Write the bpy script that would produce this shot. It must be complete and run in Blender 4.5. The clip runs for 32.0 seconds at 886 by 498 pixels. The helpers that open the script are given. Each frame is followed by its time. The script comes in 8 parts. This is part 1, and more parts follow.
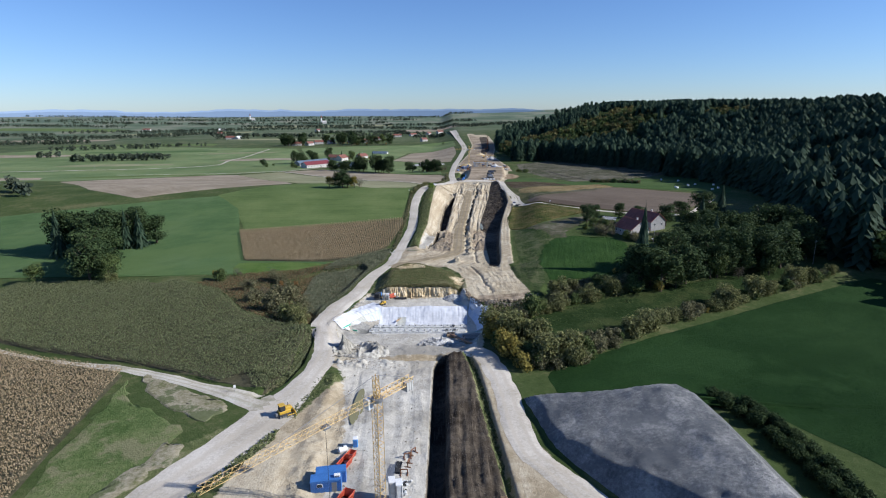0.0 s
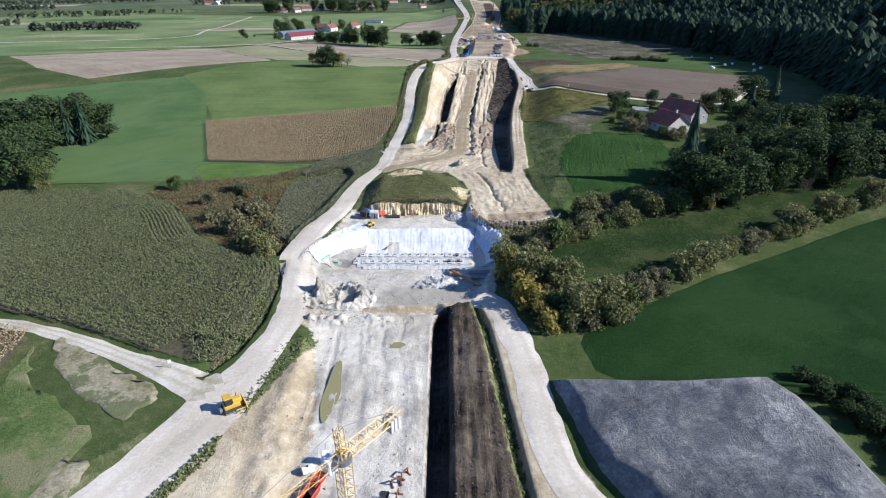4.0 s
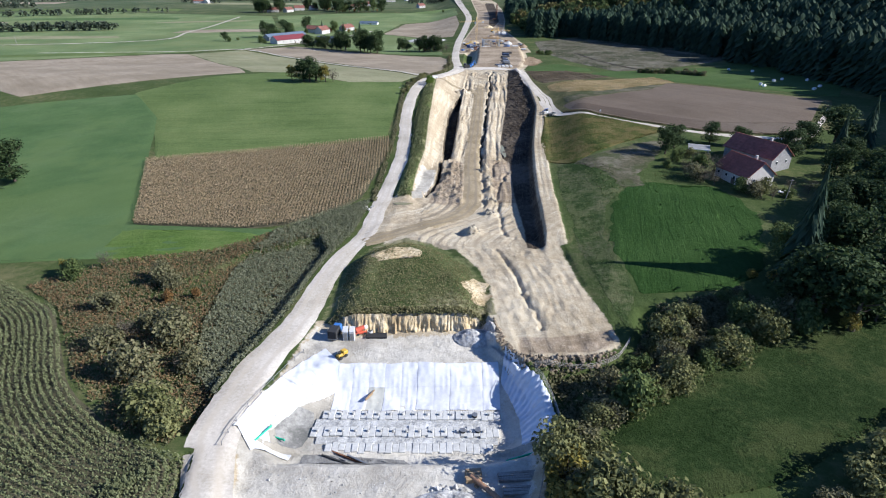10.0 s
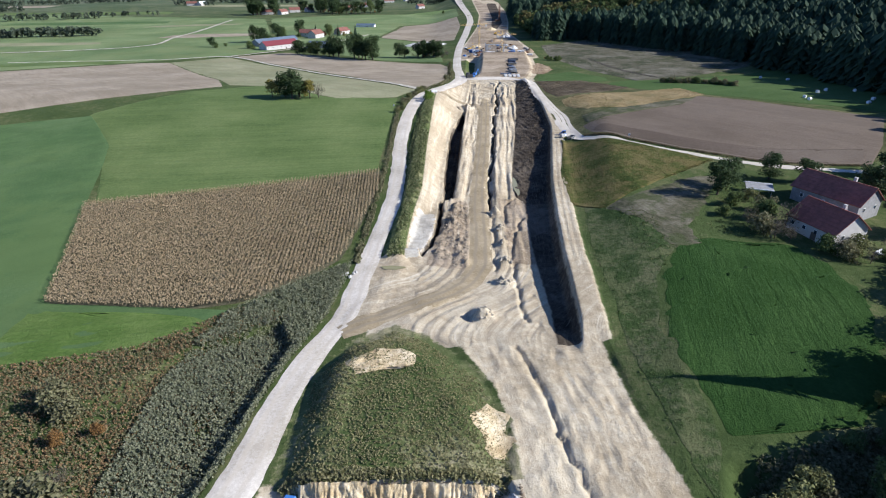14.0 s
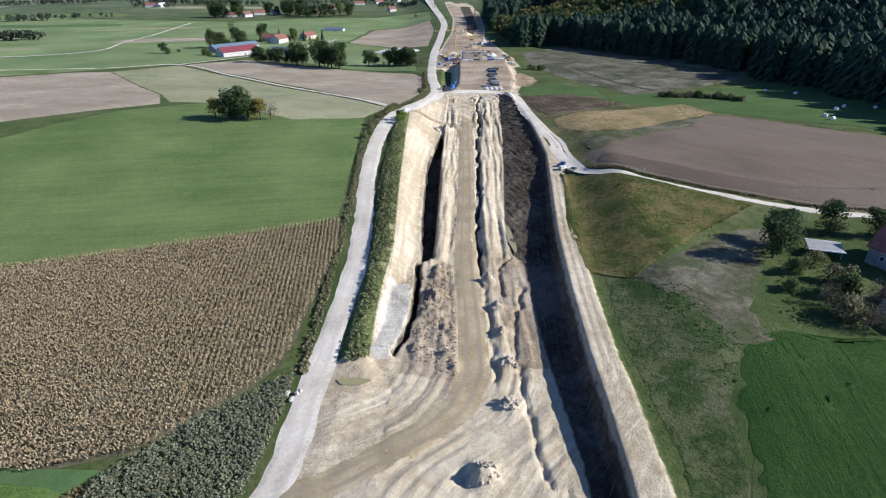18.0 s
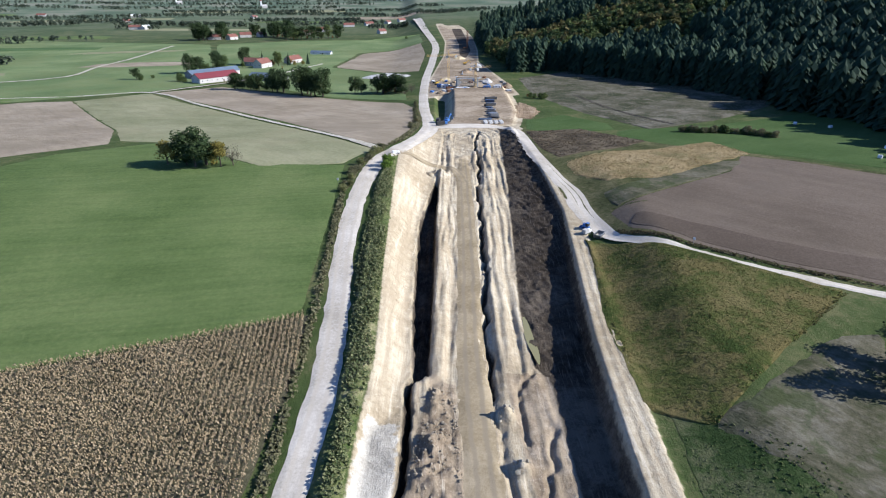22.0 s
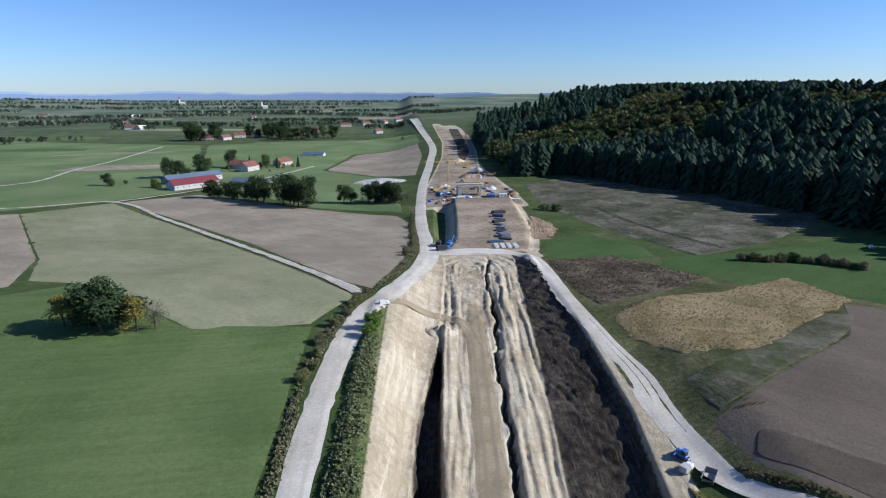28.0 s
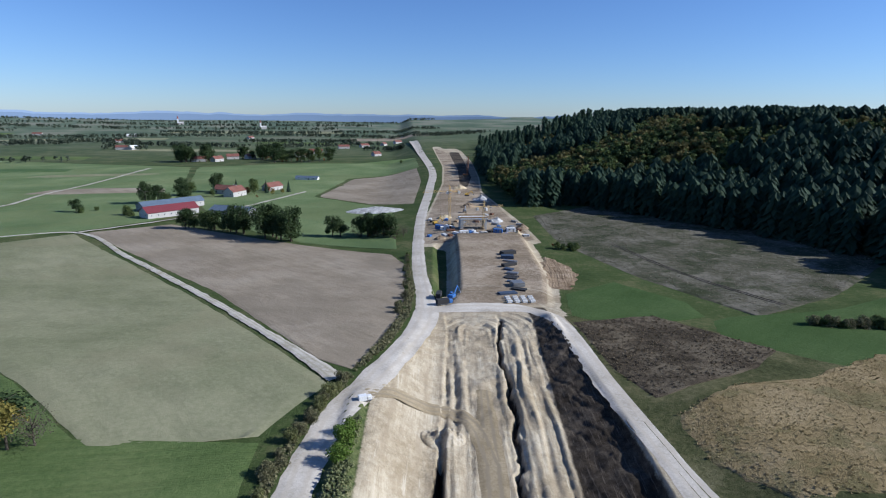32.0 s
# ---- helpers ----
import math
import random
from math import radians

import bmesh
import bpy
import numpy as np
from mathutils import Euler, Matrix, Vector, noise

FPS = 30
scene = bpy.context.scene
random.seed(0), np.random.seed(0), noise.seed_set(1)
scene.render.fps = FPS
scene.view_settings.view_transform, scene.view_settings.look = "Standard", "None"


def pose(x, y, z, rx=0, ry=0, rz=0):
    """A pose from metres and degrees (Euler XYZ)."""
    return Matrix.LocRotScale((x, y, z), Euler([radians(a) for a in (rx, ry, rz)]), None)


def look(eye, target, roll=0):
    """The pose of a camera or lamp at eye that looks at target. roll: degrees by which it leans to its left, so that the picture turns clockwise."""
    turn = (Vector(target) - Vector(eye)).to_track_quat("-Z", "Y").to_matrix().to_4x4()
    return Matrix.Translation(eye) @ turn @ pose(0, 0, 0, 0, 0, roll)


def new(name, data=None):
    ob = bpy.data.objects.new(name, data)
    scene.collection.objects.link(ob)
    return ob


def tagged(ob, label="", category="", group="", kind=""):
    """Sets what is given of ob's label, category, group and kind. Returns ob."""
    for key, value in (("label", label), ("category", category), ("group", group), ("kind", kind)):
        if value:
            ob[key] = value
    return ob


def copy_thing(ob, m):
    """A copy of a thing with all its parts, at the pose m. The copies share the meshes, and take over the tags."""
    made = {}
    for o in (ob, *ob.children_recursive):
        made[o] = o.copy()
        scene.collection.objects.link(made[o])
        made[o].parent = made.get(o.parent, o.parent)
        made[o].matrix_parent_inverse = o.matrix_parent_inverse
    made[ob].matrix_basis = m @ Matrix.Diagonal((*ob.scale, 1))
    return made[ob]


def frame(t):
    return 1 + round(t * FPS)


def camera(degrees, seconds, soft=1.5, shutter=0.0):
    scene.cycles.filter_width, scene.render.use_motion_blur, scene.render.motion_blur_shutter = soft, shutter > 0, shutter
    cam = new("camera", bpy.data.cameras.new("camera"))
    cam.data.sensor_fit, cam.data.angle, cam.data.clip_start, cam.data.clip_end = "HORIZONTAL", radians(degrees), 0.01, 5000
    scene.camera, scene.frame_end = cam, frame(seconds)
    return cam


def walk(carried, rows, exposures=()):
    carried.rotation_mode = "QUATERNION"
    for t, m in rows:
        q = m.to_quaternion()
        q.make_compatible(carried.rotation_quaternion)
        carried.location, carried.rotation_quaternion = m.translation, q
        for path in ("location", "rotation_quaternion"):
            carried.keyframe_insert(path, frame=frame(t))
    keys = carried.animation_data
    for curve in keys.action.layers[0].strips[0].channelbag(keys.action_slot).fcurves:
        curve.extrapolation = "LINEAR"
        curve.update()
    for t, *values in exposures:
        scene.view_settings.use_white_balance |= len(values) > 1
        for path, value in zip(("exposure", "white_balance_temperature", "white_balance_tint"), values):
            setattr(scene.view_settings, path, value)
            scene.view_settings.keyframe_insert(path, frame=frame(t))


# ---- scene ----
cam = camera(76.4, 32.0, soft=1.1)
PATH = [
    (0, (0.00, -0.02, 72.34), (-0.27, 48.53, 60.37), -0.42),
    (0.5, (-0.22, 5.39, 72.14), (-0.55, 53.35, 58.02), -0.31),
    (1, (-0.38, 10.83, 72.10), (-0.61, 58.03, 55.61), -0.29),
    (1.5, (-0.38, 16.22, 72.14), (-0.62, 62.85, 54.09), -0.32),
    (2, (-0.39, 21.65, 72.11), (-0.62, 67.75, 52.75), -0.33),
    (2.5, (-0.35, 27.08, 71.94), (-0.65, 72.66, 51.38), -0.31),
    (4.5, (-1.13, 50.07, 71.56), (-1.31, 94.87, 49.36), -0.11),
    (5, (-1.46, 55.86, 71.58), (-1.56, 100.65, 49.36), 0.03),
    (5.5, (-1.73, 61.66, 71.58), (-1.79, 106.47, 49.40), 0.09),
    (6, (-1.91, 67.49, 71.62), (-1.96, 112.30, 49.43), 0.10),
    (6.5, (-2.04, 73.20, 71.63), (-2.10, 117.99, 49.43), 0.13),
    (7, (-2.24, 78.79, 71.70), (-2.30, 123.57, 49.46), 0.12),
    (7.5, (-2.49, 84.42, 71.77), (-2.52, 129.19, 49.50), 0.18),
    (8, (-2.75, 90.15, 71.78), (-2.77, 134.91, 49.50), 0.26),
    (8.5, (-3.01, 95.96, 71.84), (-3.04, 140.71, 49.55), 0.31),
    (9, (-3.27, 101.83, 71.93), (-3.29, 146.59, 49.66), 0.29),
    (9.5, (-3.42, 107.66, 71.92), (-3.46, 152.44, 49.68), 0.17),
    (10, (-3.47, 113.46, 71.89), (-3.53, 158.24, 49.65), 0.08),
    (10.5, (-3.53, 119.26, 71.91), (-3.61, 164.05, 49.68), 0.00),
    (11, (-3.65, 125.01, 72.02), (-3.75, 169.79, 49.78), -0.10),
    (11.5, (-3.72, 130.72, 72.21), (-3.85, 175.50, 49.95), -0.16),
    (12, (-3.74, 136.42, 72.37), (-3.89, 181.18, 50.09), -0.28),
    (12.5, (-3.74, 142.18, 72.47), (-3.89, 186.92, 50.15), -0.35),
    (13, (-3.66, 148.06, 72.53), (-3.83, 192.79, 50.20), -0.35),
    (13.5, (-3.52, 154.01, 72.48), (-3.72, 198.75, 50.15), -0.40),
    (14, (-3.35, 160.05, 72.28), (-3.58, 204.80, 49.98), -0.43),
    (14.5, (-3.27, 166.29, 72.02), (-3.55, 211.06, 49.76), -0.41),
    (16.5, (-3.83, 190.68, 71.36), (-3.39, 235.49, 49.18), -0.10),
    (17, (-3.93, 196.60, 71.17), (-2.89, 241.41, 49.02), -0.03),
    (17.5, (-3.96, 202.39, 71.05), (-2.36, 247.19, 48.91), 0.00),
    (18, (-4.02, 207.99, 71.06), (-2.06, 252.78, 48.91), 0.01),
    (18.5, (-4.11, 213.49, 71.17), (-1.96, 258.26, 49.02), 0.01),
    (19, (-4.11, 219.04, 71.22), (-1.86, 263.82, 49.09), 0.04),
    (19.5, (-3.97, 224.74, 71.12), (-1.65, 269.51, 49.00), 0.01),
    (20, (-3.75, 230.61, 70.89), (-1.34, 275.39, 48.78), -0.01),
    (20.5, (-3.56, 236.52, 70.70), (-1.07, 281.32, 48.63), -0.00),
    (21, (-3.39, 242.38, 70.62), (-0.85, 287.31, 48.82), 0.01),
    (21.5, (-3.29, 248.13, 70.64), (-0.67, 293.30, 49.35), 0.01),
    (22, (-3.28, 253.71, 70.80), (-0.58, 299.14, 50.09), 0.01),
    (22.5, (-3.31, 259.15, 71.06), (-0.56, 304.84, 50.94), -0.00),
    (23, (-3.26, 264.51, 71.42), (-0.45, 310.45, 51.89), -0.01),
    (23.5, (-3.07, 269.85, 71.78), (-0.22, 316.03, 52.81), 0.01),
    (24, (-2.79, 275.29, 71.99), (0.08, 321.70, 53.61), 0.02),
    (24.5, (-2.62, 280.83, 72.08), (0.28, 327.48, 54.31), 0.07),
    (25, (-2.67, 286.49, 72.22), (0.28, 333.36, 55.06), 0.09),
    (25.5, (-2.85, 292.23, 72.47), (0.19, 339.29, 55.86), 0.08),
    (27.5, (-2.34, 315.28, 72.63), (0.86, 363.17, 58.63), -0.08),
    (28, (-2.09, 320.97, 72.56), (1.15, 369.06, 59.28), -0.05),
    (28.5, (-1.85, 326.74, 72.61), (1.41, 375.04, 60.09), -0.05),
    (29, (-1.60, 332.52, 72.72), (1.69, 380.98, 60.85), 0.03),
    (29.5, (-1.38, 338.29, 72.78), (1.94, 386.83, 61.22), 0.13),
    (30, (-1.13, 344.10, 72.79), (2.19, 392.64, 61.28), 0.19),
    (30.5, (-0.87, 349.99, 72.86), (2.46, 398.53, 61.34), 0.20),
    (31, (-0.55, 355.97, 72.90), (2.79, 404.51, 61.38), 0.27),
    (31.5, (-0.22, 362.02, 72.84), (3.14, 410.57, 61.35), 0.39),
    (32, (0.05, 368.08, 72.72), (3.42, 416.63, 61.25), 0.54),
]
walk(cam, [(t, look(eye, target, roll)) for t, eye, target, roll in PATH],
     exposures=[(0, 0.42, 6050, 10), (1, 0.56, 6050, 10), (2.5, 0.77, 6050, 11), (5, 0.8, 6050, 11), (20, 0.8, 6050, 11), (23, 0.77, 5900, 11), (25, 0.7, 5800, 10), (28, 0.4, 5750, 10), (32, 0.28, 5750, 10)])

# ---- light ----
SUN_EL, SUN_AZ = radians(31), radians(98)
world = bpy.data.worlds.new("sky")
scene.world = world
world.use_nodes = True
wn = world.node_tree
sky = wn.nodes.new("ShaderNodeTexSky")
sky.sky_type = "NISHITA"
sky.sun_disc = False
sky.sun_elevation, sky.sun_rotation = SUN_EL, SUN_AZ
sky.altitude, sky.air_density, sky.dust_density, sky.ozone_density = 500, 1.0, 0.2, 3.0
tint = wn.nodes.new("ShaderNodeMix")
tint.data_type, tint.blend_type = "RGBA", "MULTIPLY"
tint.inputs[0].default_value = 1.0
tint.inputs[7].default_value = (0.70, 0.84, 1.12, 1)
wn.links.new(sky.outputs[0], tint.inputs[6])
wn.links.new(tint.outputs[2], wn.nodes["Background"].inputs[0])
wn.nodes["Background"].inputs[1].default_value = 0.085
sun_lamp = new("sun", bpy.data.lights.new("sun", "SUN"))
sun_lamp.data.energy, sun_lamp.data.angle, sun_lamp.data.color = 5.0, radians(0.55), (1.0, 0.95, 0.88)
to_sun = Vector((math.sin(SUN_AZ) * math.cos(SUN_EL), math.cos(SUN_AZ) * math.cos(SUN_EL), math.sin(SUN_EL)))
sun_lamp.matrix_world = look(to_sun * 300, (0, 0, 0))

# ---- materials ----


def nodes_of(name):
    m = bpy.data.materials.new(name)
    m.use_nodes = True
    nt = m.node_tree
    return m, nt, nt.nodes["Principled BSDF"]


def N(nt, kind, **sets):
    n = nt.nodes.new(kind)
    for k, v in sets.items():
        n.inputs[k].default_value = v
    return n


def noise_node(nt, scale, detail=4.0, rough=0.6, vec=None):
    n = N(nt, "ShaderNodeTexNoise", Scale=scale, Detail=detail, Roughness=rough)
    if vec is not None:
        nt.links.new(vec, n.inputs["Vector"])
    return n.outputs["Fac"]


def ramp(nt, fac, stops):
    r = nt.nodes.new("ShaderNodeValToRGB")
    e = r.color_ramp.elements
    while len(e) < len(stops):
        e.new(0.5)
    for el, (p, c) in zip(e, stops):
        el.position, el.color = p, (*c, 1)
    nt.links.new(fac, r.inputs[0])
    return r.outputs[0]


def mix(nt, fac, a, b, mode="MIX"):
    n = nt.nodes.new("ShaderNodeMix")
    n.data_type, n.blend_type = "RGBA", mode
    for sock, v in ((n.inputs[0], fac), (n.inputs[6], a), (n.inputs[7], b)):
        if isinstance(v, (int, float)):
            sock.default_value = v
        elif isinstance(v, tuple):
            sock.default_value = (*v, 1)
        else:
            nt.links.new(v, sock)
    return n.outputs[2]


def math_node(nt, op, a, b=0.0, c=0.0):
    n = nt.nodes.new("ShaderNodeMath")
    n.operation = op
    for sock, v in zip(n.inputs, (a, b, c)):
        if isinstance(v, (int, float)):
            sock.default_value = v
        else:
            nt.links.new(v, sock)
    return n.outputs[0]


def remap(nt, v, lo, hi):
    n = nt.nodes.new("ShaderNodeMapRange")
    n.interpolation_type = "SMOOTHSTEP"
    nt.links.new(v, n.inputs[0])
    n.inputs[1].default_value, n.inputs[2].default_value = lo, hi
    return n.outputs[0]


def bump(nt, bsdf, height, strength, distance):
    b = N(nt, "ShaderNodeBump", Strength=strength, Distance=distance)
    nt.links.new(height, b.inputs["Height"])
    nt.links.new(b.outputs[0], bsdf.inputs["Normal"])


def position(nt):
    return nt.nodes.new("ShaderNodeTexCoord").outputs["Object"]


def turned(nt, vec, deg, sx, sy):
    n = nt.nodes.new("ShaderNodeMapping")
    n.inputs["Rotation"].default_value = (0, 0, radians(deg))
    nt.links.new(vec, n.inputs["Vector"])
    s = nt.nodes.new("ShaderNodeMapping")
    s.inputs["Scale"].default_value = (sx, sy, 1)
    nt.links.new(n.outputs[0], s.inputs["Vector"])
    return s.outputs[0]


def soil(name, dark, mid, light, big=0.03, fine=0.9, rough=0.95, relief=0.25, streak=None, patch=None):
    """Ground-like surface with patches and grain; streak: (degrees, spacing in metres, strength) of worked lines;
    patch: (scale, colour, strength) of weedy or worn patches."""
    m, nt, b = nodes_of(name)
    p = position(nt)
    f = math_node(nt, "ADD", math_node(nt, "MULTIPLY", noise_node(nt, big, 5, 0.6, p), 0.55), math_node(nt, "MULTIPLY", noise_node(nt, fine, 6, 0.7, p), 0.45))
    col = ramp(nt, f, [(0.39, dark), (0.5, mid), (0.61, light)])
    h = noise_node(nt, fine * 2.2, 6, 0.7, p)
    if streak:
        deg, gap, amt = streak
        w = remap(nt, noise_node(nt, 1.0, 5, 0.65, turned(nt, p, deg, 0.8 / gap, 0.025)), 0.42, 0.62)
        w2 = remap(nt, noise_node(nt, 1.0, 3, 0.6, turned(nt, p, deg, 0.16 / gap, 0.01)), 0.4, 0.62)
        col = mix(nt, math_node(nt, "MULTIPLY", w, amt), col, tuple(c * 0.62 for c in dark))
        col = mix(nt, math_node(nt, "MULTIPLY", w2, amt * 0.8), col, tuple(c * 1.15 for c in light))
        h = math_node(nt, "ADD", h, math_node(nt, "MULTIPLY", w, -0.4))
    if patch:
        size, tone, amt = patch
        q = remap(nt, noise_node(nt, size, 9, 0.68, p), 0.5, 0.58)
        col = mix(nt, math_node(nt, "MULTIPLY", q, amt), col, tone)
    nt.links.new(col, b.inputs["Base Color"])
    b.inputs["Roughness"].default_value = rough
    b.inputs["Specular IOR Level"].default_value = 0.04
    bump(nt, b, h, 0.8, relief)
    return m


def tracked(m, dark, strength=0.5):
    """Adds wheel tracks and dusty margins to a road surface by its across attribute."""
    nt = m.node_tree
    b = nt.nodes["Principled BSDF"]
    old = b.inputs["Base Color"].links[0].from_socket
    a = nt.nodes.new("ShaderNodeAttribute")
    a.attribute_name = "across"
    n = noise_node(nt, 0.12, 4, 0.6, position(nt))
    s = math_node(nt, "ABSOLUTE", math_node(nt, "SUBTRACT", math_node(nt, "ABSOLUTE", math_node(nt, "ADD", a.outputs["Fac"], math_node(nt, "MULTIPLY", math_node(nt, "SUBTRACT", n, 0.5), 0.3))), 0.2))
    band = math_node(nt, "MULTIPLY", remap(nt, s, 0.11, 0.03), strength)
    nt.links.new(mix(nt, band, old, dark), b.inputs["Base Color"])
    return m


def plain(name, col, rough=0.6, metal=0.0, wear=0.12, scale=3.0):
    """Painted or built surface with uneven tone and slight dents."""
    m, nt, b = nodes_of(name)
    p = position(nt)
    f = noise_node(nt, scale, 5, 0.65, p)
    g = noise_node(nt, scale * 0.15, 3, 0.6, p)
    f2 = math_node(nt, "ADD", math_node(nt, "MULTIPLY", f, 0.6), math_node(nt, "MULTIPLY", g, 0.4))
    c = ramp(nt, f2, [(0.3, tuple(v * (1 - 2 * wear) for v in col)), (0.55, col), (0.75, tuple(min(1, v * (1 + wear)) for v in col))])
    nt.links.new(c, b.inputs["Base Color"])
    b.inputs["Roughness"].default_value = rough
    b.inputs["Metallic"].default_value = metal
    bump(nt, b, f, 0.25, 0.02)
    return m


def leafy(name, dark, light, spread=0.3):
    """Foliage whose leaf clumps differ in tone from tree to tree and from clump to clump."""
    m, nt, b = nodes_of(name)
    info = nt.nodes.new("ShaderNodeObjectInfo").outputs["Random"]
    isl = nt.nodes.new("ShaderNodeNewGeometry").outputs["Random Per Island"]
    f = math_node(nt, "ADD", math_node(nt, "MULTIPLY", isl, 1 - spread), math_node(nt, "MULTIPLY", info, spread))
    nt.links.new(ramp(nt, f, [(0.1, dark), (0.9, light)]), b.inputs["Base Color"])
    b.inputs["Roughness"].default_value = 0.75
    b.inputs["Specular IOR Level"].default_value = 0.1
    tr = N(nt, "ShaderNodeBsdfTranslucent")
    nt.links.new(ramp(nt, f, [(0.1, dark), (0.9, light)]), tr.inputs[0])
    ms = N(nt, "ShaderNodeMixShader", Fac=0.3)
    nt.links.new(b.outputs[0], ms.inputs[1])
    nt.links.new(tr.outputs[0], ms.inputs[2])
    nt.links.new(ms.outputs[0], nt.nodes["Material Output"].inputs[0])
    return m


M_ROAD = soil("pale_gravel", (0.375, 0.335, 0.27), (0.485, 0.44, 0.37), (0.585, 0.54, 0.465), 0.08, 1.6, relief=0.06)
M_TRACK = soil("farm_track", (0.32, 0.29, 0.22), (0.45, 0.41, 0.34), (0.55, 0.52, 0.45), 0.1, 1.4, relief=0.06)
M_GRASS_A = soil("meadow_green", (0.09, 0.132, 0.055), (0.13, 0.175, 0.075), (0.185, 0.225, 0.105), 0.012, 1.2, relief=0.3, patch=(0.008, (0.15, 0.17, 0.075), 0.4))
M_GRASS_B = soil("meadow_left", (0.055, 0.10, 0.037), (0.072, 0.12, 0.045), (0.095, 0.143, 0.06), 0.03, 1.5, relief=0.15, streak=(35, 5.0, 0.2), patch=(0.012, (0.095, 0.14, 0.05), 0.5))
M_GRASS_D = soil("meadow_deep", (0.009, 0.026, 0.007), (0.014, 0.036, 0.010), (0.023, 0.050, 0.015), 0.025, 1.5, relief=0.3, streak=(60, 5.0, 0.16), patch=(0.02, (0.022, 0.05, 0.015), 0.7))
M_GRASS_E = soil("damp_meadow", (0.014, 0.028, 0.008), (0.024, 0.042, 0.013), (0.042, 0.062, 0.022), 0.05, 0.8, relief=0.6, patch=(0.05, (0.05, 0.062, 0.022), 0.6))
M_GRASS_C = soil("meadow_striped", (0.072, 0.108, 0.034), (0.098, 0.137, 0.047), (0.134, 0.168, 0.063), 0.03, 0.9, relief=0.25, streak=(84, 1.4, 0.2))
M_GRASS_R = soil("meadow_below_wood", (0.042, 0.074, 0.022), (0.056, 0.092, 0.03), (0.078, 0.115, 0.042), 0.02, 1.2, relief=0.2, streak=(50, 4.0, 0.15))
M_GRASS_W = soil("young_grass", (0.055, 0.10, 0.022), (0.082, 0.135, 0.032), (0.115, 0.165, 0.048), 0.05, 0.9, relief=0.4, streak=(80, 1.5, 0.2))
M_PADDOCK = soil("paddock_grass", (0.018, 0.044, 0.010), (0.026, 0.057, 0.014), (0.038, 0.074, 0.02), 0.035, 1.2, relief=0.4, streak=(12, 2.2, 0.16))
M_PALE = soil("stubble_pale_green", (0.165, 0.172, 0.092), (0.212, 0.213, 0.122), (0.265, 0.255, 0.155), 0.02, 0.7, relief=0.1, streak=(-38, 6.0, 0.24), patch=(0.012, (0.245, 0.225, 0.135), 0.45))
M_PLOUGH = soil("ploughed_brown", (0.205, 0.168, 0.118), (0.268, 0.222, 0.16), (0.33, 0.28, 0.21), 0.025, 1.3, relief=0.15, streak=(-40, 2.4, 0.26), patch=(0.012, (0.215, 0.18, 0.13), 0.5))
M_PLOUGH_R = soil("ploughed_reddish", (0.105, 0.083, 0.062), (0.136, 0.108, 0.082), (0.168, 0.136, 0.106), 0.015, 1.3, relief=0.15, streak=(-40, 3.0, 0.16), patch=(0.015, (0.112, 0.09, 0.068), 0.5))
M_PLOUGH_D = soil("ploughed_damp", (0.085, 0.066, 0.05), (0.11, 0.087, 0.067), (0.14, 0.115, 0.09), 0.02, 1.3, relief=0.15)
M_BANK = soil("bank_turf", (0.06, 0.095, 0.028), (0.098, 0.132, 0.046), (0.155, 0.17, 0.075), 0.07, 0.8, relief=0.4, patch=(0.06, (0.20, 0.185, 0.105), 0.75))
M_TAN = soil("dry_tall_grass", (0.17, 0.13, 0.062), (0.255, 0.195, 0.10), (0.32, 0.25, 0.14), 0.06, 0.9, relief=0.6, patch=(0.08, (0.12, 0.115, 0.05), 0.55))
M_FALLOW = soil("fallow_weeds", (0.052, 0.056, 0.032), (0.10, 0.094, 0.066), (0.175, 0.16, 0.125), 0.045, 0.35, relief=0.5, patch=(0.04, (0.038, 0.046, 0.022), 0.8))
M_FALLOW_D = soil("dark_fallow", (0.036, 0.03, 0.02), (0.07, 0.056, 0.038), (0.125, 0.10, 0.068), 0.07, 0.6, relief=0.5, patch=(0.07, (0.15, 0.125, 0.085), 0.6))
M_WILD = soil("wild_grass", (0.034, 0.05, 0.013), (0.072, 0.08, 0.024), (0.13, 0.112, 0.046), 0.08, 0.45, relief=0.6, patch=(0.07, (0.15, 0.115, 0.05), 0.6))
M_TILLED = soil("grey_tilled", (0.04, 0.048, 0.022), (0.088, 0.082, 0.052), (0.155, 0.142, 0.105), 0.09, 0.6, relief=0.2, streak=(-35, 2.0, 0.3), patch=(0.08, (0.045, 0.06, 0.022), 0.7))
M_SOIL_D = soil("dark_soil", (0.035, 0.03, 0.024), (0.065, 0.055, 0.045), (0.12, 0.105, 0.09), 0.1, 0.9, relief=0.4)
M_HEAP = soil("grey_marl", (0.125, 0.13, 0.135), (0.23, 0.232, 0.228), (0.40, 0.39, 0.37), 0.09, 1.3, relief=1.2, patch=(0.10, (0.14, 0.148, 0.156), 0.7))
M_CORN_SOIL = soil("corn_floor", (0.05, 0.05, 0.03), (0.08, 0.075, 0.045), (0.12, 0.11, 0.07), 0.1, 1.0)
M_WATER, _nt, _b = nodes_of("muddy_water")
_b.inputs["Base Color"].default_value = (0.23, 0.21, 0.10, 1)
_b.inputs["Roughness"].default_value = 0.12
M_BARK = soil("bark", (0.05, 0.04, 0.03), (0.09, 0.075, 0.055), (0.14, 0.12, 0.10), 0.5, 4.0, relief=0.05)
M_LEAF = leafy("leaf_green", (0.042, 0.07, 0.024), (0.14, 0.175, 0.06))
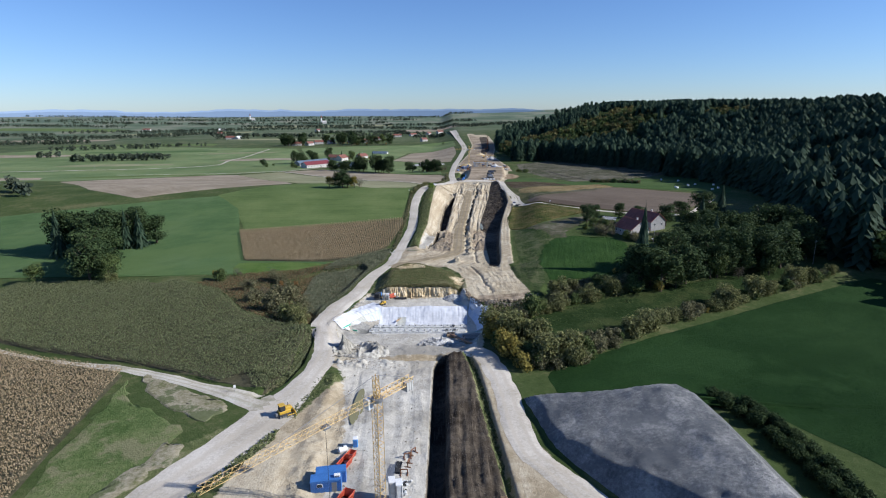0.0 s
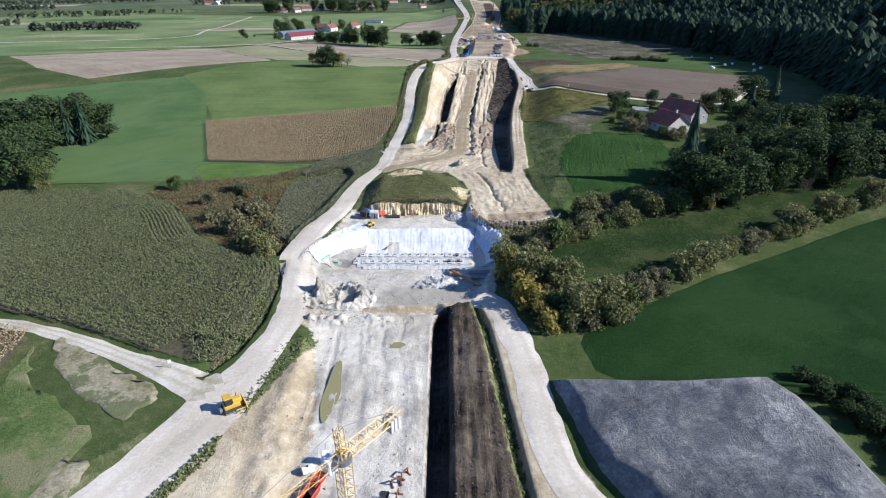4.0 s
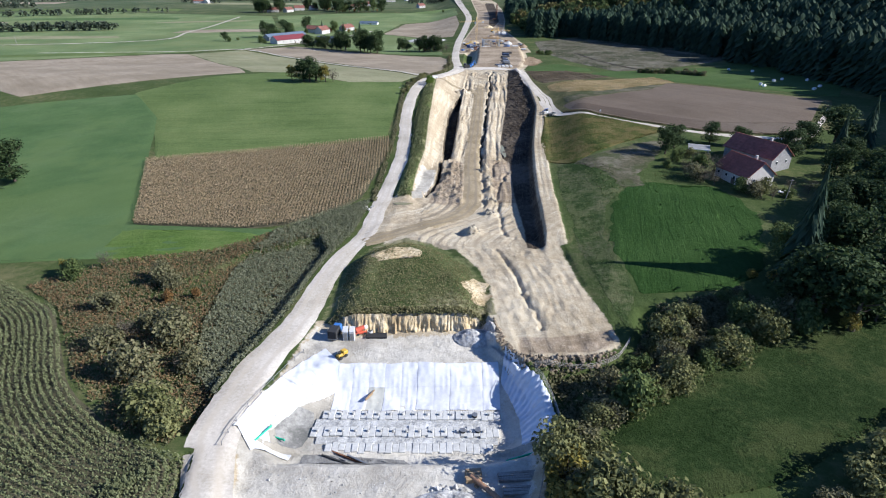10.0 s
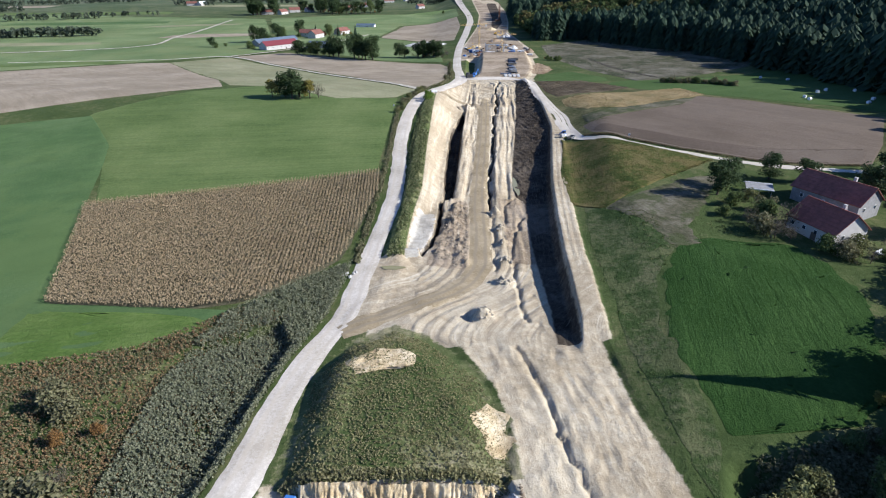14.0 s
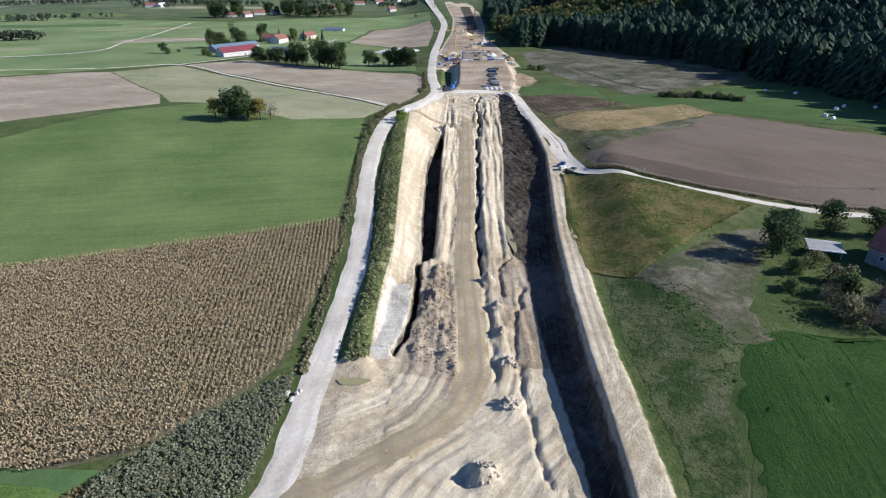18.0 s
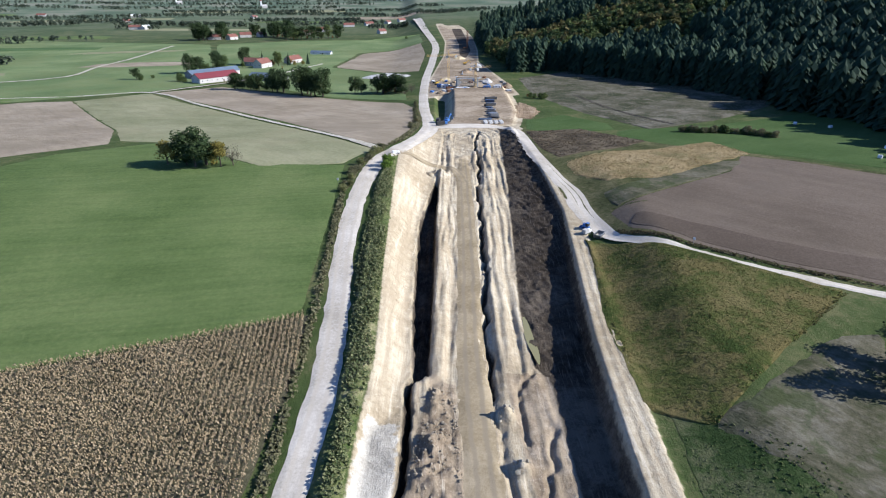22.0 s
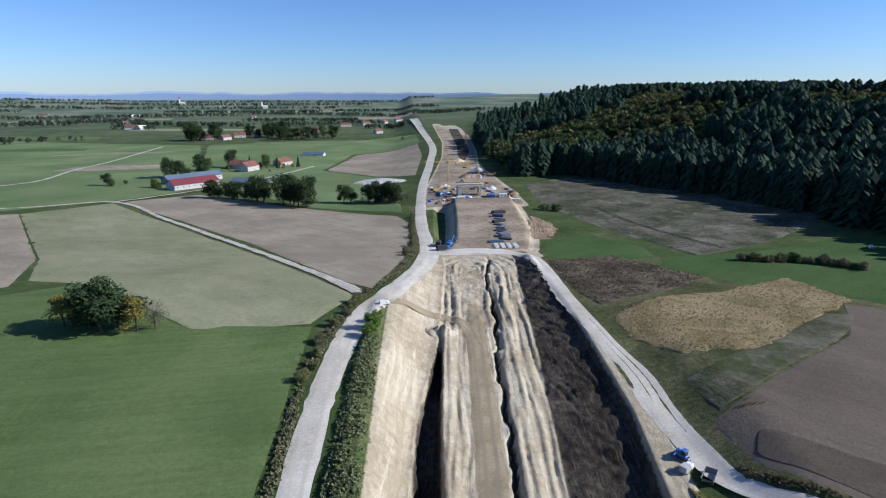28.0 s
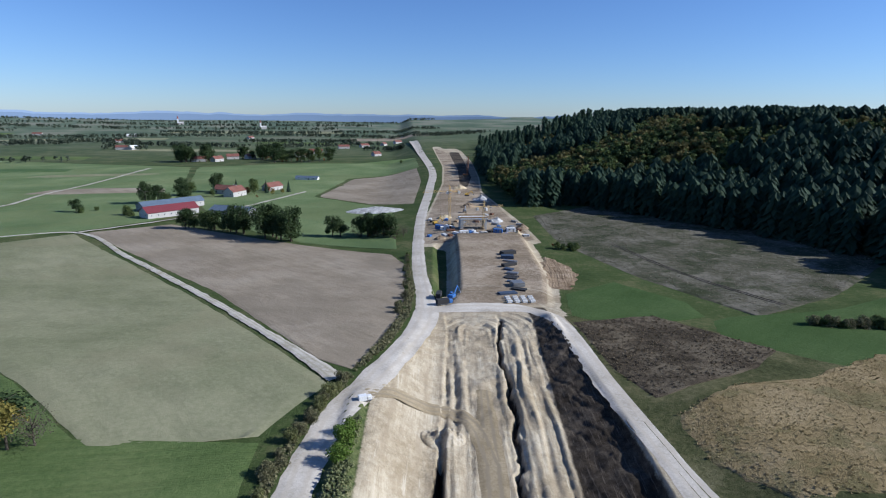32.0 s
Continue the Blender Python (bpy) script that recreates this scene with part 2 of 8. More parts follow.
M_LEAF_D = leafy("leaf_dark", (0.022, 0.042, 0.017), (0.068, 0.098, 0.038))
M_LEAF_Y = leafy("leaf_yellow", (0.13, 0.12, 0.03), (0.30, 0.245, 0.065))
M_LEAF_O = leafy("leaf_rust", (0.13, 0.075, 0.03), (0.28, 0.16, 0.06))
M_LEAF_G = leafy("leaf_greybrown", (0.07, 0.065, 0.045), (0.17, 0.15, 0.11))
M_LEAF_L = leafy("leaf_bright", (0.07, 0.12, 0.02), (0.17, 0.25, 0.05))
M_FIR = leafy("fir_needles", (0.020, 0.044, 0.028), (0.064, 0.098, 0.058))
M_CORN_G = leafy("corn_green", (0.115, 0.132, 0.063), (0.185, 0.20, 0.1), 0.0)
M_CORN_B = leafy("corn_dry", (0.275, 0.21, 0.12), (0.395, 0.31, 0.195), 0.0)
M_SCRUB = leafy("scrub_leaf", (0.085, 0.09, 0.044), (0.215, 0.20, 0.11), 0.0)

tracked(M_ROAD, (0.46, 0.405, 0.325), 0.6)
tracked(M_TRACK, (0.17, 0.17, 0.08), 0.3)

# ---- mesh helpers ----


def mesh_np(name, verts, faces, mats=(), attrs=None, smooth=True):
    """A mesh from numpy arrays; faces all of one size."""
    verts, faces = np.asarray(verts, np.float32), np.asarray(faces, np.int32)
    me = bpy.data.meshes.new(name)
    k = faces.shape[1]
    me.vertices.add(len(verts))
    me.vertices.foreach_set("co", verts.ravel())
    me.loops.add(faces.size)
    me.loops.foreach_set("vertex_index", faces.ravel())
    me.polygons.add(len(faces))
    me.polygons.foreach_set("loop_start", np.arange(len(faces), dtype=np.int32) * k)
    me.polygons.foreach_set("use_smooth", np.full(len(faces), smooth))
    for m in mats:
        me.materials.append(m)
    for key, val in (attrs or {}).items():
        me.attributes.new(key, "FLOAT", "POINT").data.foreach_set("value", np.asarray(val, np.float32).ravel())
    me.update(calc_edges=True)
    return me


def structure(name, me, label, category):
    return tagged(new(name, me), label, category, kind="structure")


def stuff(name, me, label, category):
    return tagged(new(name, me), label, category, kind="stuff")


def sm(x, a, b):
    u = np.clip((x - a) / (b - a), 0, 1)
    return u * u * (3 - 2 * u)


def vnoise(x, y, size, seed=0):
    """Smooth value noise from -1 to 1 with cells of the given size."""
    x, y = np.asarray(x, float) / size + seed * 17.3, np.asarray(y, float) / size + seed * 9.1
    i, j = np.floor(x), np.floor(y)
    u, v = x - i, y - j
    u, v = u * u * (3 - 2 * u), v * v * (3 - 2 * v)

    def lat(a, b):
        s = np.sin(a * 127.1 + b * 311.7 + seed * 74.7) * 43758.5453
        return 2 * (s - np.floor(s)) - 1

    return (lat(i, j) * (1 - u) + lat(i + 1, j) * u) * (1 - v) + (lat(i, j + 1) * (1 - u) + lat(i + 1, j + 1) * u) * v


def rough_noise(x, y, size, seed=0, octaves=4):
    return sum(vnoise(x, y, size / 2**k, seed + k) / 2**k for k in range(octaves))


def close_to(pts, x, y, reach):
    """Marks the places within reach of the points' bounding box."""
    p = np.array(pts, float)[:, :2]
    (x0, y0), (x1, y1) = p.min(0) - reach, p.max(0) + reach
    return (x > x0) & (x < x1) & (y > y0) & (y < y1)


def inside(poly, x, y, reach=60.0):
    """Signed distance to a polygon, positive inside; beyond reach it is only known to be far."""
    x, y = np.broadcast_arrays(np.asarray(x, float), np.asarray(y, float))
    if x.size > 5000:
        m = close_to(poly, x, y, reach)
        out = np.full(x.shape, -reach)
        out[m] = inside_exact(poly, x[m], y[m])
        return out
    return inside_exact(poly, x, y)


def inside_exact(poly, x, y):
    d, odd = np.full(x.shape, 1e9), np.zeros(x.shape, bool)
    for (ax, ay), (bx, by) in zip(poly, poly[1:] + poly[:1]):
        ex, ey = bx - ax, by - ay
        t = np.clip(((x - ax) * ex + (y - ay) * ey) / (ex * ex + ey * ey), 0, 1)
        d = np.minimum(d, np.hypot(x - ax - t * ex, y - ay - t * ey))
        hit = ((ay > y) != (by > y)) & (x < ex * (y - ay) / (ey if ey else 1e-9) + ax)
        odd ^= hit
    return np.where(odd, d, -d)


def near_line(pts, x, y):
    """Distance to a polyline; beyond 60 m it is only known to be far."""
    x, y = np.broadcast_arrays(np.asarray(x, float), np.asarray(y, float))
    if x.size > 5000:
        m = close_to(pts, x, y, 60.0)
        out = np.full(x.shape, 60.0)
        out[m] = line_distance(pts, x[m], y[m])
        return out
    return line_distance(pts, x, y)


def line_distance(pts, x, y):
    d = np.full(np.shape(x), 1e9)
    for (ax, ay), (bx, by) in zip(pts, pts[1:]):
        ex, ey = bx - ax, by - ay
        t = np.clip(((x - ax) * ex + (y - ay) * ey) / (ex * ex + ey * ey), 0, 1)
        d = np.minimum(d, np.hypot(x - ax - t * ex, y - ay - t * ey))
    return d


# ---- the lie of the land ----
LEFT_Y = [-480, 0, 132, 204, 276, 324, 372, 420, 456, 492, 540, 600, 720, 840, 1080, 1800, 4800]
LEFT_Z = [0, 0.6, 1.2, -1.2, -3, -1.2, 1.8, 7.2, 9.6, 9.6, 6, 0, -6, -8.4, -12, -12, 0]
RIGHT_Y = [-480, 0, 120, 204, 246, 324, 360, 408, 480, 540, 600, 720, 840, 1080, 1800, 4800]
RIGHT_Z = [0, 0.6, 0.6, -1.2, 3.6, 6, 8.4, 9.6, 7.2, 3.6, 1.2, -1.2, -2.4, 0, 6, 24]
WOOD = [(112, 1250), (96, 1000), (104, 842), (152, 848), (182, 798), (212, 747), (240, 690), (250, 570), (245, 470), (228, 385), (200, 330), (180, 270),
        (190, 200), (330, 120), (900, 60), (1500, 500), (1500, 1900), (500, 2300), (170, 1700)]


def soft_line(y, ys, zs):
    return sum(np.interp(y + d, ys, zs) for d in (-24, -12, 0, 12, 24)) / 5


def base(x, y):
    """Natural ground: rolling fields, the wooded hill, and low ridges towards the horizon."""
    x, y = np.asarray(x, float), np.asarray(y, float)
    w = sm(x, -36, 48)
    z = soft_line(y, LEFT_Y, LEFT_Z) * (1 - w) + soft_line(y, RIGHT_Y, RIGHT_Z) * w
    z = z + 58 * sm(inside(WOOD, x, y), -10, 260)
    far = np.hypot(x, y)
    return z + sm(far, 2200, 4800) * (46 + 16 * vnoise(x, y, 900, 3)) + sm(far, 900, 1600) * 4 * vnoise(x, y, 500, 5)


AX_Y, AX_X = [230, 268, 300, 330, 372, 469, 545, 575], [5, 6.5, 7.5, 8, 10.5, 18.5, 26, 29]
PIT = [(-38.5, 187), (-37, 197), (-32.5, 205), (-27, 210), (8, 209), (11, 211), (16, 200), (17, 189), (12, 183), (4, 181), (-32, 181)]
KNOLL = [(-31, 215), (-32, 235), (-31, 252), (-24, 264), (-15, 269), (-7, 263), (4, 249), (8, 236), (9, 215)]
SAND = [(7, 222), (7.5, 213), (11.7, 206.8), (18, 205.8), (28, 207.5), (34.3, 211.4), (33.7, 221), (31.5, 234), (30.7, 243), (30.2, 256), (29, 270), (8, 300), (-8, 304), (-17, 299), (-21, 286), (-27, 274), (-27, 268), (-12, 270), (0, 258), (6, 244), (8, 232)]
BANKFILL = [(19, 570), (53, 572), (62, 610), (70, 705), (32, 705), (28, 640), (24, 590)]
HEAP = [(19, 131), (40, 130), (60, 131), (66, 118), (70, 40), (44, 40), (36, 84), (23, 108)]
YARD = [(-32, 60), (-30, 120), (-27, 150), (-3, 154), (-3, 60)]

HEAPS = [(13.8, 337, 1.5, 2.0), (14.6, 324, 1.4, 1.8), (14.2, 313.5, 1.5, 1.8), (13.8, 302, 1.6, 2.0), (11.8, 289, 1.7, 1.9), (5.2, 272.5, 2.4, 2.8)]
GULLIES = [[(18.5, 217), (16.5, 230), (15, 245), (11.5, 258)], [(15.3, 269.8), (15.1, 286), (16, 303), (17.7, 318), (22, 333)], [(12.1, 340), (11.7, 318), (11, 305), (10.2, 297)],
           [(22, 350), (17.5, 345), (16.5, 330)]]
TRACK_LINE = [(24, 545), (18.5, 475), (13.5, 409), (10.3, 372), (8.5, 346), (7.75, 327), (7.1, 311), (6, 299), (2.6, 290), (-3.3, 283), (-11.7, 277), (-20, 271.3), (-29, 267)]


def cut_edges(y):
    """Across the cutting: weeds' edge, trench sides, track, gully, dark soil's edge and berm edge."""
    weeds = np.interp(y, [262, 304, 331, 351, 390, 487, 545], [-22, -15.6, -14.2, -11.8, -11.2, -8.4, 4])
    tl = np.interp(y, [307, 314, 322, 335, 347, 350, 371, 395, 433, 473, 545], [-10.9, -8.4, -6.8, -5.8, -5.4, -3.8, -3.7, -2.7, -0.6, 6.5, 14])
    tr = np.interp(y, [307, 314, 322, 335, 347, 350, 371, 395, 433, 473, 545], [-9.9, -7.2, -5.6, -4.7, -4.2, -0.7, 0.8, 2.5, 4.9, 7.8, 14.4])
    mid = np.interp(y, [305, 327, 346, 409, 475, 545], [7.2, 7.75, 8.5, 13.5, 18.5, 24])
    gully = np.interp(y, [340, 343, 368, 404, 454, 505, 533, 559], [12.1, 12.0, 13.9, 17.4, 22.4, 28.5, 29.2, 33.5])
    dark = np.interp(y, [255, 300, 311, 335, 348, 352, 375, 464, 555], [18, 20, 20.5, 23.0, 24.5, 22.2, 23.2, 35, 45])
    berm = np.interp(y, [255, 298, 322, 355, 403, 429, 470, 560], [26, 29.4, 31.8, 35.7, 43.6, 48, 50.3, 53])
    return weeds, tl, tr, mid, gully, dark, berm


def lane_of(x, y):
    """Distance from the wheel tracks, along which the earth is streaked."""
    turn = sm(y, 292, 250)
    d = near_line(TRACK_LINE, x, y) * (1 - turn) + (x - np.interp(y, [205, 240, 262, 300], [-8, -13, -18, -22])) * turn
    return np.where(y < 200, x, d)


def height(x, y):
    """The ground with all the earthworks."""
    x, y = np.asarray(x, float), np.asarray(y, float)
    b = base(x, y)
    z = b + 0.12 * rough_noise(x, y, 9, 1)
    # working yard, ditch and dark strip beside it
    z = z - 1.3 * sm(inside(YARD, x, y), -6, 2)
    z = z + (1.0 + 0.3 * rough_noise(x, y, 3, 8)) * sm(inside([(-0.5, 40), (-0.5, 158), (6, 160), (9.5, 118), (14, 60), (14, 40)], x, y), -0.2, 0.8)
    z = z + (0.12 * np.sin(x * 3.4 + 1.5 * vnoise(x, y, 9, 101)) + 0.35 * vnoise(x, y * 0.1, 0.9, 103)) * sm(inside([(0, 40), (0, 158), (5, 160), (8.5, 118), (13, 60), (13, 40)], x, y), 0, 1)
    z = z - 3.4 * sm(inside([(-4.4, 40), (-3.9, 152), (-2.2, 158), (0.2, 158), (0.0, 40)], x, y), 0.0, 0.7)
    z = z - 1.6 * sm(np.abs(x - np.interp(y, [60, 118, 139, 151, 160], [14.8, 10.4, 9.0, 8.0, 6.0])), 1.3, 0.4) * sm(y, 162, 156) * sm(y, 60, 70)
    yd = sm(inside(YARD, x, y), 0, 2)
    z = z + yd * (0.28 * (0.5 - np.abs(vnoise(x + 0.05 * (y - 60) + 0.7 * vnoise(x, y, 9, 211), y * 0.05, 1.3, 212))) + 0.14 * rough_noise(x, y, 2.6, 213, 3))
    z = z + 0.9 * sm(inside([(-31, 78), (-26, 78), (-26.5, 116), (-28, 136), (-30, 146), (-33, 146), (-34, 120)], x, y), -1, 3) * (1 + 0.4 * rough_noise(x, y, 3, 214))
    z = z - 1.4 * sm(near_line([(-25, 158), (-13, 156.6), (-3, 157.6)], x, y), 1.9, 0.9)
    # grey stockpile
    d = inside(HEAP, x, y)
    ridge = np.clip((x - np.interp(y, [60, 110, 130], [30, 21, 19])) / 29, 0, 1)
    fold = np.abs(rough_noise(x + 0.5 * y, 0.7 * y, 5.5, 11, 5))
    top = 1.2 + 8.4 * ridge + (0.3 - 0.45 * np.minimum(fold, 0.7) + 0.5 * vnoise(x * 0.3 + 0.5 * vnoise(x, y, 9, 19), y + 0.3 * x, 5.0, 18)) * (0.3 + 0.7 * sm(x, 58, 44)) + 0.22 * rough_noise(x, y, 3.2, 12, 4)
    z = z + np.minimum(top, np.maximum(d, 0) * 0.9) * (d > 0)
    # terrace round the pit, the pit, the spoil heaps
    t = inside([(-34, 158.6), (-37, 176), (-38, 190), (-36, 204), (-32, 222), (10, 222), (12, 205), (17, 190), (10, 176), (6, 163), (-3, 159.6)], x, y)
    tf = sm(t, np.where(y < 165, -0.6, -3), np.where(y < 165, 0.8, 2))
    z = z * (1 - tf) + (-1.9 - 0.5 * sm(y, 160, 175) + 0.12 * rough_noise(x, y, 4, 2) + 0.12 * (0.5 - np.abs(vnoise(x * 0.3, y, 1.8, 216)))) * tf
    z = z - 3.9 * sm(inside(PIT, x, y), 0.2, np.where(y < 188, 5.0, 8.5))
    z = z - 3.0 * np.exp(-(((x + 27.2) / 2.4) ** 2 + ((y - 162.5) / 3.2) ** 2))
    band = sm(2.4 - near_line([(-31, 152.5), (-19, 152), (-9, 152.6)], x + 0.8 * vnoise(x, y, 3, 215), y), 0, 1.5)
    z = z + band * (0.4 + 1.1 * np.maximum(0, rough_noise(x, y, 2.0, 4)))
    z = z - 2.2 * sm(inside([(-48, 186), (-46.8, 205), (-42, 224), (-39.5, 245), (-37, 262), (-42, 272), (-60, 262), (-80, 232), (-80, 205), (-62, 190)], x, y), -0.3, 1.8) * sm(x, -82, -54)
    z = z - 1.3 * sm(near_line([(-46.5, 181), (-44.6, 168), (-43.4, 152), (-45.2, 140), (-49, 133)], x, y), 1.7, 0.6)
    z = z - 2.0 * sm(near_line([(19, 178), (19.5, 190), (20, 202), (30, 203.5), (39, 208), (44, 222)], x, y), 4.5, 1.0)
    # grassy knoll with a steep sandy face
    k = sm(inside(KNOLL, x, y), 0, 9) * sm(y, 221.4, 222.2)
    z = z * (1 - k) + (2.0 + 0.45 * rough_noise(x, y, 11, 7)) * k
    # sandy tongue
    s = inside(SAND, x, y)
    z = np.where((s > -16) & (x > 26) & (y > 207) & (y < 290), np.minimum(z, 0.7 + 0.2 * np.maximum(-s, 0) + 0.1 * np.maximum(y - 262, 0)), z)
    tongue = np.interp(y, [205, 232, 262, 300], [0.6, 0.7, 0.0, -2.4]) + 0.16 * rough_noise(x, y, 3, 9) + 0.12 * vnoise(lane_of(x, y), y * 0.04, 1.1, 14) + 0.3 * (0.5 - np.abs(vnoise(x + 0.6 * vnoise(x, y, 4, 208), y * 0.3, 1.7, 209))) * sm(y, 216, 220)
    tongue = tongue + (b + 0.1 - tongue) * sm(x, -10, -24)
    sr = s + 0.55 * np.sin(2.6 * (x + 0.7 * y) + 1.5 * vnoise(x, y, 5, 17)) * sm(s, 0.8, -0.5) * (y < 226)
    z = np.where(s > -3, z * (1 - sm(sr, -1.5, 0.3)) + tongue * sm(sr, -1.5, 0.3), z)
    # the long cutting
    weeds, tl, tr, mid, gully, dark, berm = cut_edges(y)
    fl = np.interp(y, [250, 300, 350, 400, 450, 500, 545, 570], [-0.5, -2.7, -2.6, -1.7, -0.6, 0.6, 2.3, 2.8])
    zl = base(weeds - 2, y)
    zr = fl + np.interp(y, [254, 264, 285, 345, 470, 550], [0.8, 3.0, 4.4, 4.9, 5.0, 2.0])
    lane = lane_of(x, y) + 0.8 * vnoise(x, y, 18, 21) + 0.15 * vnoise(x, y, 7, 22)
    off = np.abs(x - mid)
    xj = x + 0.5 * vnoise(x, y, 3.4, 201) + 0.3 * vnoise(x, y, 1.2, 202)
    crease = 0.5 - np.abs(vnoise(lane + 0.12 * vnoise(x, y, 3, 203), y * 0.045, 1.15, 204))
    lumps = rough_noise(x, y, 1.9, 205, 2)
    rills = 0.5 - np.abs(vnoise(x * 0.22 + 0.5 * vnoise(x, y, 4, 206), y, 1.5, 207))
    coarse = 0.5 + 0.5 * vnoise(x, y, 30, 24)
    c = fl + (0.14 + 0.35 * sm(y, 478, 500)) * rough_noise(x, y, 5, 13) + sm(off, 3.2, 3.9) * (0.45 + 0.55 * sm(y, 330, 356)) * (0.1 * np.sin(lane * 2.3) + 0.25 * coarse * np.sin(lane * 1.1 + 1) + 0.3 * vnoise(lane, y * 0.05, 0.9, 25) + 0.6 * crease + 0.1 * lumps)
    c = c + 1.1 * sm(x, tr, tr + 0.5) * sm(x, tr + 4.4, tr + 2.4) * sm(y, 338, 352) * sm(y, 496, 478) + 0.9 * sm(np.abs(x - gully - 3.4), 3.2, 1.4) * sm(y, 345, 356) * sm(y, 540, 500)
    toe = tl - np.interp(y, [300, 306, 333, 340], [0.5, 5.2, 5.6, 0.8])
    shelf = 0.5 * sm(y, 302, 316)
    c = np.where(x < tl, fl + shelf + (zl - fl - shelf) * sm(-x, -toe, -weeds + 0.5) + (0.12 + 0.1 * (y > 338)) * rough_noise(x, y, 4, 15) + 0.25 * rills * (0.3 + 0.7 * (y > 338)) + 0.08 * lumps, c)
    foot = berm - np.interp(y, [300, 430], [2.0, 1.7])
    rise = np.interp(y, [262, 300, 350, 430], [0.1, 0.3, 0.9, 3.2])
    c = np.where(x > dark, fl + rise * np.clip((x - dark) / (foot - dark), 0, 1) + (0.15 + 0.12 * (y > 348)) * rough_noise(x, y, 4, 16) + (0.15 + 0.25 * (y > 348)) * (0.5 - np.abs(vnoise((x - dark) * 0.9 + 0.35 * y + vnoise(x, y, 7, 210), (0.35 * x - 0.9 * y) * 0.12, 1.3, 207)) + lumps * 0.4), c)
    c = np.where(x > foot, c + (zr + 0.4 - c) * np.clip((x - foot) / (berm - foot), 0, 1), c)
    c = c - 4.4 * sm(xj, tl - 0.1, tl + 0.6) * sm(xj, tr + 0.15, tr - 0.45) * sm(y, 305, 311) * sm(y, 476, 470)
    wig = x + 1.1 * vnoise(x, y, 6, 29) + 0.5 * vnoise(x, y, 2, 30)
    c = c - 1.9 * sm(np.abs(wig - gully), 0.9, 0.35) * sm(y, 338, 346) * sm(y, 562, 552)
    side = sm(y, 250, 266) * sm(y, 560, 530) * (x > berm - 1) * (1 - sm(x - berm, 6, 26))
    z = z + (zr + 0.4 - z) * side
    m = sm(y, 254, 268) * sm(y, 566, 548) * sm(x, weeds - 2.5, weeds + 0.2) * sm(berm - x, -0.5, 0.5)
    z = z * (1 - m) + c * m
    z = z + 0.8 * sm(np.abs(x - weeds + 3), 2.8, 1.4) * sm(y, 298, 308) * sm(y, 500, 486)
    z = z + 0.5 * sm(np.abs(x - berm - 2.6), 3.4, 2.6) * sm(y, 254, 268) * sm(y, 420, 400) - 0.12 * sm(np.abs(np.abs(x - berm - 2.6) - 0.9), 0.5, 0.2) * sm(y, 280, 300) * sm(y, 420, 400)
    for hx, hy, hr, hh in HEAPS:
        z = z + hh * np.exp(-(((x - hx) / hr) ** 2 + ((y - hy) / hr) ** 2)) * (1 + 0.4 * rough_noise(x, y, 1.6, 23))
    z = z - 1.5 * np.exp(-(((x - 2.4) / 1.6) ** 2 + ((y - 272) / 2.0) ** 2))
    z = z + 1.5 * sm(inside([(-7, 303), (3, 299), (4, 322), (4.4, 345), (0, 348), (-3.5, 330), (-6, 318)], x, y), -1, 2) * (np.maximum(0, rough_noise(x, y, 3.2, 27)) + 0.3 * np.abs(vnoise(x, y, 1.5, 28)))
    # narrow gullies worn by water
    for line in GULLIES:
        z = z - 0.6 * sm(near_line(line, x + 0.6 * vnoise(x, y, 4, 29) + 0.4 * vnoise(x, y, 1.5, 30), y), 0.85, 0.2)
    # embankment beyond the crossing and the hollow beside it
    e = inside(BANKFILL, x, y)
    z = z - 3.5 * sm(6 - near_line([(17, 590), (22, 690)], x, y), 0, 4)
    z = z + (3.4 - z) * sm(e, -5, 0.5)
    return z


def drape_strip(name, poly, mat, lift, step, label, category, kind="structure", across="y", fray=0.3, ncol=None):
    """A field laid on the land between the polygon's edges, row by row."""
    p = np.array(poly, float)
    a, c = (1, 0) if across == "y" else (0, 1)
    lo, hi = p[:, a].min(), p[:, a].max()
    rows = np.linspace(lo + 0.01, hi - 0.01, max(3, int((hi - lo) / step)))
    xs = []
    for r in rows:
        cut = []
        for q, s in zip(p, np.roll(p, -1, 0)):
            if (q[a] > r) != (s[a] > r):
                cut.append(q[c] + (s[c] - q[c]) * (r - q[a]) / (s[a] - q[a]))
        xs.append((min(cut), max(cut)))
    xs = np.array(xs)
    n = ncol or max(3, int((xs[:, 1] - xs[:, 0]).max() / step))
    t = np.linspace(0, 1, n)
    X = xs[:, :1] * (1 - t) + xs[:, 1:] * t
    Y = np.repeat(rows[:, None], n, 1)
    X, Y = (X, Y) if across == "y" else (Y, X)
    X = X + fray * vnoise(X, Y, 2.5, 31)
    Y = Y + fray * vnoise(X, Y, 2.5, 37)
    Z = height(X, Y) + lift
    Z[[0, -1]] -= lift - 0.05
    Z[1:-1, [0, -1]] -= lift - 0.05
    idx = np.arange(X.size).reshape(X.shape)
    f = np.stack([idx[:-1, :-1], idx[:-1, 1:], idx[1:, 1:], idx[1:, :-1]], -1).reshape(-1, 4)
    me = mesh_np(name, np.stack([X, Y, Z], -1).reshape(-1, 3), f, [mat])
    return tagged(new(name, me), label, category, kind=kind)


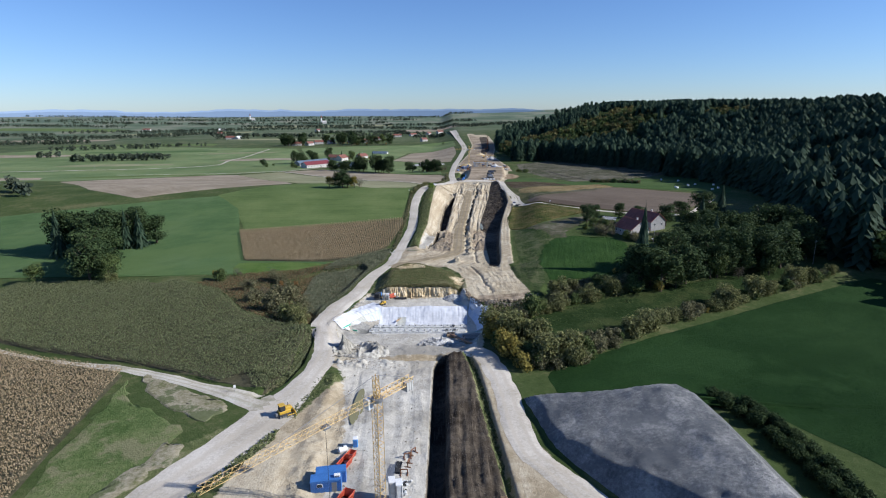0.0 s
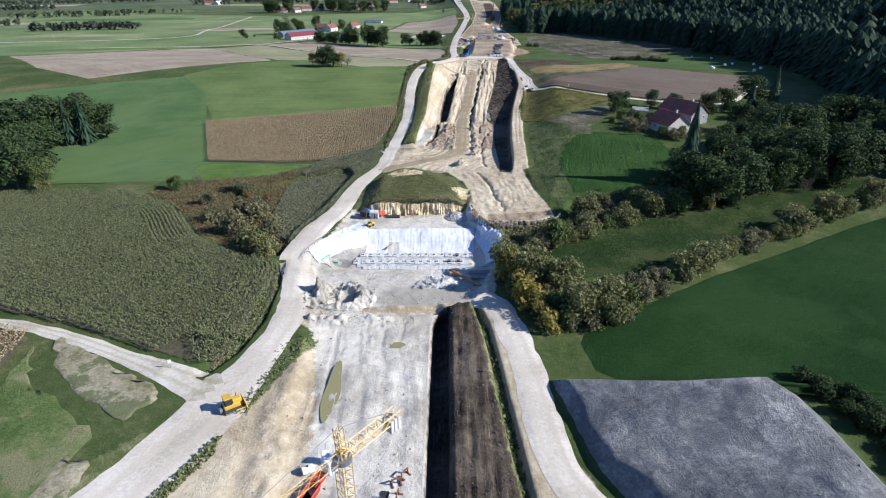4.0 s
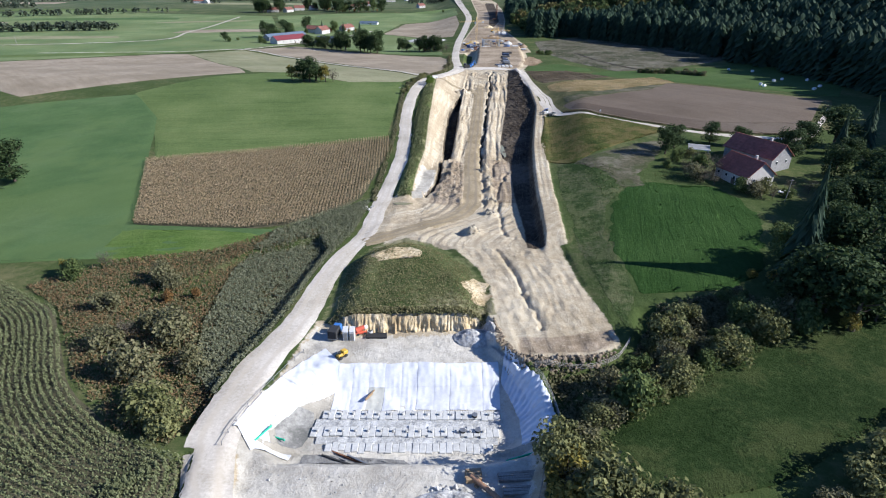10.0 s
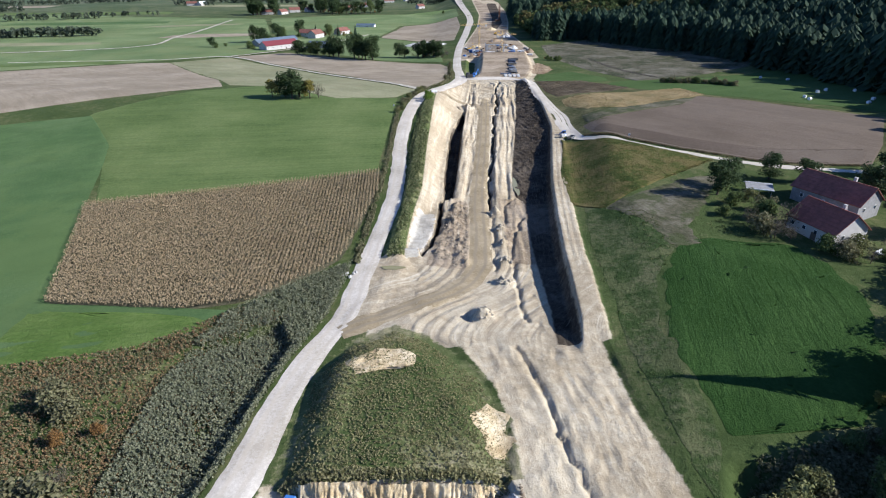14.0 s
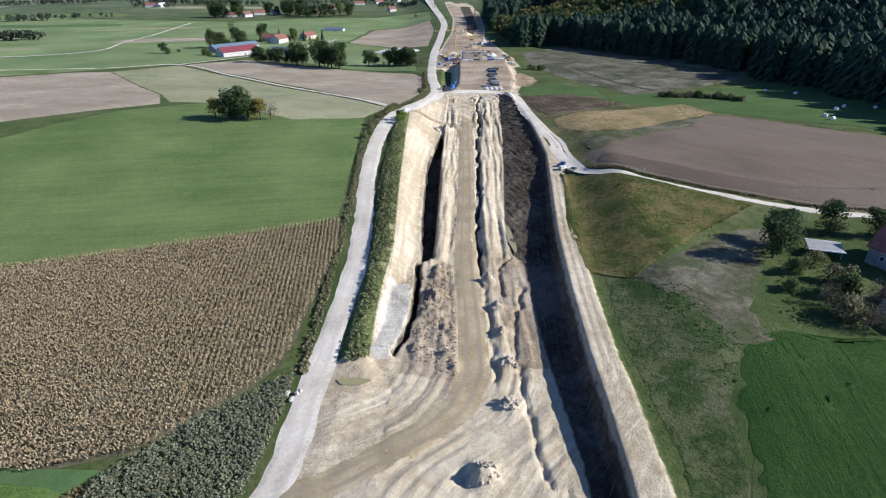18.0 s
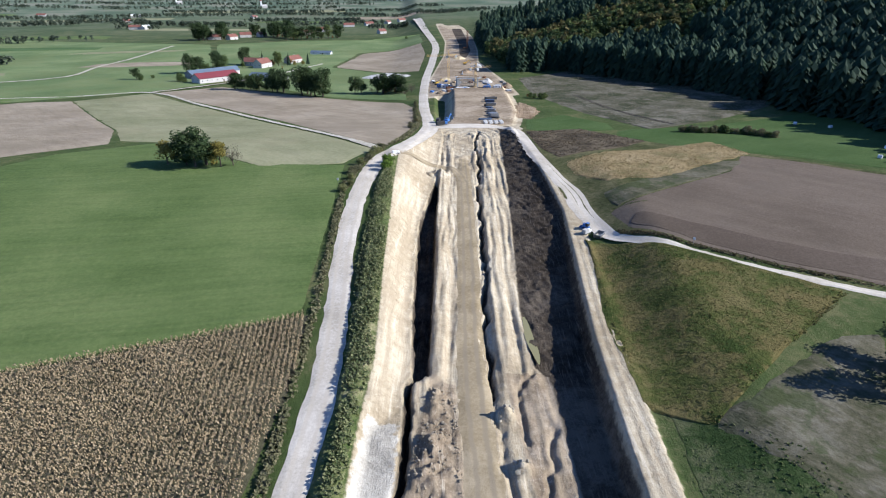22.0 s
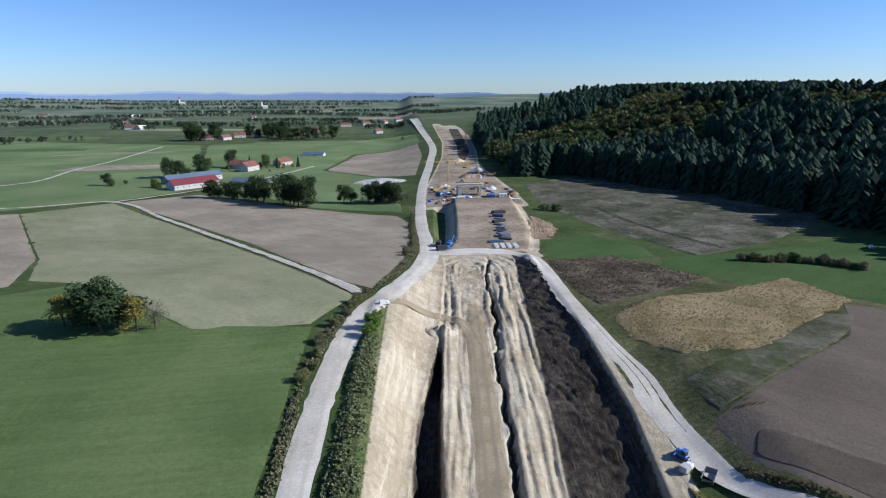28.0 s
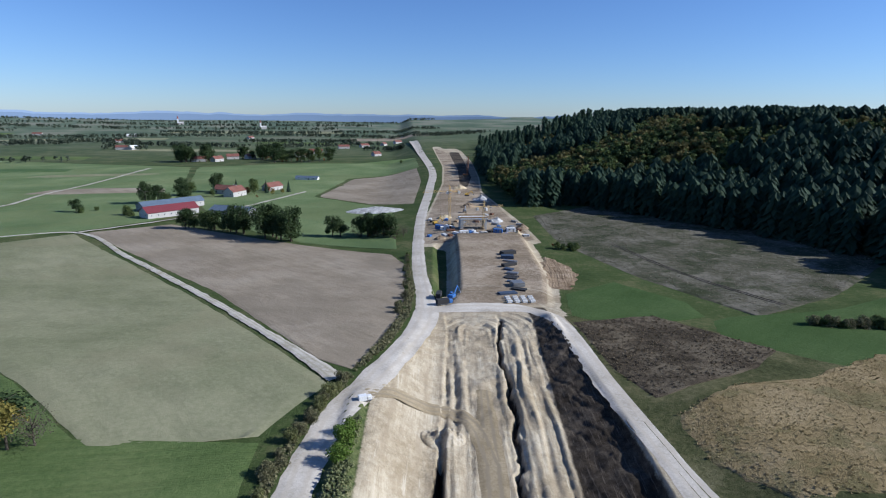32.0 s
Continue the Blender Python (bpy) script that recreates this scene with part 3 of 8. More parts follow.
def curve_points(pts, step):
    """A smooth line through the points (x, y, width)."""
    p = np.array(pts, float)
    p = np.vstack([2 * p[0] - p[1], p, 2 * p[-1] - p[-2]])
    out = []
    for i in range(1, len(p) - 2):
        n = max(2, int(np.hypot(*(p[i + 1] - p[i])[:2]) / step))
        for t in np.linspace(0, 1, n, endpoint=False):
            out.append(0.5 * (2 * p[i] + (p[i + 1] - p[i - 1]) * t + (2 * p[i - 1] - 5 * p[i] + 4 * p[i + 1] - p[i + 2]) * t**2
                              + (3 * p[i] - p[i - 1] - 3 * p[i + 1] + p[i + 2]) * t**3))
    return np.array(out + [p[-2]])


def road(name, pts, mat, label, lift=0.14, step=1.6, cols=9, fray=0.35):
    q = curve_points(pts, step)
    d = np.gradient(q[:, :2], axis=0)
    d /= np.linalg.norm(d, axis=1)[:, None]
    nrm = np.stack([d[:, 1], -d[:, 0]], -1)
    t = np.linspace(-0.5, 0.5, cols)
    X = q[:, :1] + nrm[:, :1] * t * q[:, 2:3]
    Y = q[:, 1:2] + nrm[:, 1:] * t * q[:, 2:3]
    edge = (np.abs(t) > 0.45) * np.sign(t)
    wob = fray * vnoise(q[:, 0], q[:, 1], 3, 41)[:, None] * edge
    X, Y = X + nrm[:, :1] * wob, Y + nrm[:, 1:] * wob
    Z = height(X, Y)
    Z = np.maximum(Z, Z.mean(1, keepdims=True) - 0.3) + lift - 0.16 * (np.abs(t) > 0.49) + 0.05 * np.cos(t * 25)
    idx = np.arange(X.size).reshape(X.shape)
    f = np.stack([idx[:-1, :-1], idx[:-1, 1:], idx[1:, 1:], idx[1:, :-1]], -1).reshape(-1, 4)
    across = np.repeat(t[None], len(q), 0)
    return structure(name, mesh_np(name, np.stack([X, Y, Z], -1).reshape(-1, 3), f, [mat], {"across": across}), label, "road")


# ---- ground sheet ----
def lines(lo, hi, step, out_lo, out_hi, grow=1.12):
    mid = list(np.arange(lo, hi + 1e-6, step))
    for sign, edge, end in ((-1, lo, out_lo), (1, hi, out_hi)):
        s, v, side = step, edge, []
        while (v - end) * sign < 0:
            s = min(s * grow, 120)
            v += sign * s
            side.append(v)
        mid = side[::-1] + mid if sign < 0 else mid + side
    return np.array(mid)


GX = lines(-46, 58, 0.46, -4700, 4700, 1.1)
GY = lines(64, 575, 0.5, -600, 4800, 1.06)
gx, gy = np.meshgrid(GX, GY)
gz = height(gx, gy)
g_weeds, g_tl, g_tr, g_mid, g_gully, g_dark, g_berm = cut_edges(gy)
cut_y = sm(gy, 252, 270) * sm(gy, 572, 560)
d_sand = np.maximum.reduce([
    inside(SAND, gx, gy), inside([(-25, 266), (-25, 292), (-23, 302), (-16, 307), (-8, 304), (-10, 270)], gx, gy), inside([(9.5, 60), (9.4, 118), (8, 150), (12, 152), (17, 120), (24, 100), (40, 70), (46, 60)], gx, gy), inside([(-50, 60), (-42, 108), (-36, 128), (-31, 138), (-27, 146), (-36, 152), (-38, 165), (-40, 186), (-33, 224), (10, 224), (14, 190), (10, 150), (-2, 150), (-2, 60)], gx, gy),
    np.where(cut_y > 0.3, np.minimum(gx - g_weeds, g_berm + 5.6 - gx), -9), inside(BANKFILL, gx, gy) + 7, inside([(8, 690), (82, 690), (84, 760), (82, 850), (78, 930), (92, 1060), (110, 1300), (116, 1550), (62, 1650), (56, 1200), (42, 1000), (16, 800)], gx, gy)])
d_grey = np.maximum.reduce([inside([(-38, 158), (-37, 180), (-41, 186), (-36, 206), (-33, 222), (-28, 218), (6, 219.5), (14, 196), (8, 160)], gx, gy), inside([(-12.4, 336), (-6.8, 336), (-7.4, 322), (-9, 313), (-11.6, 305), (-15, 305), (-14.4, 322)], gx, gy),
                            inside([(-23.5, 60), (-22, 112), (-24.5, 128), (-27, 140), (-31, 152), (-26, 156), (-4.4, 156), (-4.8, 60)], gx, gy) + 1.2])
# Real dark topsoil strip, plus shade painted into the yard ditch beside it.
d_dark_shade = np.maximum.reduce([inside([(-4.5, 40), (-4.0, 152), (-2.2, 158), (0, 158), (0, 40)], gx, gy), inside([(-1, 40), (-1, 158), (6, 160), (9.5, 118), (14, 60), (14, 40)], gx, gy),
                            # Dark soil widened to paint the berm's cast shadow; trench shade painted too.
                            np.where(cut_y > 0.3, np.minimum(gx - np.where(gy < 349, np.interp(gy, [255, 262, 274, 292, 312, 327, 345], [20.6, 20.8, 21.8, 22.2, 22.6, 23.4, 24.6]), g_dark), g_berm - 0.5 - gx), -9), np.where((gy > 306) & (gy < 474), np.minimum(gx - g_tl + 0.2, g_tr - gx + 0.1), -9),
                            # Shade painted on the far cut slope and along the gully.
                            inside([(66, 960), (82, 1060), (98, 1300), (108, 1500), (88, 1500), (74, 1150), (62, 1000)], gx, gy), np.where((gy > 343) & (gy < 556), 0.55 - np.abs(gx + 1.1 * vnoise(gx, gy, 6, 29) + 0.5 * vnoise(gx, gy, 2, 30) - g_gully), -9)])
d_veg = np.maximum(inside(KNOLL, gx, gy) - 1.5 * (gy < 223.0) - 9 * (gy < 222.4), np.where((gy > 304) & (gy < 496), 2.9 - np.abs(gx - g_weeds + 3), -9))
d_veg = np.maximum.reduce([d_veg, inside([(-62, 60), (-46, 112), (-50, 118), (-70, 100), (-84, 60)], gx, gy), inside([(-36.5, 142), (-31, 145.5), (-28.5, 144.5), (-31.5, 136), (-34, 129), (-36.5, 121), (-39, 121), (-37.8, 128), (-36.2, 134)], gx, gy),
                           0.9 - np.abs(gx - np.interp(gy, [60, 118, 139, 151, 160], [14.4, 10.0, 8.6, 7.6, 5.6])) + np.where(gy < 160, 0, -9)])
d_damp = np.maximum.reduce([inside(BANKFILL, gx, gy) + 2, inside([(10, 700), (80, 700), (80, 850), (76, 930), (90, 1060), (110, 1300), (64, 1600), (58, 1200), (44, 1000), (18, 800)], gx, gy), inside([(12, 208), (28, 208.8), (33, 212), (33, 217), (20, 214), (13, 214)], gx, gy), np.where((gy > 300) & (gy < 350), np.minimum(gx - 15.5, g_dark + 5 - gx), -9), inside([(-9, 300), (3, 297), (4.4, 322), (4.8, 347), (0, 350), (-3.8, 330), (-7, 316)], gx, gy)])
idx = np.arange(gx.size).reshape(gx.shape)
gf = np.stack([idx[:-1, :-1], idx[:-1, 1:], idx[1:, 1:], idx[1:, :-1]], -1).reshape(-1, 4)
# Grows with range; weights the haze painted into the ground colour.
far_haze = sm(np.hypot(gx, gy), 900, 3800)
clipd = lambda a: np.clip(a, -4, 4)  # noqa: E731

M_GROUND, nt, bs = nodes_of("open_ground")
p = position(nt)


def attr(name):
    a = nt.nodes.new("ShaderNodeAttribute")
    a.attribute_name = name
    return a.outputs["Fac"]


n_big, n_mid, n_fine = noise_node(nt, 0.035, 5, 0.6, p), noise_node(nt, 0.45, 5, 0.65, p), noise_node(nt, 2.2, 6, 0.7, p)
n_mix = math_node(nt, "ADD", math_node(nt, "MULTIPLY", n_big, 0.5), math_node(nt, "ADD", math_node(nt, "MULTIPLY", n_mid, 0.3), math_node(nt, "MULTIPLY", n_fine, 0.2)))


def zone(col, name, stops, width=1.6):
    f = math_node(nt, "ADD", attr(name), math_node(nt, "MULTIPLY", math_node(nt, "SUBTRACT", n_mid, 0.5), 2 * width))
    return mix(nt, remap(nt, f, -0.35, 0.35), col, ramp(nt, n_mix, stops))


col = ramp(nt, n_mix, [(0.36, (0.032, 0.052, 0.016)), (0.5, (0.058, 0.08, 0.027)), (0.63, (0.13, 0.125, 0.06))])
# Haze is put into the far ground as a lighter base colour.
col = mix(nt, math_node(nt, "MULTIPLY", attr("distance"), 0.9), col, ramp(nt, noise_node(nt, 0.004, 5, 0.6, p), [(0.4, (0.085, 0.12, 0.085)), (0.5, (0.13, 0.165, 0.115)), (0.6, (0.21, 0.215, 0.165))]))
lane = nt.nodes.new("ShaderNodeCombineXYZ")
nt.links.new(attr("lane"), lane.inputs[0])
nt.links.new(math_node(nt, "MULTIPLY", attr("chain"), 0.06), lane.inputs[1])
streaks = noise_node(nt, 0.55, 6, 0.72, lane.outputs[0])
fine_streaks = noise_node(nt, 2.4, 5, 0.7, lane.outputs[0])
crumble = noise_node(nt, 0.9, 8, 0.78, p)
col = zone(col, "sand", [(0.42, (0.295, 0.24, 0.157)), (0.5, (0.412, 0.348, 0.245)), (0.58, (0.50, 0.435, 0.318))], 1.0)
col = zone(col, "damp", [(0.42, (0.165, 0.125, 0.083)), (0.5, (0.265, 0.21, 0.147)), (0.58, (0.37, 0.305, 0.225))], 1.2)
on_sand = math_node(nt, "MULTIPLY", remap(nt, attr("sand"), 0.3, 1.5), attr("cutting"))
col = mix(nt, math_node(nt, "MULTIPLY", on_sand, math_node(nt, "MULTIPLY", remap(nt, streaks, 0.56, 0.36), 0.7)), col, (0.31, 0.25, 0.17))
col = mix(nt, math_node(nt, "MULTIPLY", on_sand, math_node(nt, "MULTIPLY", remap(nt, streaks, 0.56, 0.68), 0.7)), col, (0.56, 0.505, 0.40))
col = mix(nt, math_node(nt, "MULTIPLY", on_sand, math_node(nt, "MULTIPLY", remap(nt, fine_streaks, 0.45, 0.34), 0.45)), col, (0.23, 0.185, 0.125))
col = mix(nt, math_node(nt, "MULTIPLY", remap(nt, attr("sand"), 0.0, 1.0), math_node(nt, "MULTIPLY", remap(nt, crumble, 0.43, 0.34), 0.3)), col, (0.24, 0.195, 0.13))
col = mix(nt, math_node(nt, "MULTIPLY", remap(nt, attr("sand"), 0.0, 1.0), math_node(nt, "MULTIPLY", remap(nt, crumble, 0.56, 0.68), 0.4)), col, (0.55, 0.50, 0.395))
col = zone(col, "grey", [(0.43, (0.35, 0.325, 0.272)), (0.5, (0.455, 0.425, 0.362)), (0.57, (0.555, 0.525, 0.455))], 2.4)
col = mix(nt, math_node(nt, "MULTIPLY", remap(nt, attr("grey"), 0.0, 1.5), math_node(nt, "MULTIPLY", remap(nt, n_big, 0.5, 0.36), 0.6)), col, (0.27, 0.25, 0.21))
# Dark soil colour, which also paints shade in ditches and below the berm.
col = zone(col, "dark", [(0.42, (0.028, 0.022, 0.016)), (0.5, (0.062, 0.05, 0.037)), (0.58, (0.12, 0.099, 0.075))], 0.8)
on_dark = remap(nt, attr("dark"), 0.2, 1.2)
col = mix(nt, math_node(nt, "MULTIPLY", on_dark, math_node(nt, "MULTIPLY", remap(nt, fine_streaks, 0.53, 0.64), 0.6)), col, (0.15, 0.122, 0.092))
col = zone(col, "green", [(0.4, (0.05, 0.075, 0.024)), (0.5, (0.11, 0.125, 0.05)), (0.6, (0.27, 0.24, 0.145))], 2.4)
nt.links.new(col, bs.inputs["Base Color"])
bs.inputs["Roughness"].default_value = 0.95
bs.inputs["Specular IOR Level"].default_value = 0.05
bump(nt, bs, math_node(nt, "ADD", math_node(nt, "ADD", n_mid, n_fine), math_node(nt, "ADD", math_node(nt, "MULTIPLY", math_node(nt, "MULTIPLY", fine_streaks, 0.9), attr("cutting")), math_node(nt, "MULTIPLY", crumble, 0.8))), 0.85, 0.17)
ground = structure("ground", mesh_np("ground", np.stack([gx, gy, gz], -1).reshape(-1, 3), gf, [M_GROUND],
                                     {"sand": clipd(d_sand), "grey": clipd(d_grey), "dark": clipd(d_dark_shade), "green": clipd(d_veg), "damp": clipd(d_damp), "distance": far_haze, "lane": lane_of(gx, gy) + 0.5 * vnoise(gx, gy, 14, 87), "chain": gy, "cutting": 0.3 + 0.3 * sm(gy, 200, 235) + 0.4 * sm(gy, 250, 272) * sm(gy, 574, 560) - 0.3 * sm(gy, 155, 160) * sm(gy, 206, 200)}),
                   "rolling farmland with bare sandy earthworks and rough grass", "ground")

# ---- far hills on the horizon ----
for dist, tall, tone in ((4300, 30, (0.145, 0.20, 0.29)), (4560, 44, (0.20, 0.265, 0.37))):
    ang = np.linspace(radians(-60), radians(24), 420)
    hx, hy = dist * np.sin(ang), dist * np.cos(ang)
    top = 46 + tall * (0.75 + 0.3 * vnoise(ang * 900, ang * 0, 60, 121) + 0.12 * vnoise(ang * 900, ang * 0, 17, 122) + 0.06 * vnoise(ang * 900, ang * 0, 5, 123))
    # Haze painted as a bluish tone, with an added glow; hills emit nothing.
    m_far, nt_far, b_far = nodes_of("far_hills_haze_glow")
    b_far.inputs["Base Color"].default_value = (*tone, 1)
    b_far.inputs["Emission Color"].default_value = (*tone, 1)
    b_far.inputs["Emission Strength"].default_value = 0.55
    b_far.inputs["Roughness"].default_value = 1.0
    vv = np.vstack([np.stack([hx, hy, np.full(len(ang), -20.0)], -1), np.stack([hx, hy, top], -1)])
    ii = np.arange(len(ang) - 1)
    structure("backdrop", mesh_np("backdrop", vv, np.stack([ii, ii + 1, ii + 1 + len(ang), ii + len(ang)], -1), [m_far]), "range of hills on the horizon with painted bluish haze", "hills")

# ---- roads ----
HAUL = [(-64, 70, 13), (-56, 90, 12.5), (-48, 108, 12), (-42, 125, 11), (-39, 138, 8), (-37, 152, 7), (-38.5, 169, 8), (-43.2, 186, 8.6), (-41.8, 205, 8.2), (-37, 224, 7), (-35, 245, 6.5), (-32, 260, 6),
        (-27.6, 274, 6), (-26, 292, 5.8), (-24, 314, 5.8), (-21.5, 341, 6), (-21.5, 369, 6), (-22.5, 401, 6), (-21, 440, 6.2), (-16.5, 474, 7.5), (-8, 500, 8.5), (0, 525, 8), (7, 556, 9),
        (8, 590, 7), (7, 635, 7), (8.5, 711, 7), (14, 817, 8), (27, 968, 9), (38, 1152, 10), (32, 1500, 14), (25, 2000, 24)]
road("road", HAUL, M_ROAD, "pale crushed-stone haul road with wheel tracks")
road("road", [(4, 566, 8), (20, 567, 8.5), (34, 567, 8), (48, 563, 7), (53, 540, 6.5), (53, 500, 7), (54, 465, 6.5), (55.5, 445, 8), (54.5, 428, 8), (55, 414, 7), (57, 402, 5), (70, 385, 3.6),
              (87, 371, 3.2), (110, 357, 3.2), (128, 352, 3.2), (150, 350, 3), (170, 372, 3), (190, 398, 3)], M_ROAD, "pale gravel road across the cutting and past the fields", fray=0.5)
road("road", [(7, 163, 7), (12, 157, 6.5), (15.5, 136, 6.5), (15.8, 126, 6.5), (16.5, 115, 6.5), (18, 107, 6.5), (21.5, 101, 6.5), (26, 94, 6), (34, 84, 6), (44, 70, 6)], M_ROAD, "dusty gravel access road beside the stockpile", fray=0.6)
M_MUD = tracked(soil("packed_earth", (0.225, 0.178, 0.108), (0.285, 0.23, 0.146), (0.345, 0.285, 0.19), 0.12, 1.2, relief=0.06), (0.24, 0.20, 0.14), 0.8)
road("dirt_road", [(21, 506, 4), (18.5, 475, 6), (13.5, 409, 6.2), (10.3, 372, 6.3), (8.5, 346, 6.6), (7.75, 327, 6.5), (7.1, 311, 6.8), (6, 299, 7), (2.6, 290, 7), (-3.3, 283, 6.8), (-11.7, 277, 6.5), (-20, 272, 6.2), (-28, 267.5, 7)], M_MUD, "compacted tan earth track along the cutting floor", lift=0.12, step=1.2)
road("dirt_road", [(-9, 491, 5), (-2, 494.5, 5), (6, 496, 5), (12.4, 495, 5), (16.8, 487, 5), (18.4, 474, 5.5)], M_MUD, "tan earth track curving down from the haul road", lift=0.16, step=1.0)
road("farm_track", [(-200, 190, 3), (-130, 158, 3), (-91, 148, 3.4), (-66, 137.5, 4.5), (-50, 130, 8), (-44, 127, 10)], M_TRACK, "pale gravel farm track between corn fields")
road("farm_track", [(-420, 720, 3), (-283, 738, 3), (-221, 758, 3.2), (-150, 676, 3.2), (-88, 600, 3.4), (-40, 532, 3.4), (-17, 499, 5)], M_TRACK, "narrow pale farm track between fields", lift=0.4)
road("farm_track", [(-700, 760, 4), (-384, 844, 4), (-375, 1000, 4), (-394, 1275, 5)], M_TRACK, "distant pale farm lane", lift=0.9)
road("farm_track", [(-221, 758, 3.2), (-190, 800, 3), (-150, 870, 3), (-110, 1000, 4)], M_TRACK, "lane to the farmstead", lift=0.8)
for dx in (-1.0, 1.0):
    road("wheel_rut", [(123 + dx, 686, 0.8), (128 + dx, 637, 0.8), (136 + dx, 599, 0.8), (146 + dx, 566, 0.7)], M_SOIL_D, "dark wheel rut across the fallow land", lift=0.42, cols=5, fray=0.1)

# ---- fields ----
M_VERGE = soil("olive_verge", (0.042, 0.05, 0.02), (0.08, 0.082, 0.036), (0.145, 0.132, 0.07), 0.06, 0.7, relief=0.4)
M_SLOPE = soil("mottled_turf", (0.022, 0.042, 0.012), (0.04, 0.062, 0.021), (0.10, 0.105, 0.053), 0.08, 0.6, relief=0.5, patch=(0.09, (0.12, 0.125, 0.06), 0.5))
drape_strip("verge", [(37, 217), (43, 232), (43, 262), (49, 282), (60, 298), (58, 318), (50, 323), (42, 330), (37.5, 300), (35, 256), (35.5, 236)], M_SLOPE, 0.08, 1, "mottled rough turf slope below the berm", "verge", fray=0.6)
drape_strip("verge", [(51, 440), (57, 556), (88, 558), (116, 520), (150, 482), (205, 420), (168, 362), (128, 352), (100, 368), (58, 402)], M_VERGE, 0.1, 2, "olive rough verge round the ploughed field", "verge")
drape_strip("field", [(-104, 279), (-128, 341), (-148, 398), (-178, 438), (-235, 415), (-420, 330), (-400, 240), (-240, 252), (-150, 250), (-100, 257), (-72, 263), (-54, 279)], M_GRASS_B, 0.2, 4, "smooth green meadow with mowing lines", "field")
drape_strip("field", [(-99, 252.5), (-106, 264), (-106, 277), (-90, 276), (-66, 275), (-58, 271.5), (-70, 262), (-80, 257.5)], M_GRASS_W, 0.26, 1.5, "bright green wedge of young grass below the maize", "field", fray=0.6)
drape_strip("field", [(-126, 344), (-83, 354), (-30, 370), (-29, 418), (-29, 470), (-60, 467), (-86, 492), (-116, 519), (-152, 495), (-180, 440), (-150, 398)], M_GRASS_C, 0.2, 3, "bright green sown field with drill rows", "field")
drape_strip("field", [(-30, 472), (-60, 468), (-86, 493), (-117, 520), (-139, 524), (-162, 568), (-262, 712), (-222, 755), (-150, 670), (-88, 594), (-40, 526), (-19, 497)], M_PALE, 0.2, 4, "pale green-grey stubble field", "field")
drape_strip("field", [(-263, 712), (-295, 706), (-420, 610), (-300, 470), (-240, 432), (-160, 500), (-141, 517), (-162, 566)], M_PLOUGH, 0.2, 4, "brown harvested field with turning marks", "field")
drape_strip("field", [(-216, 760), (-173, 792), (-61, 710), (-8, 676), (3, 636), (1, 585), (-4, 540), (-14, 506), (-24, 512), (-79, 599), (-140, 672)], M_PLOUGH, 0.2, 4, "smooth brown ploughed field beside a track", "field")
drape_strip("field", [(60, 421), (66, 424), (120, 457), (139, 483), (154, 472), (200, 420), (168, 375), (150, 355), (129, 356), (112, 361), (89.5, 375), (73, 389), (61, 405)], M_PLOUGH_R, 0.2, 2, "large brown ploughed field with a damp margin", "field")
drape_strip("field", [(62, 408), (74, 390.5), (90, 376.5), (112, 362.5), (130, 358), (149, 357), (161, 372), (146, 369), (130, 371), (112, 378), (95, 389), (80, 403), (67, 415)], M_PLOUGH_D, 0.3, 1.5, "darker damp strip of ploughed soil", "field")
DRY = [(62, 482), (85, 496), (104, 497), (141, 515), (145, 486), (116, 468), (90, 450), (69, 450), (61, 464)]
drape_strip("field", DRY, M_TAN, 0.35, 1.5, "patch of tall dry straw-coloured grass", "field", fray=1.2)
drape_strip("field", [(64, 423), (120, 457.5), (134, 472), (126, 474), (90, 452), (64, 438)], M_TILLED, 0.27, 1.5, "grey-green fallow strip beside the ploughed field", "field", fray=0.8)
drape_strip("field", [(57, 548), (89, 556), (113, 520), (96, 505), (62, 491), (57, 510)], M_FALLOW_D, 0.3, 2, "dark brown weedy fallow ground", "field")
drape_strip("field", [(48, 404), (58, 396), (96, 362), (47, 325), (38, 332), (40, 362), (45, 385)], M_WILD, 0.35, 2, "rough grass slope with yellowing tufts", "field")
drape_strip("field", [(46, 325), (61, 333), (83.6, 346), (92, 345), (79, 326.6), (72, 315), (66, 308), (66, 297), (58, 295), (55, 313)], M_TILLED, 0.13, 1, "bare greyish garden plot", "field", fray=0.9)
drape_strip("field", [(50, 280), (60, 297), (70, 300), (90, 296), (94, 277), (79, 240), (68, 233), (44, 231), (43, 252)], M_PADDOCK, 0.12, 1, "mown green paddock", "field", fray=1.5)
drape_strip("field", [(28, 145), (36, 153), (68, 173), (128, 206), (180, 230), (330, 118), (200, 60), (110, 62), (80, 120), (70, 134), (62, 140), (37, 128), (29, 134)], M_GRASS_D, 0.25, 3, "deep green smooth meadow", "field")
drape_strip("field", [(18, 182), (31, 192), (71, 215), (155, 245), (170, 238), (138, 221), (80, 193), (52, 177), (22, 170)], M_GRASS_E, 0.25, 3, "damp green meadow between hedges", "field")
drape_strip("field", [(92, 692), (99, 794), (180, 860), (230, 790), (255, 640), (180, 580), (128, 552), (108, 610)], M_FALLOW, 0.3, 4, "grey-brown fallow land with weeds", "field")
drape_strip("field", [(60, 556), (66, 586), (93, 604), (110, 572), (108, 553), (72, 541)], M_GRASS_R, 0.25, 3, "small green meadow", "field")
drape_strip("field", [(110, 552), (160, 558), (262, 606), (272, 560), (250, 480), (215, 430), (160, 478), (128, 500), (100, 530)], M_GRASS_R, 0.25, 4, "sunny green meadow below the wood", "field")
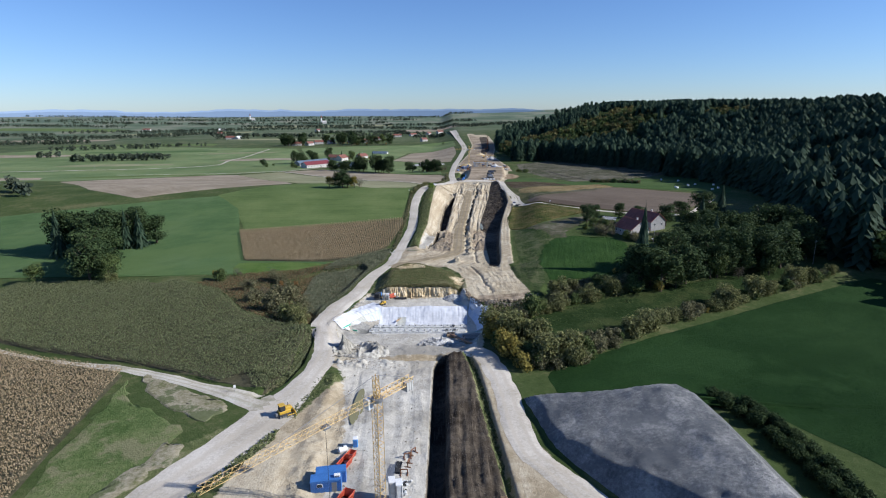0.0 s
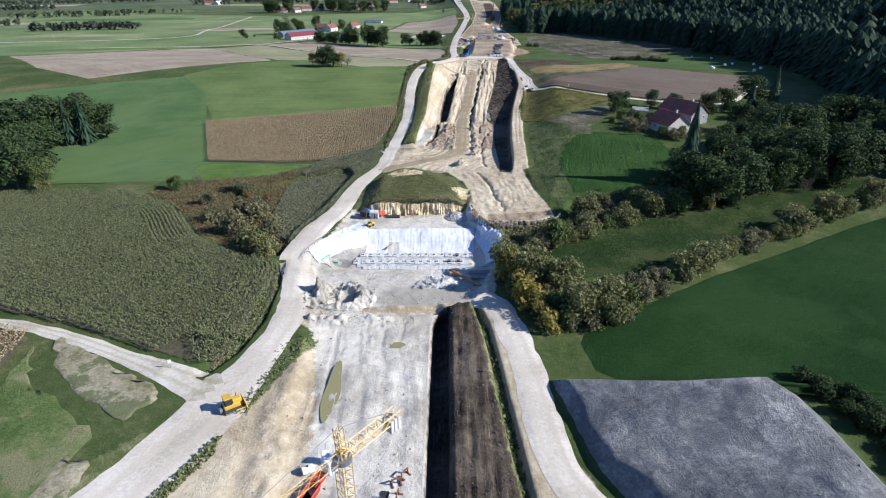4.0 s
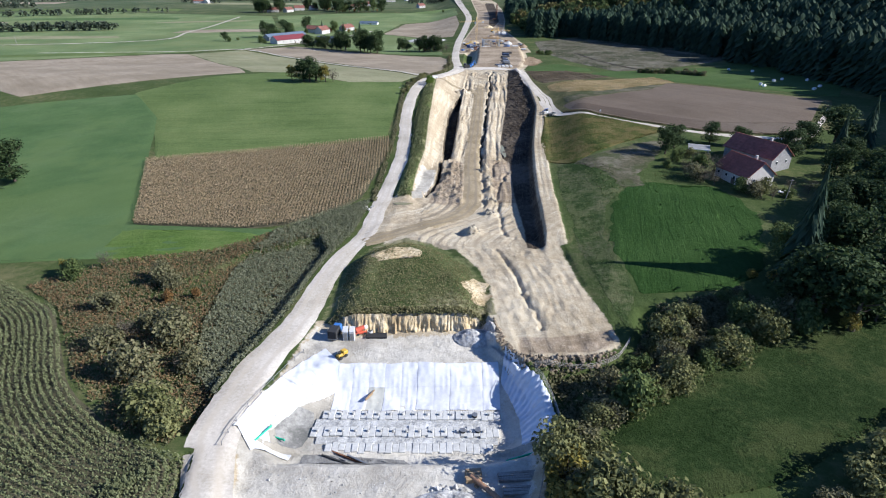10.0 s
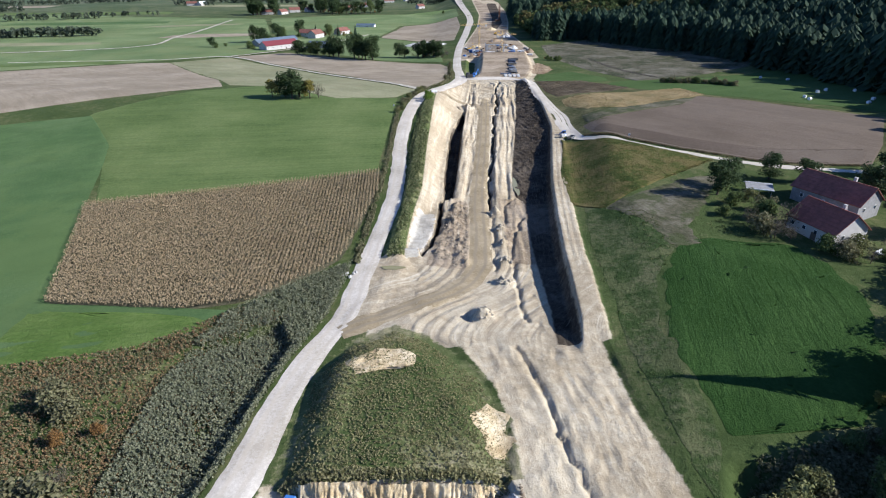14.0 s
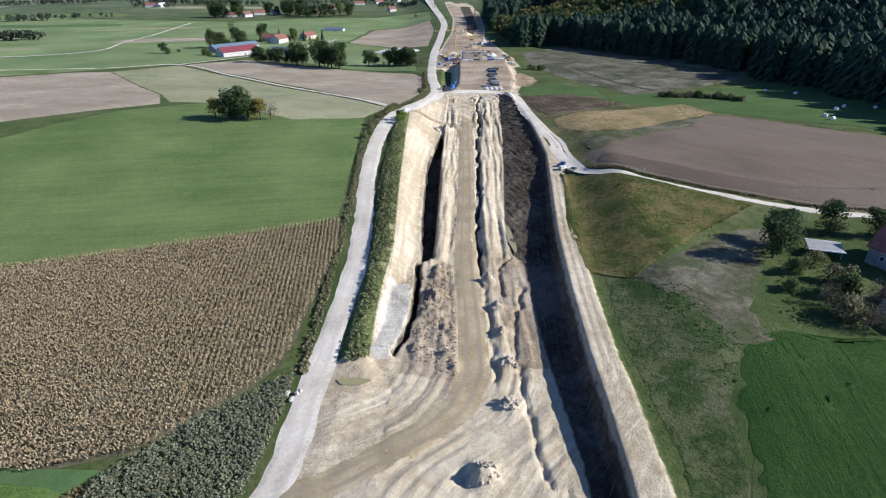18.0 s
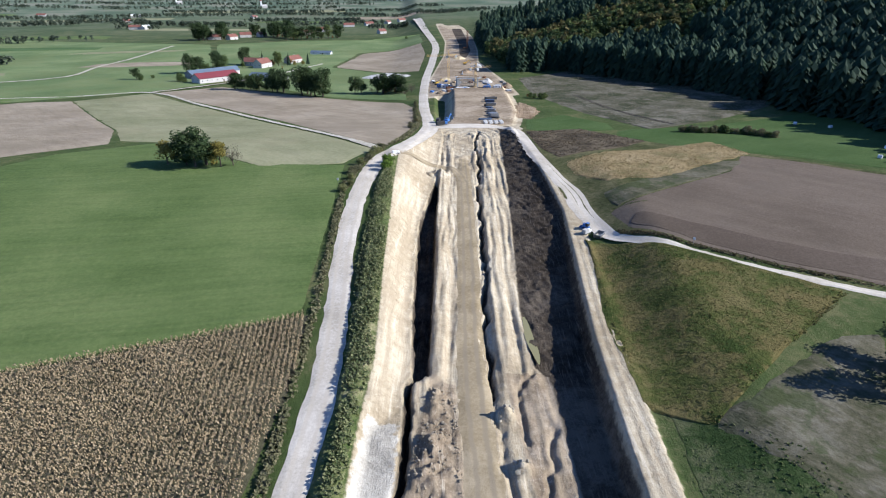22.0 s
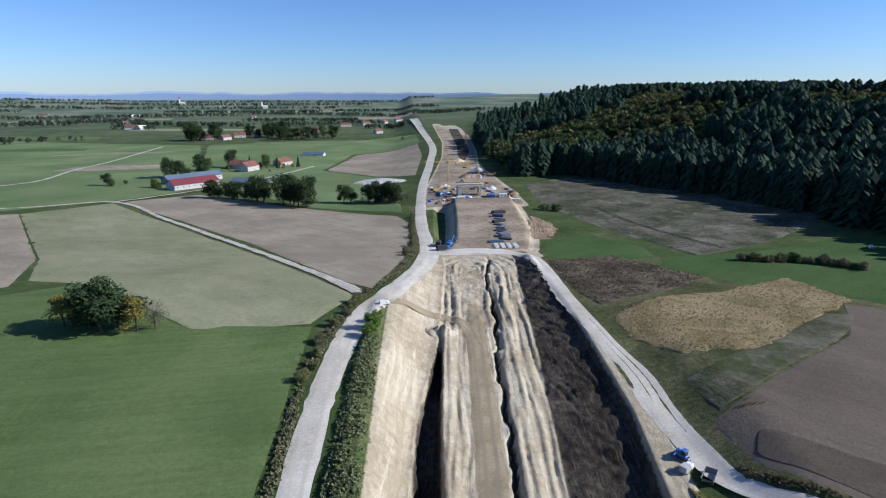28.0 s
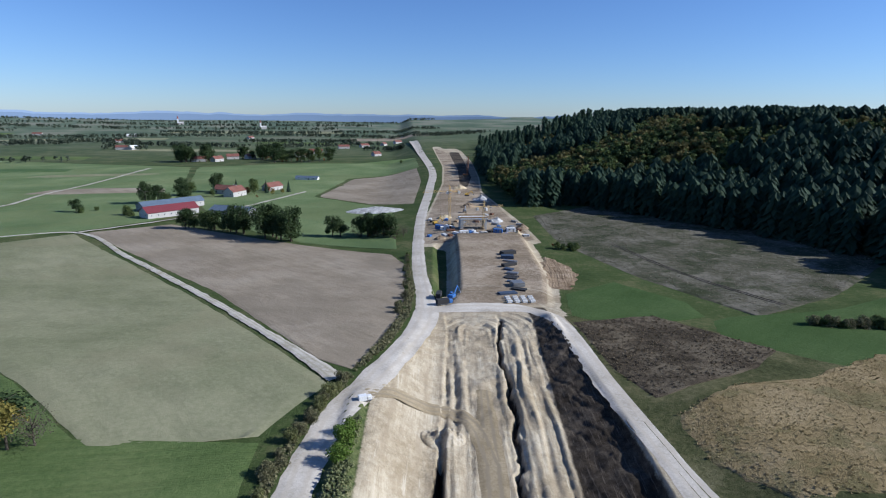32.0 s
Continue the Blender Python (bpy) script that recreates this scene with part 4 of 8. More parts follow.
drape_strip("field", [(-90, 960), (-70, 1140), (18, 1214), (20, 1043), (8, 880), (-30, 900)], M_PLOUGH, 0.4, 10, "distant brown field", "field")
drape_strip("field", [(-140, 800), (-240, 1000), (-330, 1300), (-180, 1380), (20, 1400), (22, 1220), (-75, 1150), (-95, 960), (-10, 870), (-5, 690), (-62, 716)], M_GRASS_A, 0.35, 10, "wide green pasture round a farmstead", "field")
drape_strip("field", [(-420, 620), (-300, 716), (-225, 765), (-190, 815), (-240, 980), (-340, 1300), (-900, 1500), (-1100, 900), (-700, 640)], M_GRASS_A, 0.3, 14, "broad green pastures across the plain", "field")

# grey stockpile, sandy face of the knoll, bare patches
drape_strip("stockpile", [(19.5, 130.5), (40, 129.5), (59.5, 130.5), (65.5, 118), (69.5, 42), (45, 42), (36.5, 84), (23.5, 108)], M_HEAP, 0.12, 0.7, "large grey marl stockpile with a pale ridge", "stockpile", fray=0.15)
wu, wt = np.meshgrid(np.linspace(-30.5, 8.5, 420), np.linspace(0, 1, 16))
rib = 0.28 * np.abs(np.sin(wu * 2.1 + 3.5 * vnoise(wu, wu * 0, 3, 91))) + 0.5 * rough_noise(wu * 1.0, wt * 2.0, 0.9, 93) + 0.3 * vnoise(wu, wu * 0, 5, 95)
ends = sm(np.abs(wu + 11.5), 20.5, 12)
wz = -2.8 + wt * (0.6 + ends * (3.5 + 0.5 * vnoise(wu, wu * 0, 3, 97) + 0.35 * vnoise(wu, wu * 0, 1, 98)))
wy = 220.1 + 1.5 * wt - rib * (1 - wt) * 1.1 - rib * 0.35 + 1.8 * (1 - ends)
wi = np.arange(wu.size).reshape(wu.shape)
M_FACE = soil("sand_face", (0.36, 0.27, 0.15), (0.53, 0.42, 0.255), (0.66, 0.56, 0.39), 0.25, 1.4, relief=0.25)
structure("sand_face", mesh_np("sand_face", np.stack([wu, wy, wz], -1).reshape(-1, 3), np.stack([wi[:-1, :-1], wi[:-1, 1:], wi[1:, 1:], wi[1:, :-1]], -1).reshape(-1, 4), [M_FACE]), "steep ribbed face of yellow sand", "bank")
drape_strip("field", [(-88, 142), (-82, 131), (-60, 116), (-62, 96), (-70, 72), (-78, 60), (-78, 76), (-82, 98)], M_BANK, 0.2, 1.5, "grassy bank between maize and road", "field", fray=1.2)
M_BARE = soil("bare_soil", (0.13, 0.13, 0.06), (0.27, 0.24, 0.165), (0.40, 0.36, 0.27), 0.12, 0.9, relief=0.2, patch=(0.12, (0.075, 0.095, 0.035), 0.85))
drape_strip("bare_patch", [(-84, 144.5), (-65, 134), (-54, 126.5), (-57, 120), (-70, 127), (-80, 134)], M_BARE, 0.27, 1.0, "bare pale soil patch beside the track", "ground", fray=1.6)
drape_strip("bare_patch", [(-61.5, 112), (-56.5, 108), (-66, 86), (-71, 84)], M_BARE, 0.3, 1.0, "strip of bare pale soil at the road edge", "ground", fray=1.6)

drape_strip("bare_patch", [(-22, 247), (-9, 248.5), (-8, 252), (-15, 254), (-23, 251.5)], M_FACE, 0.2, 0.8, "crumbling pale scar in the grassy knoll", "ground", fray=1.8)
drape_strip("bare_patch", [(2, 229), (7, 227), (8, 236), (4, 240), (1.5, 235)], M_FACE, 0.2, 0.8, "crumbling pale scar at the end of the knoll", "ground", fray=1.6)
M_RUTTED = soil("rutted_brown_earth", (0.15, 0.10, 0.06), (0.26, 0.19, 0.12), (0.37, 0.29, 0.20), 0.08, 0.5, relief=0.6, streak=(10, 2.0, 0.4))
drape_strip("bare_patch", [(62, 596), (70, 592), (82, 620), (80, 640), (74, 655), (69, 640)], M_RUTTED, 0.3, 1.5, "brown rutted slope beside the embankment", "ground", fray=1.5)

# strips of farmland out on the plain
for k, (x, y, w, d, r, m) in enumerate(((-330, 1010, 150, 60, 8, M_PLOUGH), (-520, 900, 200, 50, 5, M_PALE), (-640, 1250, 320, 60, -4, M_GRASS_B), (-420, 1180, 180, 40, 10, M_PALE), (-900, 1150, 300, 80, 3, M_PLOUGH),
                                       (-800, 1500, 420, 70, -3, M_GRASS_C), (-500, 1750, 300, 90, 6, M_PALE), (-1300, 1800, 500, 120, 2, M_PLOUGH), (-300, 2150, 320, 110, -6, M_GRASS_C), (-1000, 2250, 500, 130, 4, M_PALE),
                                       (-60, 2400, 300, 140, 8, M_PLOUGH), (-1700, 2500, 600, 160, -3, M_GRASS_C), (-600, 2800, 700, 160, 2, M_PALE), (-380, 700, 170, 40, 14, M_GRASS_C), (-560, 640, 200, 60, 14, M_PLOUGH))):
    c, s_ = math.cos(radians(r)), math.sin(radians(r))
    quad = [(x + c * a - s_ * b, y + s_ * a + c * b) for a, b in ((-w / 2, -d / 2), (w / 2, -d / 2 + 8), (w / 2 - 20, d / 2), (-w / 2 + 10, d / 2 - 6))]
    drape_strip("field", quad, m, 0.5, 12, "distant strip of farmland on the plain", "field")

# ---- plants ----
rng = np.random.default_rng(7)


def H(x, y):
    return float(height(np.array([x]), np.array([y]))[0])


def part(name, data, mat, parent, label=""):
    """Links a bmesh or mesh as one object under a thing or a part."""
    if isinstance(data, bmesh.types.BMesh):
        me = bpy.data.meshes.new(name)
        data.to_mesh(me)
        data.free()
    else:
        me = data
    if mat is not None and not me.materials:
        me.materials.append(mat)
    ob = new(name, me)
    ob.parent = parent
    if label:
        ob["label"] = label
    return ob


def thing(name, label, category, x, y, z=None, rz=0.0, group=""):
    ob = new(name)
    ob.matrix_basis = pose(x, y, H(x, y) if z is None else z, 0, 0, rz)
    return tagged(ob, label, category, group)


def leaf_quads(c, n, size, g, jitter=0.55):
    """Leaf clumps: small bent quads at centres c that face about n."""
    k = len(c)
    n = n + jitter * g.normal(size=(k, 3))
    n /= np.linalg.norm(n, axis=1)[:, None] + 1e-9
    a = np.cross(n, g.normal(size=(k, 3)))
    a /= np.linalg.norm(a, axis=1)[:, None] + 1e-9
    b = np.cross(n, a)
    s = size * g.uniform(0.6, 1.35, (k, 1))
    w = s * g.uniform(0.55, 1.0, (k, 1))
    v = np.stack([c - a * s, c - b * w + n * s * 0.25, c + a * s, c + b * w + n * s * 0.25], 1)
    return v.reshape(-1, 3), np.arange(4 * k).reshape(-1, 4)


def tube(p0, p1, r0, r1, seg=6):
    p0, p1 = np.array(p0, float), np.array(p1, float)
    d = (p1 - p0) / (np.linalg.norm(p1 - p0) + 1e-9)
    a = np.cross(d, (0.3, 0.9, 0.2) if abs(d[2]) > 0.9 else (0, 0, 1))
    a /= np.linalg.norm(a)
    b = np.cross(d, a)
    t = np.linspace(0, 2 * np.pi, seg, endpoint=False)
    ring = np.cos(t)[:, None] * a + np.sin(t)[:, None] * b
    v = np.vstack([p0 + ring * r0, p1 + ring * r1])
    i = np.arange(seg)
    return v, np.stack([i, (i + 1) % seg, (i + 1) % seg + seg, i + seg], 1)


def joined(pieces):
    vs, fs, off = [], [], 0
    for v, f in pieces:
        vs.append(v)
        fs.append(f + off)
        off += len(v)
    return np.vstack(vs), np.vstack(fs)


def crown_quads(h, r, low, blobs, count, size, g, flat=1.0):
    """A crown of overlapping leafy masses with gaps between them."""
    cs, ns = [], []
    for i in range(blobs):
        ang, rad = g.uniform(0, 6.283), r * 0.72 * np.sqrt(g.uniform())
        zz = low + (h - low) * g.uniform(0.12, 0.86)
        shrink = 1 - 0.55 * abs((zz - low) / (h - low) - 0.4)
        m = np.array([np.cos(ang) * rad * shrink, np.sin(ang) * rad * shrink, zz])
        br = r * g.uniform(0.36, 0.58) * shrink
        d = g.normal(size=(count // blobs, 3))
        d /= np.linalg.norm(d, axis=1)[:, None]
        d[:, 2] *= flat
        cs.append(m + d * br * g.uniform(0.6, 1.12, (len(d), 1)))
        ns.append(d + np.array([0, 0, 0.35]))
    return leaf_quads(np.vstack(cs), np.vstack(ns), size, g)


def trunk_quads(h, r, low, g, limbs=7):
    tr = max(0.12, h * 0.022)
    ps = [tube((0, 0, -0.4), (0.1, 0, low * 0.6), tr * 1.35, tr, 7), tube((0.1, 0, low * 0.6), (-0.1, 0.1, h * 0.8), tr, tr * 0.3, 7)]
    for i in range(limbs):
        a, z0 = g.uniform(0, 6.283), g.uniform(low * 0.6, h * 0.6)
        ps.append(tube((0, 0, z0), (np.cos(a) * r * 0.7, np.sin(a) * r * 0.7, z0 + g.uniform(0.15, 0.35) * h), tr * 0.5, tr * 0.1, 5))
    return joined(ps)


def fir_quads(h, r, g, tiers=9, pts=9):
    ps = []
    for k in range(tiers):
        f = k / (tiers - 1)
        z0, rr = h * (0.1 + 0.82 * f), r * (1 - f) ** 0.85 + 0.18
        a = np.linspace(0, 6.283, pts, endpoint=False) + g.uniform(0, 6.283)
        for t in a:
            rl = rr * g.uniform(0.75, 1.2)
            d, s = np.array([np.cos(t), np.sin(t), 0]), np.array([-np.sin(t), np.cos(t), 0])
            top = np.array([0, 0, z0 + h * 0.1])
            mid = d * rl * 0.5 + [0, 0, z0 + h * 0.0]
            w = rl * min(0.42, 2.3 / pts)
            v = np.array([top, mid + s * w, d * rl + [0, 0, z0 - h * 0.11 * g.uniform(0.7, 1.3)], mid - s * w])
            ps.append((v, np.array([[0, 1, 2, 3]])))
    return joined(ps)


PROTO = {}
M_OLIVE = leafy("leaf_olive", (0.08, 0.092, 0.033), (0.23, 0.23, 0.10))
KINDS = {
    "broadleaf": ("tree", "broad-crowned green deciduous tree", "tree", M_LEAF, 12, 5.2, 2.2, 18, 2400, 0.3),
    "dark": ("tree", "dark green dense deciduous tree", "tree", M_LEAF_D, 14, 5.0, 2.0, 18, 2400, 0.32),
    "yellow": ("tree", "autumn tree with yellow-orange leaves", "tree", M_LEAF_Y, 9, 3.4, 1.5, 12, 1500, 0.25),
    "rust": ("tree", "small tree turning rusty brown", "tree", M_LEAF_O, 8, 3.2, 1.4, 12, 1300, 0.24),
    "bare": ("tree", "nearly leafless greyish-brown bare tree", "tree", M_LEAF_G, 10, 4.4, 2.0, 12, 900, 0.17),
    "bush": ("bush", "dense dark green leafy bush", "bush", M_LEAF, 3.8, 2.8, 0.0, 14, 1500, 0.21),
    "bush_dark": ("bush", "dense blackish-green hedge bush", "bush", M_LEAF_D, 3.9, 2.7, 0.0, 14, 1500, 0.22),
    "bush_olive": ("bush", "olive-green rounded wild shrub", "bush", M_OLIVE, 4.2, 3.1, 0.0, 14, 1600, 0.21),
    "bush_yellow": ("bush", "rounded shrub with yellowing leaves", "bush", M_LEAF_Y, 3.6, 2.2, 0.1, 10, 1000, 0.19),
    "bush_grey": ("bush", "grey-green thorny wild shrub", "bush", M_SCRUB, 3.2, 2.5, 0.0, 12, 1200, 0.18),
    "bush_bright": ("bush", "bright green leafy shrub on a verge", "bush", M_LEAF_L, 4.0, 2.6, 0.1, 12, 1300, 0.2),
}


def plant(kind, x, y, s=1.0, group="", sz=None):
    m = Matrix.LocRotScale((x, y, H(x, y) - 0.15), Euler((0, 0, rng.uniform(0, 6.28))), (s, s, (sz or s) * rng.uniform(0.92, 1.1)))
    proto = (kind, int(rng.integers(0, 3)))
    if proto in PROTO:
        return copy_thing(PROTO[proto], m)
    g = np.random.default_rng(hash(proto[1]) + len(kind) * 31)
    if kind == "fir":
        ob = tagged(new("fir_tree"), "tall dark green spruce tree", "tree", group)
        part("trunk", mesh_np("trunk", *tube((0, 0, -0.4), (0, 0, 17), 0.3, 0.05, 7), [M_BARK]), None, ob)
        part("crown", mesh_np("crown", *fir_quads(19, 4.0, g, 14, 12), [M_FIR], smooth=False), None, ob)
    else:
        name, label, cat, mat, h, r, low, blobs, count, size = KINDS[kind]
        ob = tagged(new(name), label, cat, group)
        part("trunk" if name == "tree" else "stem", mesh_np("trunk", *trunk_quads(h, r, low + 0.6, g, 16 if kind == "bare" else 7), [M_BARK]), None, ob)
        part("crown" if name == "tree" else "foliage", mesh_np("crown", *crown_quads(h, r, low, blobs, count, size, g), [mat], smooth=False), None, ob)
    ob.matrix_basis = m
    PROTO[proto] = ob
    return ob


def along(pts, gap, spread):
    q = curve_points([(*p, 1) for p in pts], 0.5)[:, :2]
    d, last, out = 0.0, q[0], []
    need = 0.0
    for a in q[1:]:
        d += np.hypot(*(a - last))
        last = a
        if d >= need:
            out.append(a + rng.normal(size=2) * spread)
            need = d + gap * rng.uniform(0.6, 1.4)
    return out


# lone tree group in the sown field
for kind, x, y, s, z in (("dark", -86, 470, 1.5, 1.05), ("dark", -90.5, 473, 1.25, 0.9), ("dark", -83, 473, 1.2, 0.85), ("yellow", -76.5, 470, 1.35, 1.15), ("yellow", -98, 474, 1.15, 0.95), ("bare", -72, 471, 0.9, 0.85)):
    plant(kind, x, y, s, "trees in the sown field", z)
# dark grove on the meadow
for i, (x, y) in enumerate([(-205, 289), (-198, 296), (-190, 290), (-196, 304), (-185, 298), (-179, 307), (-188, 311), (-176, 314), (-183, 288), (-208, 298), (-172, 308), (-202, 310), (-193, 318), (-181, 320), (-168, 318)]):
    plant("fir" if i % 5 == 0 else "dark", x, y, rng.uniform(1.25, 1.5), "grove on the meadow")
for k, x, y, s in (("dark", -161, 243, 1.2), ("broadleaf", -155, 248, 1.1), ("dark", -167, 252, 1.2), ("dark", -160, 254, 1.1), ("broadleaf", -152, 243, 1.0), ("dark", -172, 262, 1.2), ("dark", -176, 275, 1.2), ("bush_olive", -150, 240, 1.2), ("broadleaf", -184, 240, 0.8)):
    plant(k, x, y, s, "grove on the meadow")
# shrubs in the reedy hollow
for k, x, y, s in (("bush", -102.5, 245, 1.3), ("yellow", -106, 248, 0.5), ("bare", -97, 251, 0.55), ("bush_grey", -78, 243, 1.7), ("bush_grey", -74, 240, 1.4), ("bush_olive", -56, 191.5, 1.75), ("bush_olive", -53, 188, 1.2), ("bush_grey", -61, 197, 1.2),
                   ("bare", -70, 220, 0.72), ("bare", -66, 224, 0.7), ("bare", -73, 216, 0.6), ("bush_grey", -69, 221, 1.7), ("bush_grey", -64, 217, 1.4), ("bush_grey", -76, 213, 1.2), ("bush_grey", -57, 208, 1.2), ("rust", -72, 233, 0.5), ("rust", -66, 236, 0.45), ("bush_grey", -84, 228, 0.9), ("bush_grey", -66, 205, 1.3)):
    plant(k, x, y, s, "shrubs in the hollow")
# hedges along the creek meadows
for p in along([(26, 190), (52, 208), (72, 218), (100, 236), (134, 249)], 3.4, 1.0):
    plant(rng.choice(["bush_olive", "bush_olive", "bush_grey", "bush"]), *p, rng.uniform(0.65, 1.05), "hedge along the creek")
for p in along([(21, 188), (20, 176), (18, 165), (24, 157), (36, 158), (52, 167), (66, 178), (84, 190), (112, 206), (140, 220), (168, 236)], 2.9, 1.3):
    plant(rng.choice(["bush", "bush_olive", "bush_grey", "bush", "bush_yellow"], p=[0.2, 0.4, 0.28, 0.04, 0.08]), *p, rng.uniform(0.6, 1.05), "hedge between meadows")
for k, x, y, s in (("bush_yellow", 16.5, 173, 1.1), ("bush_yellow", 16.5, 166, 1.2), ("bush_olive", 20, 170, 1.1), ("bush_yellow", 22, 160, 1.0), ("bush_olive", 24, 190, 1.1), ("bush", 31, 193, 1.5), ("bush_olive", 42, 200, 1.5),
                   ("bush_olive", 45, 214, 1.4), ("bush", 36, 205, 1.2), ("bush_olive", 55, 208, 1.3), ("bush_grey", 28, 200, 1.1), ("broadleaf", 62, 218, 0.7), ("bush", 75, 216, 1.3),
                   ("broadleaf", 86, 246, 1.0), ("bare", 79, 234, 1.1), ("bush_yellow", 74, 238, 1.2)):
    plant(k, x, y, s, "trees along the creek")
gt = np.random.default_rng(5)
THICKET = [(15, 183), (19, 187), (26, 175), (37, 170.5), (46, 161), (42, 153.5), (30, 149), (22, 148), (19, 154), (15.5, 166)]
for x in np.arange(13, 48, 3.0):
    for y in np.arange(146, 190, 3.0):
        px, py = x + gt.normal() * 0.9, y + gt.normal() * 0.9
        if inside(THICKET, np.array(px), np.array(py)) > -0.3 and gt.uniform() < 0.85:
            plant("bush_yellow" if px < 23 and 156 < py < 175 and gt.uniform() < 0.6 else gt.choice(["bush_olive", "bush", "bush_grey", "bush_dark"], p=[0.35, 0.3, 0.25, 0.1]), px, py, gt.uniform(0.6, 1.05), "thicket beside the access road")
for px, py, sz in ((16, 177, 1.5), (16.6, 171, 1.7), (18, 165, 1.9), (19.2, 159, 1.8), (20.6, 153.5, 1.5), (22.5, 149, 1.3)):
    plant("bush_yellow", px, py, sz, "thicket beside the access road")
CREEKSIDE = [(34, 200), (50, 205), (70, 216), (92, 232), (86, 240), (70, 232), (52, 224), (40, 212)]
for x in np.arange(34, 94, 4.2):
    for y in np.arange(198, 242, 4.2):
        px, py = x + gt.normal() * 1.2, y + gt.normal() * 1.2
        if inside(CREEKSIDE, np.array(px), np.array(py)) > 0 and gt.uniform() < 0.7:
            plant(gt.choice(["bush_olive", "bush", "bush_grey", "bush_dark", "bush_yellow"], p=[0.3, 0.25, 0.27, 0.12, 0.06]), px, py, gt.uniform(0.5, 0.95), "shrubs along the creek")
WOODLOT = [(84, 214), (120, 226), (152, 238), (178, 262), (192, 300), (166, 300), (142, 288), (122, 262), (102, 252), (84, 240), (74, 226)]
pool = [tuple(np.array([x, y])) for x in np.arange(72, 196, 6.5) for y in np.arange(212, 304, 6.5)]
for x, y in pool:
    x, y = x + gt.normal() * 1.8, y + gt.normal() * 1.8
    if inside(WOODLOT, np.array(x), np.array(y)) > 0 and gt.uniform() < 0.8:
        plant(gt.choice(["dark", "broadleaf", "bare", "dark", "fir", "yellow"], p=[0.32, 0.28, 0.18, 0.14, 0.03, 0.05]), x, y, gt.uniform(0.8, 1.25), "trees along the creek")
# trees round the farmhouse
for k, x, y, s in (("dark", 107, 343, 0.75), ("dark", 90, 337, 0.65), ("bare", 90, 298, 1.05), ("bare", 84, 309, 0.6), ("bush_grey", 86, 304, 1.2), ("bare", 104, 286, 0.9), ("bush", 96, 292, 0.9), ("bush_grey", 100, 289, 1.0),
                   ("bush", 110, 288, 0.9), ("bare", 113, 293, 0.8), ("bush", 80, 315, 0.8), ("bush_grey", 93, 318, 0.9), ("dark", 132, 300, 0.8), ("broadleaf", 124, 288, 0.9), ("dark", 138, 290, 1.0), ("broadleaf", 146, 305, 0.9),
                   ("dark", 150, 320, 0.9), ("fir", 152, 330, 0.7)):
    plant(k, x, y, s, "trees round the farmhouse")
for k, x, y, s in (("bare", 98, 290, 1.1), ("bare", 93, 306, 0.9), ("bare", 87, 300, 1.0), ("bare", 118, 290, 1.0), ("dark", 128, 322, 0.8), ("bush", 90, 312, 1.1), ("bush_olive", 104, 292, 1.2), ("dark", 84, 330, 0.7),
                   ("bush", 86, 322, 1.1), ("bush_olive", 92, 326, 1.0), ("dark", 142, 335, 1.0), ("dark", 158, 342, 1.1), ("fir", 166, 336, 0.9), ("dark", 118, 340, 0.7), ("dark", 112, 268, 0.9), ("dark", 119, 274, 1.0), ("broadleaf", 127, 281, 1.0), ("dark", 123, 268, 1.1), ("dark", 134, 277, 1.1), ("bare", 108, 261, 0.9), ("dark", 104, 256, 0.8), ("dark", 140, 284, 1.2), ("fir", 131, 268, 0.9)):
    plant(k, x, y, s, "trees round the farmhouse")
# verge shrubs
for k, x, y, s in (("bush_bright", -12, 468, 1.0), ("bush_bright", -12.5, 463, 0.9), ("bush_bright", -11.5, 473, 0.8)):
    plant(k, x, y, s, "bright verge shrubs")
for row in ([(68, 131), (71.5, 120), (73, 106), (74, 90), (75, 74)], [(71, 130), (75, 120), (77, 105), (78, 88), (79, 72)]):
    for p in along(row, 1.9, 0.5):
        plant("bush_dark", *p, rng.uniform(0.95, 1.25), "dark hedge behind the stockpile")
for p in along([(140, 541), (152, 539), (165, 536), (179, 523)], 1.1, 0.9):
    plant(rng.choice(["bush", "bush_grey"]), *p, rng.uniform(0.5, 0.8), "scrub line in the meadow")
for p in along([(86, 680), (92, 668), (98, 684)], 4, 1.5):
    plant(rng.choice(["bush", "rust"]), *p, rng.uniform(0.6, 0.8), "scrub beside the embankment")
# rows before the farmstead
for p in along([(-160, 776), (-142, 772), (-119, 758), (-104, 750)], 4.5, 1.5):
    plant(rng.choice(["dark", "broadleaf"]), *p, rng.uniform(0.85, 1.15), "tree row before the farmstead")
for p in along([(-92, 742), (-80, 732), (-66, 724)], 4.2, 2):
    plant("dark", *p, rng.uniform(1.1, 1.35), "tree row before the farmstead")
for p in along([(-48, 742), (-36, 738)], 8, 1):
    plant("dark", *p, rng.uniform(0.8, 1.0), "tree row before the farmstead")
for p in along([(-32, 742), (-15, 738), (-2, 732)], 1.0, 4.0):
    plant(rng.choice(["bare", "bare", "dark", "rust"], p=[0.4, 0.3, 0.2, 0.1]), *p, rng.uniform(0.8, 1.1), "bare copse beside the haul road")
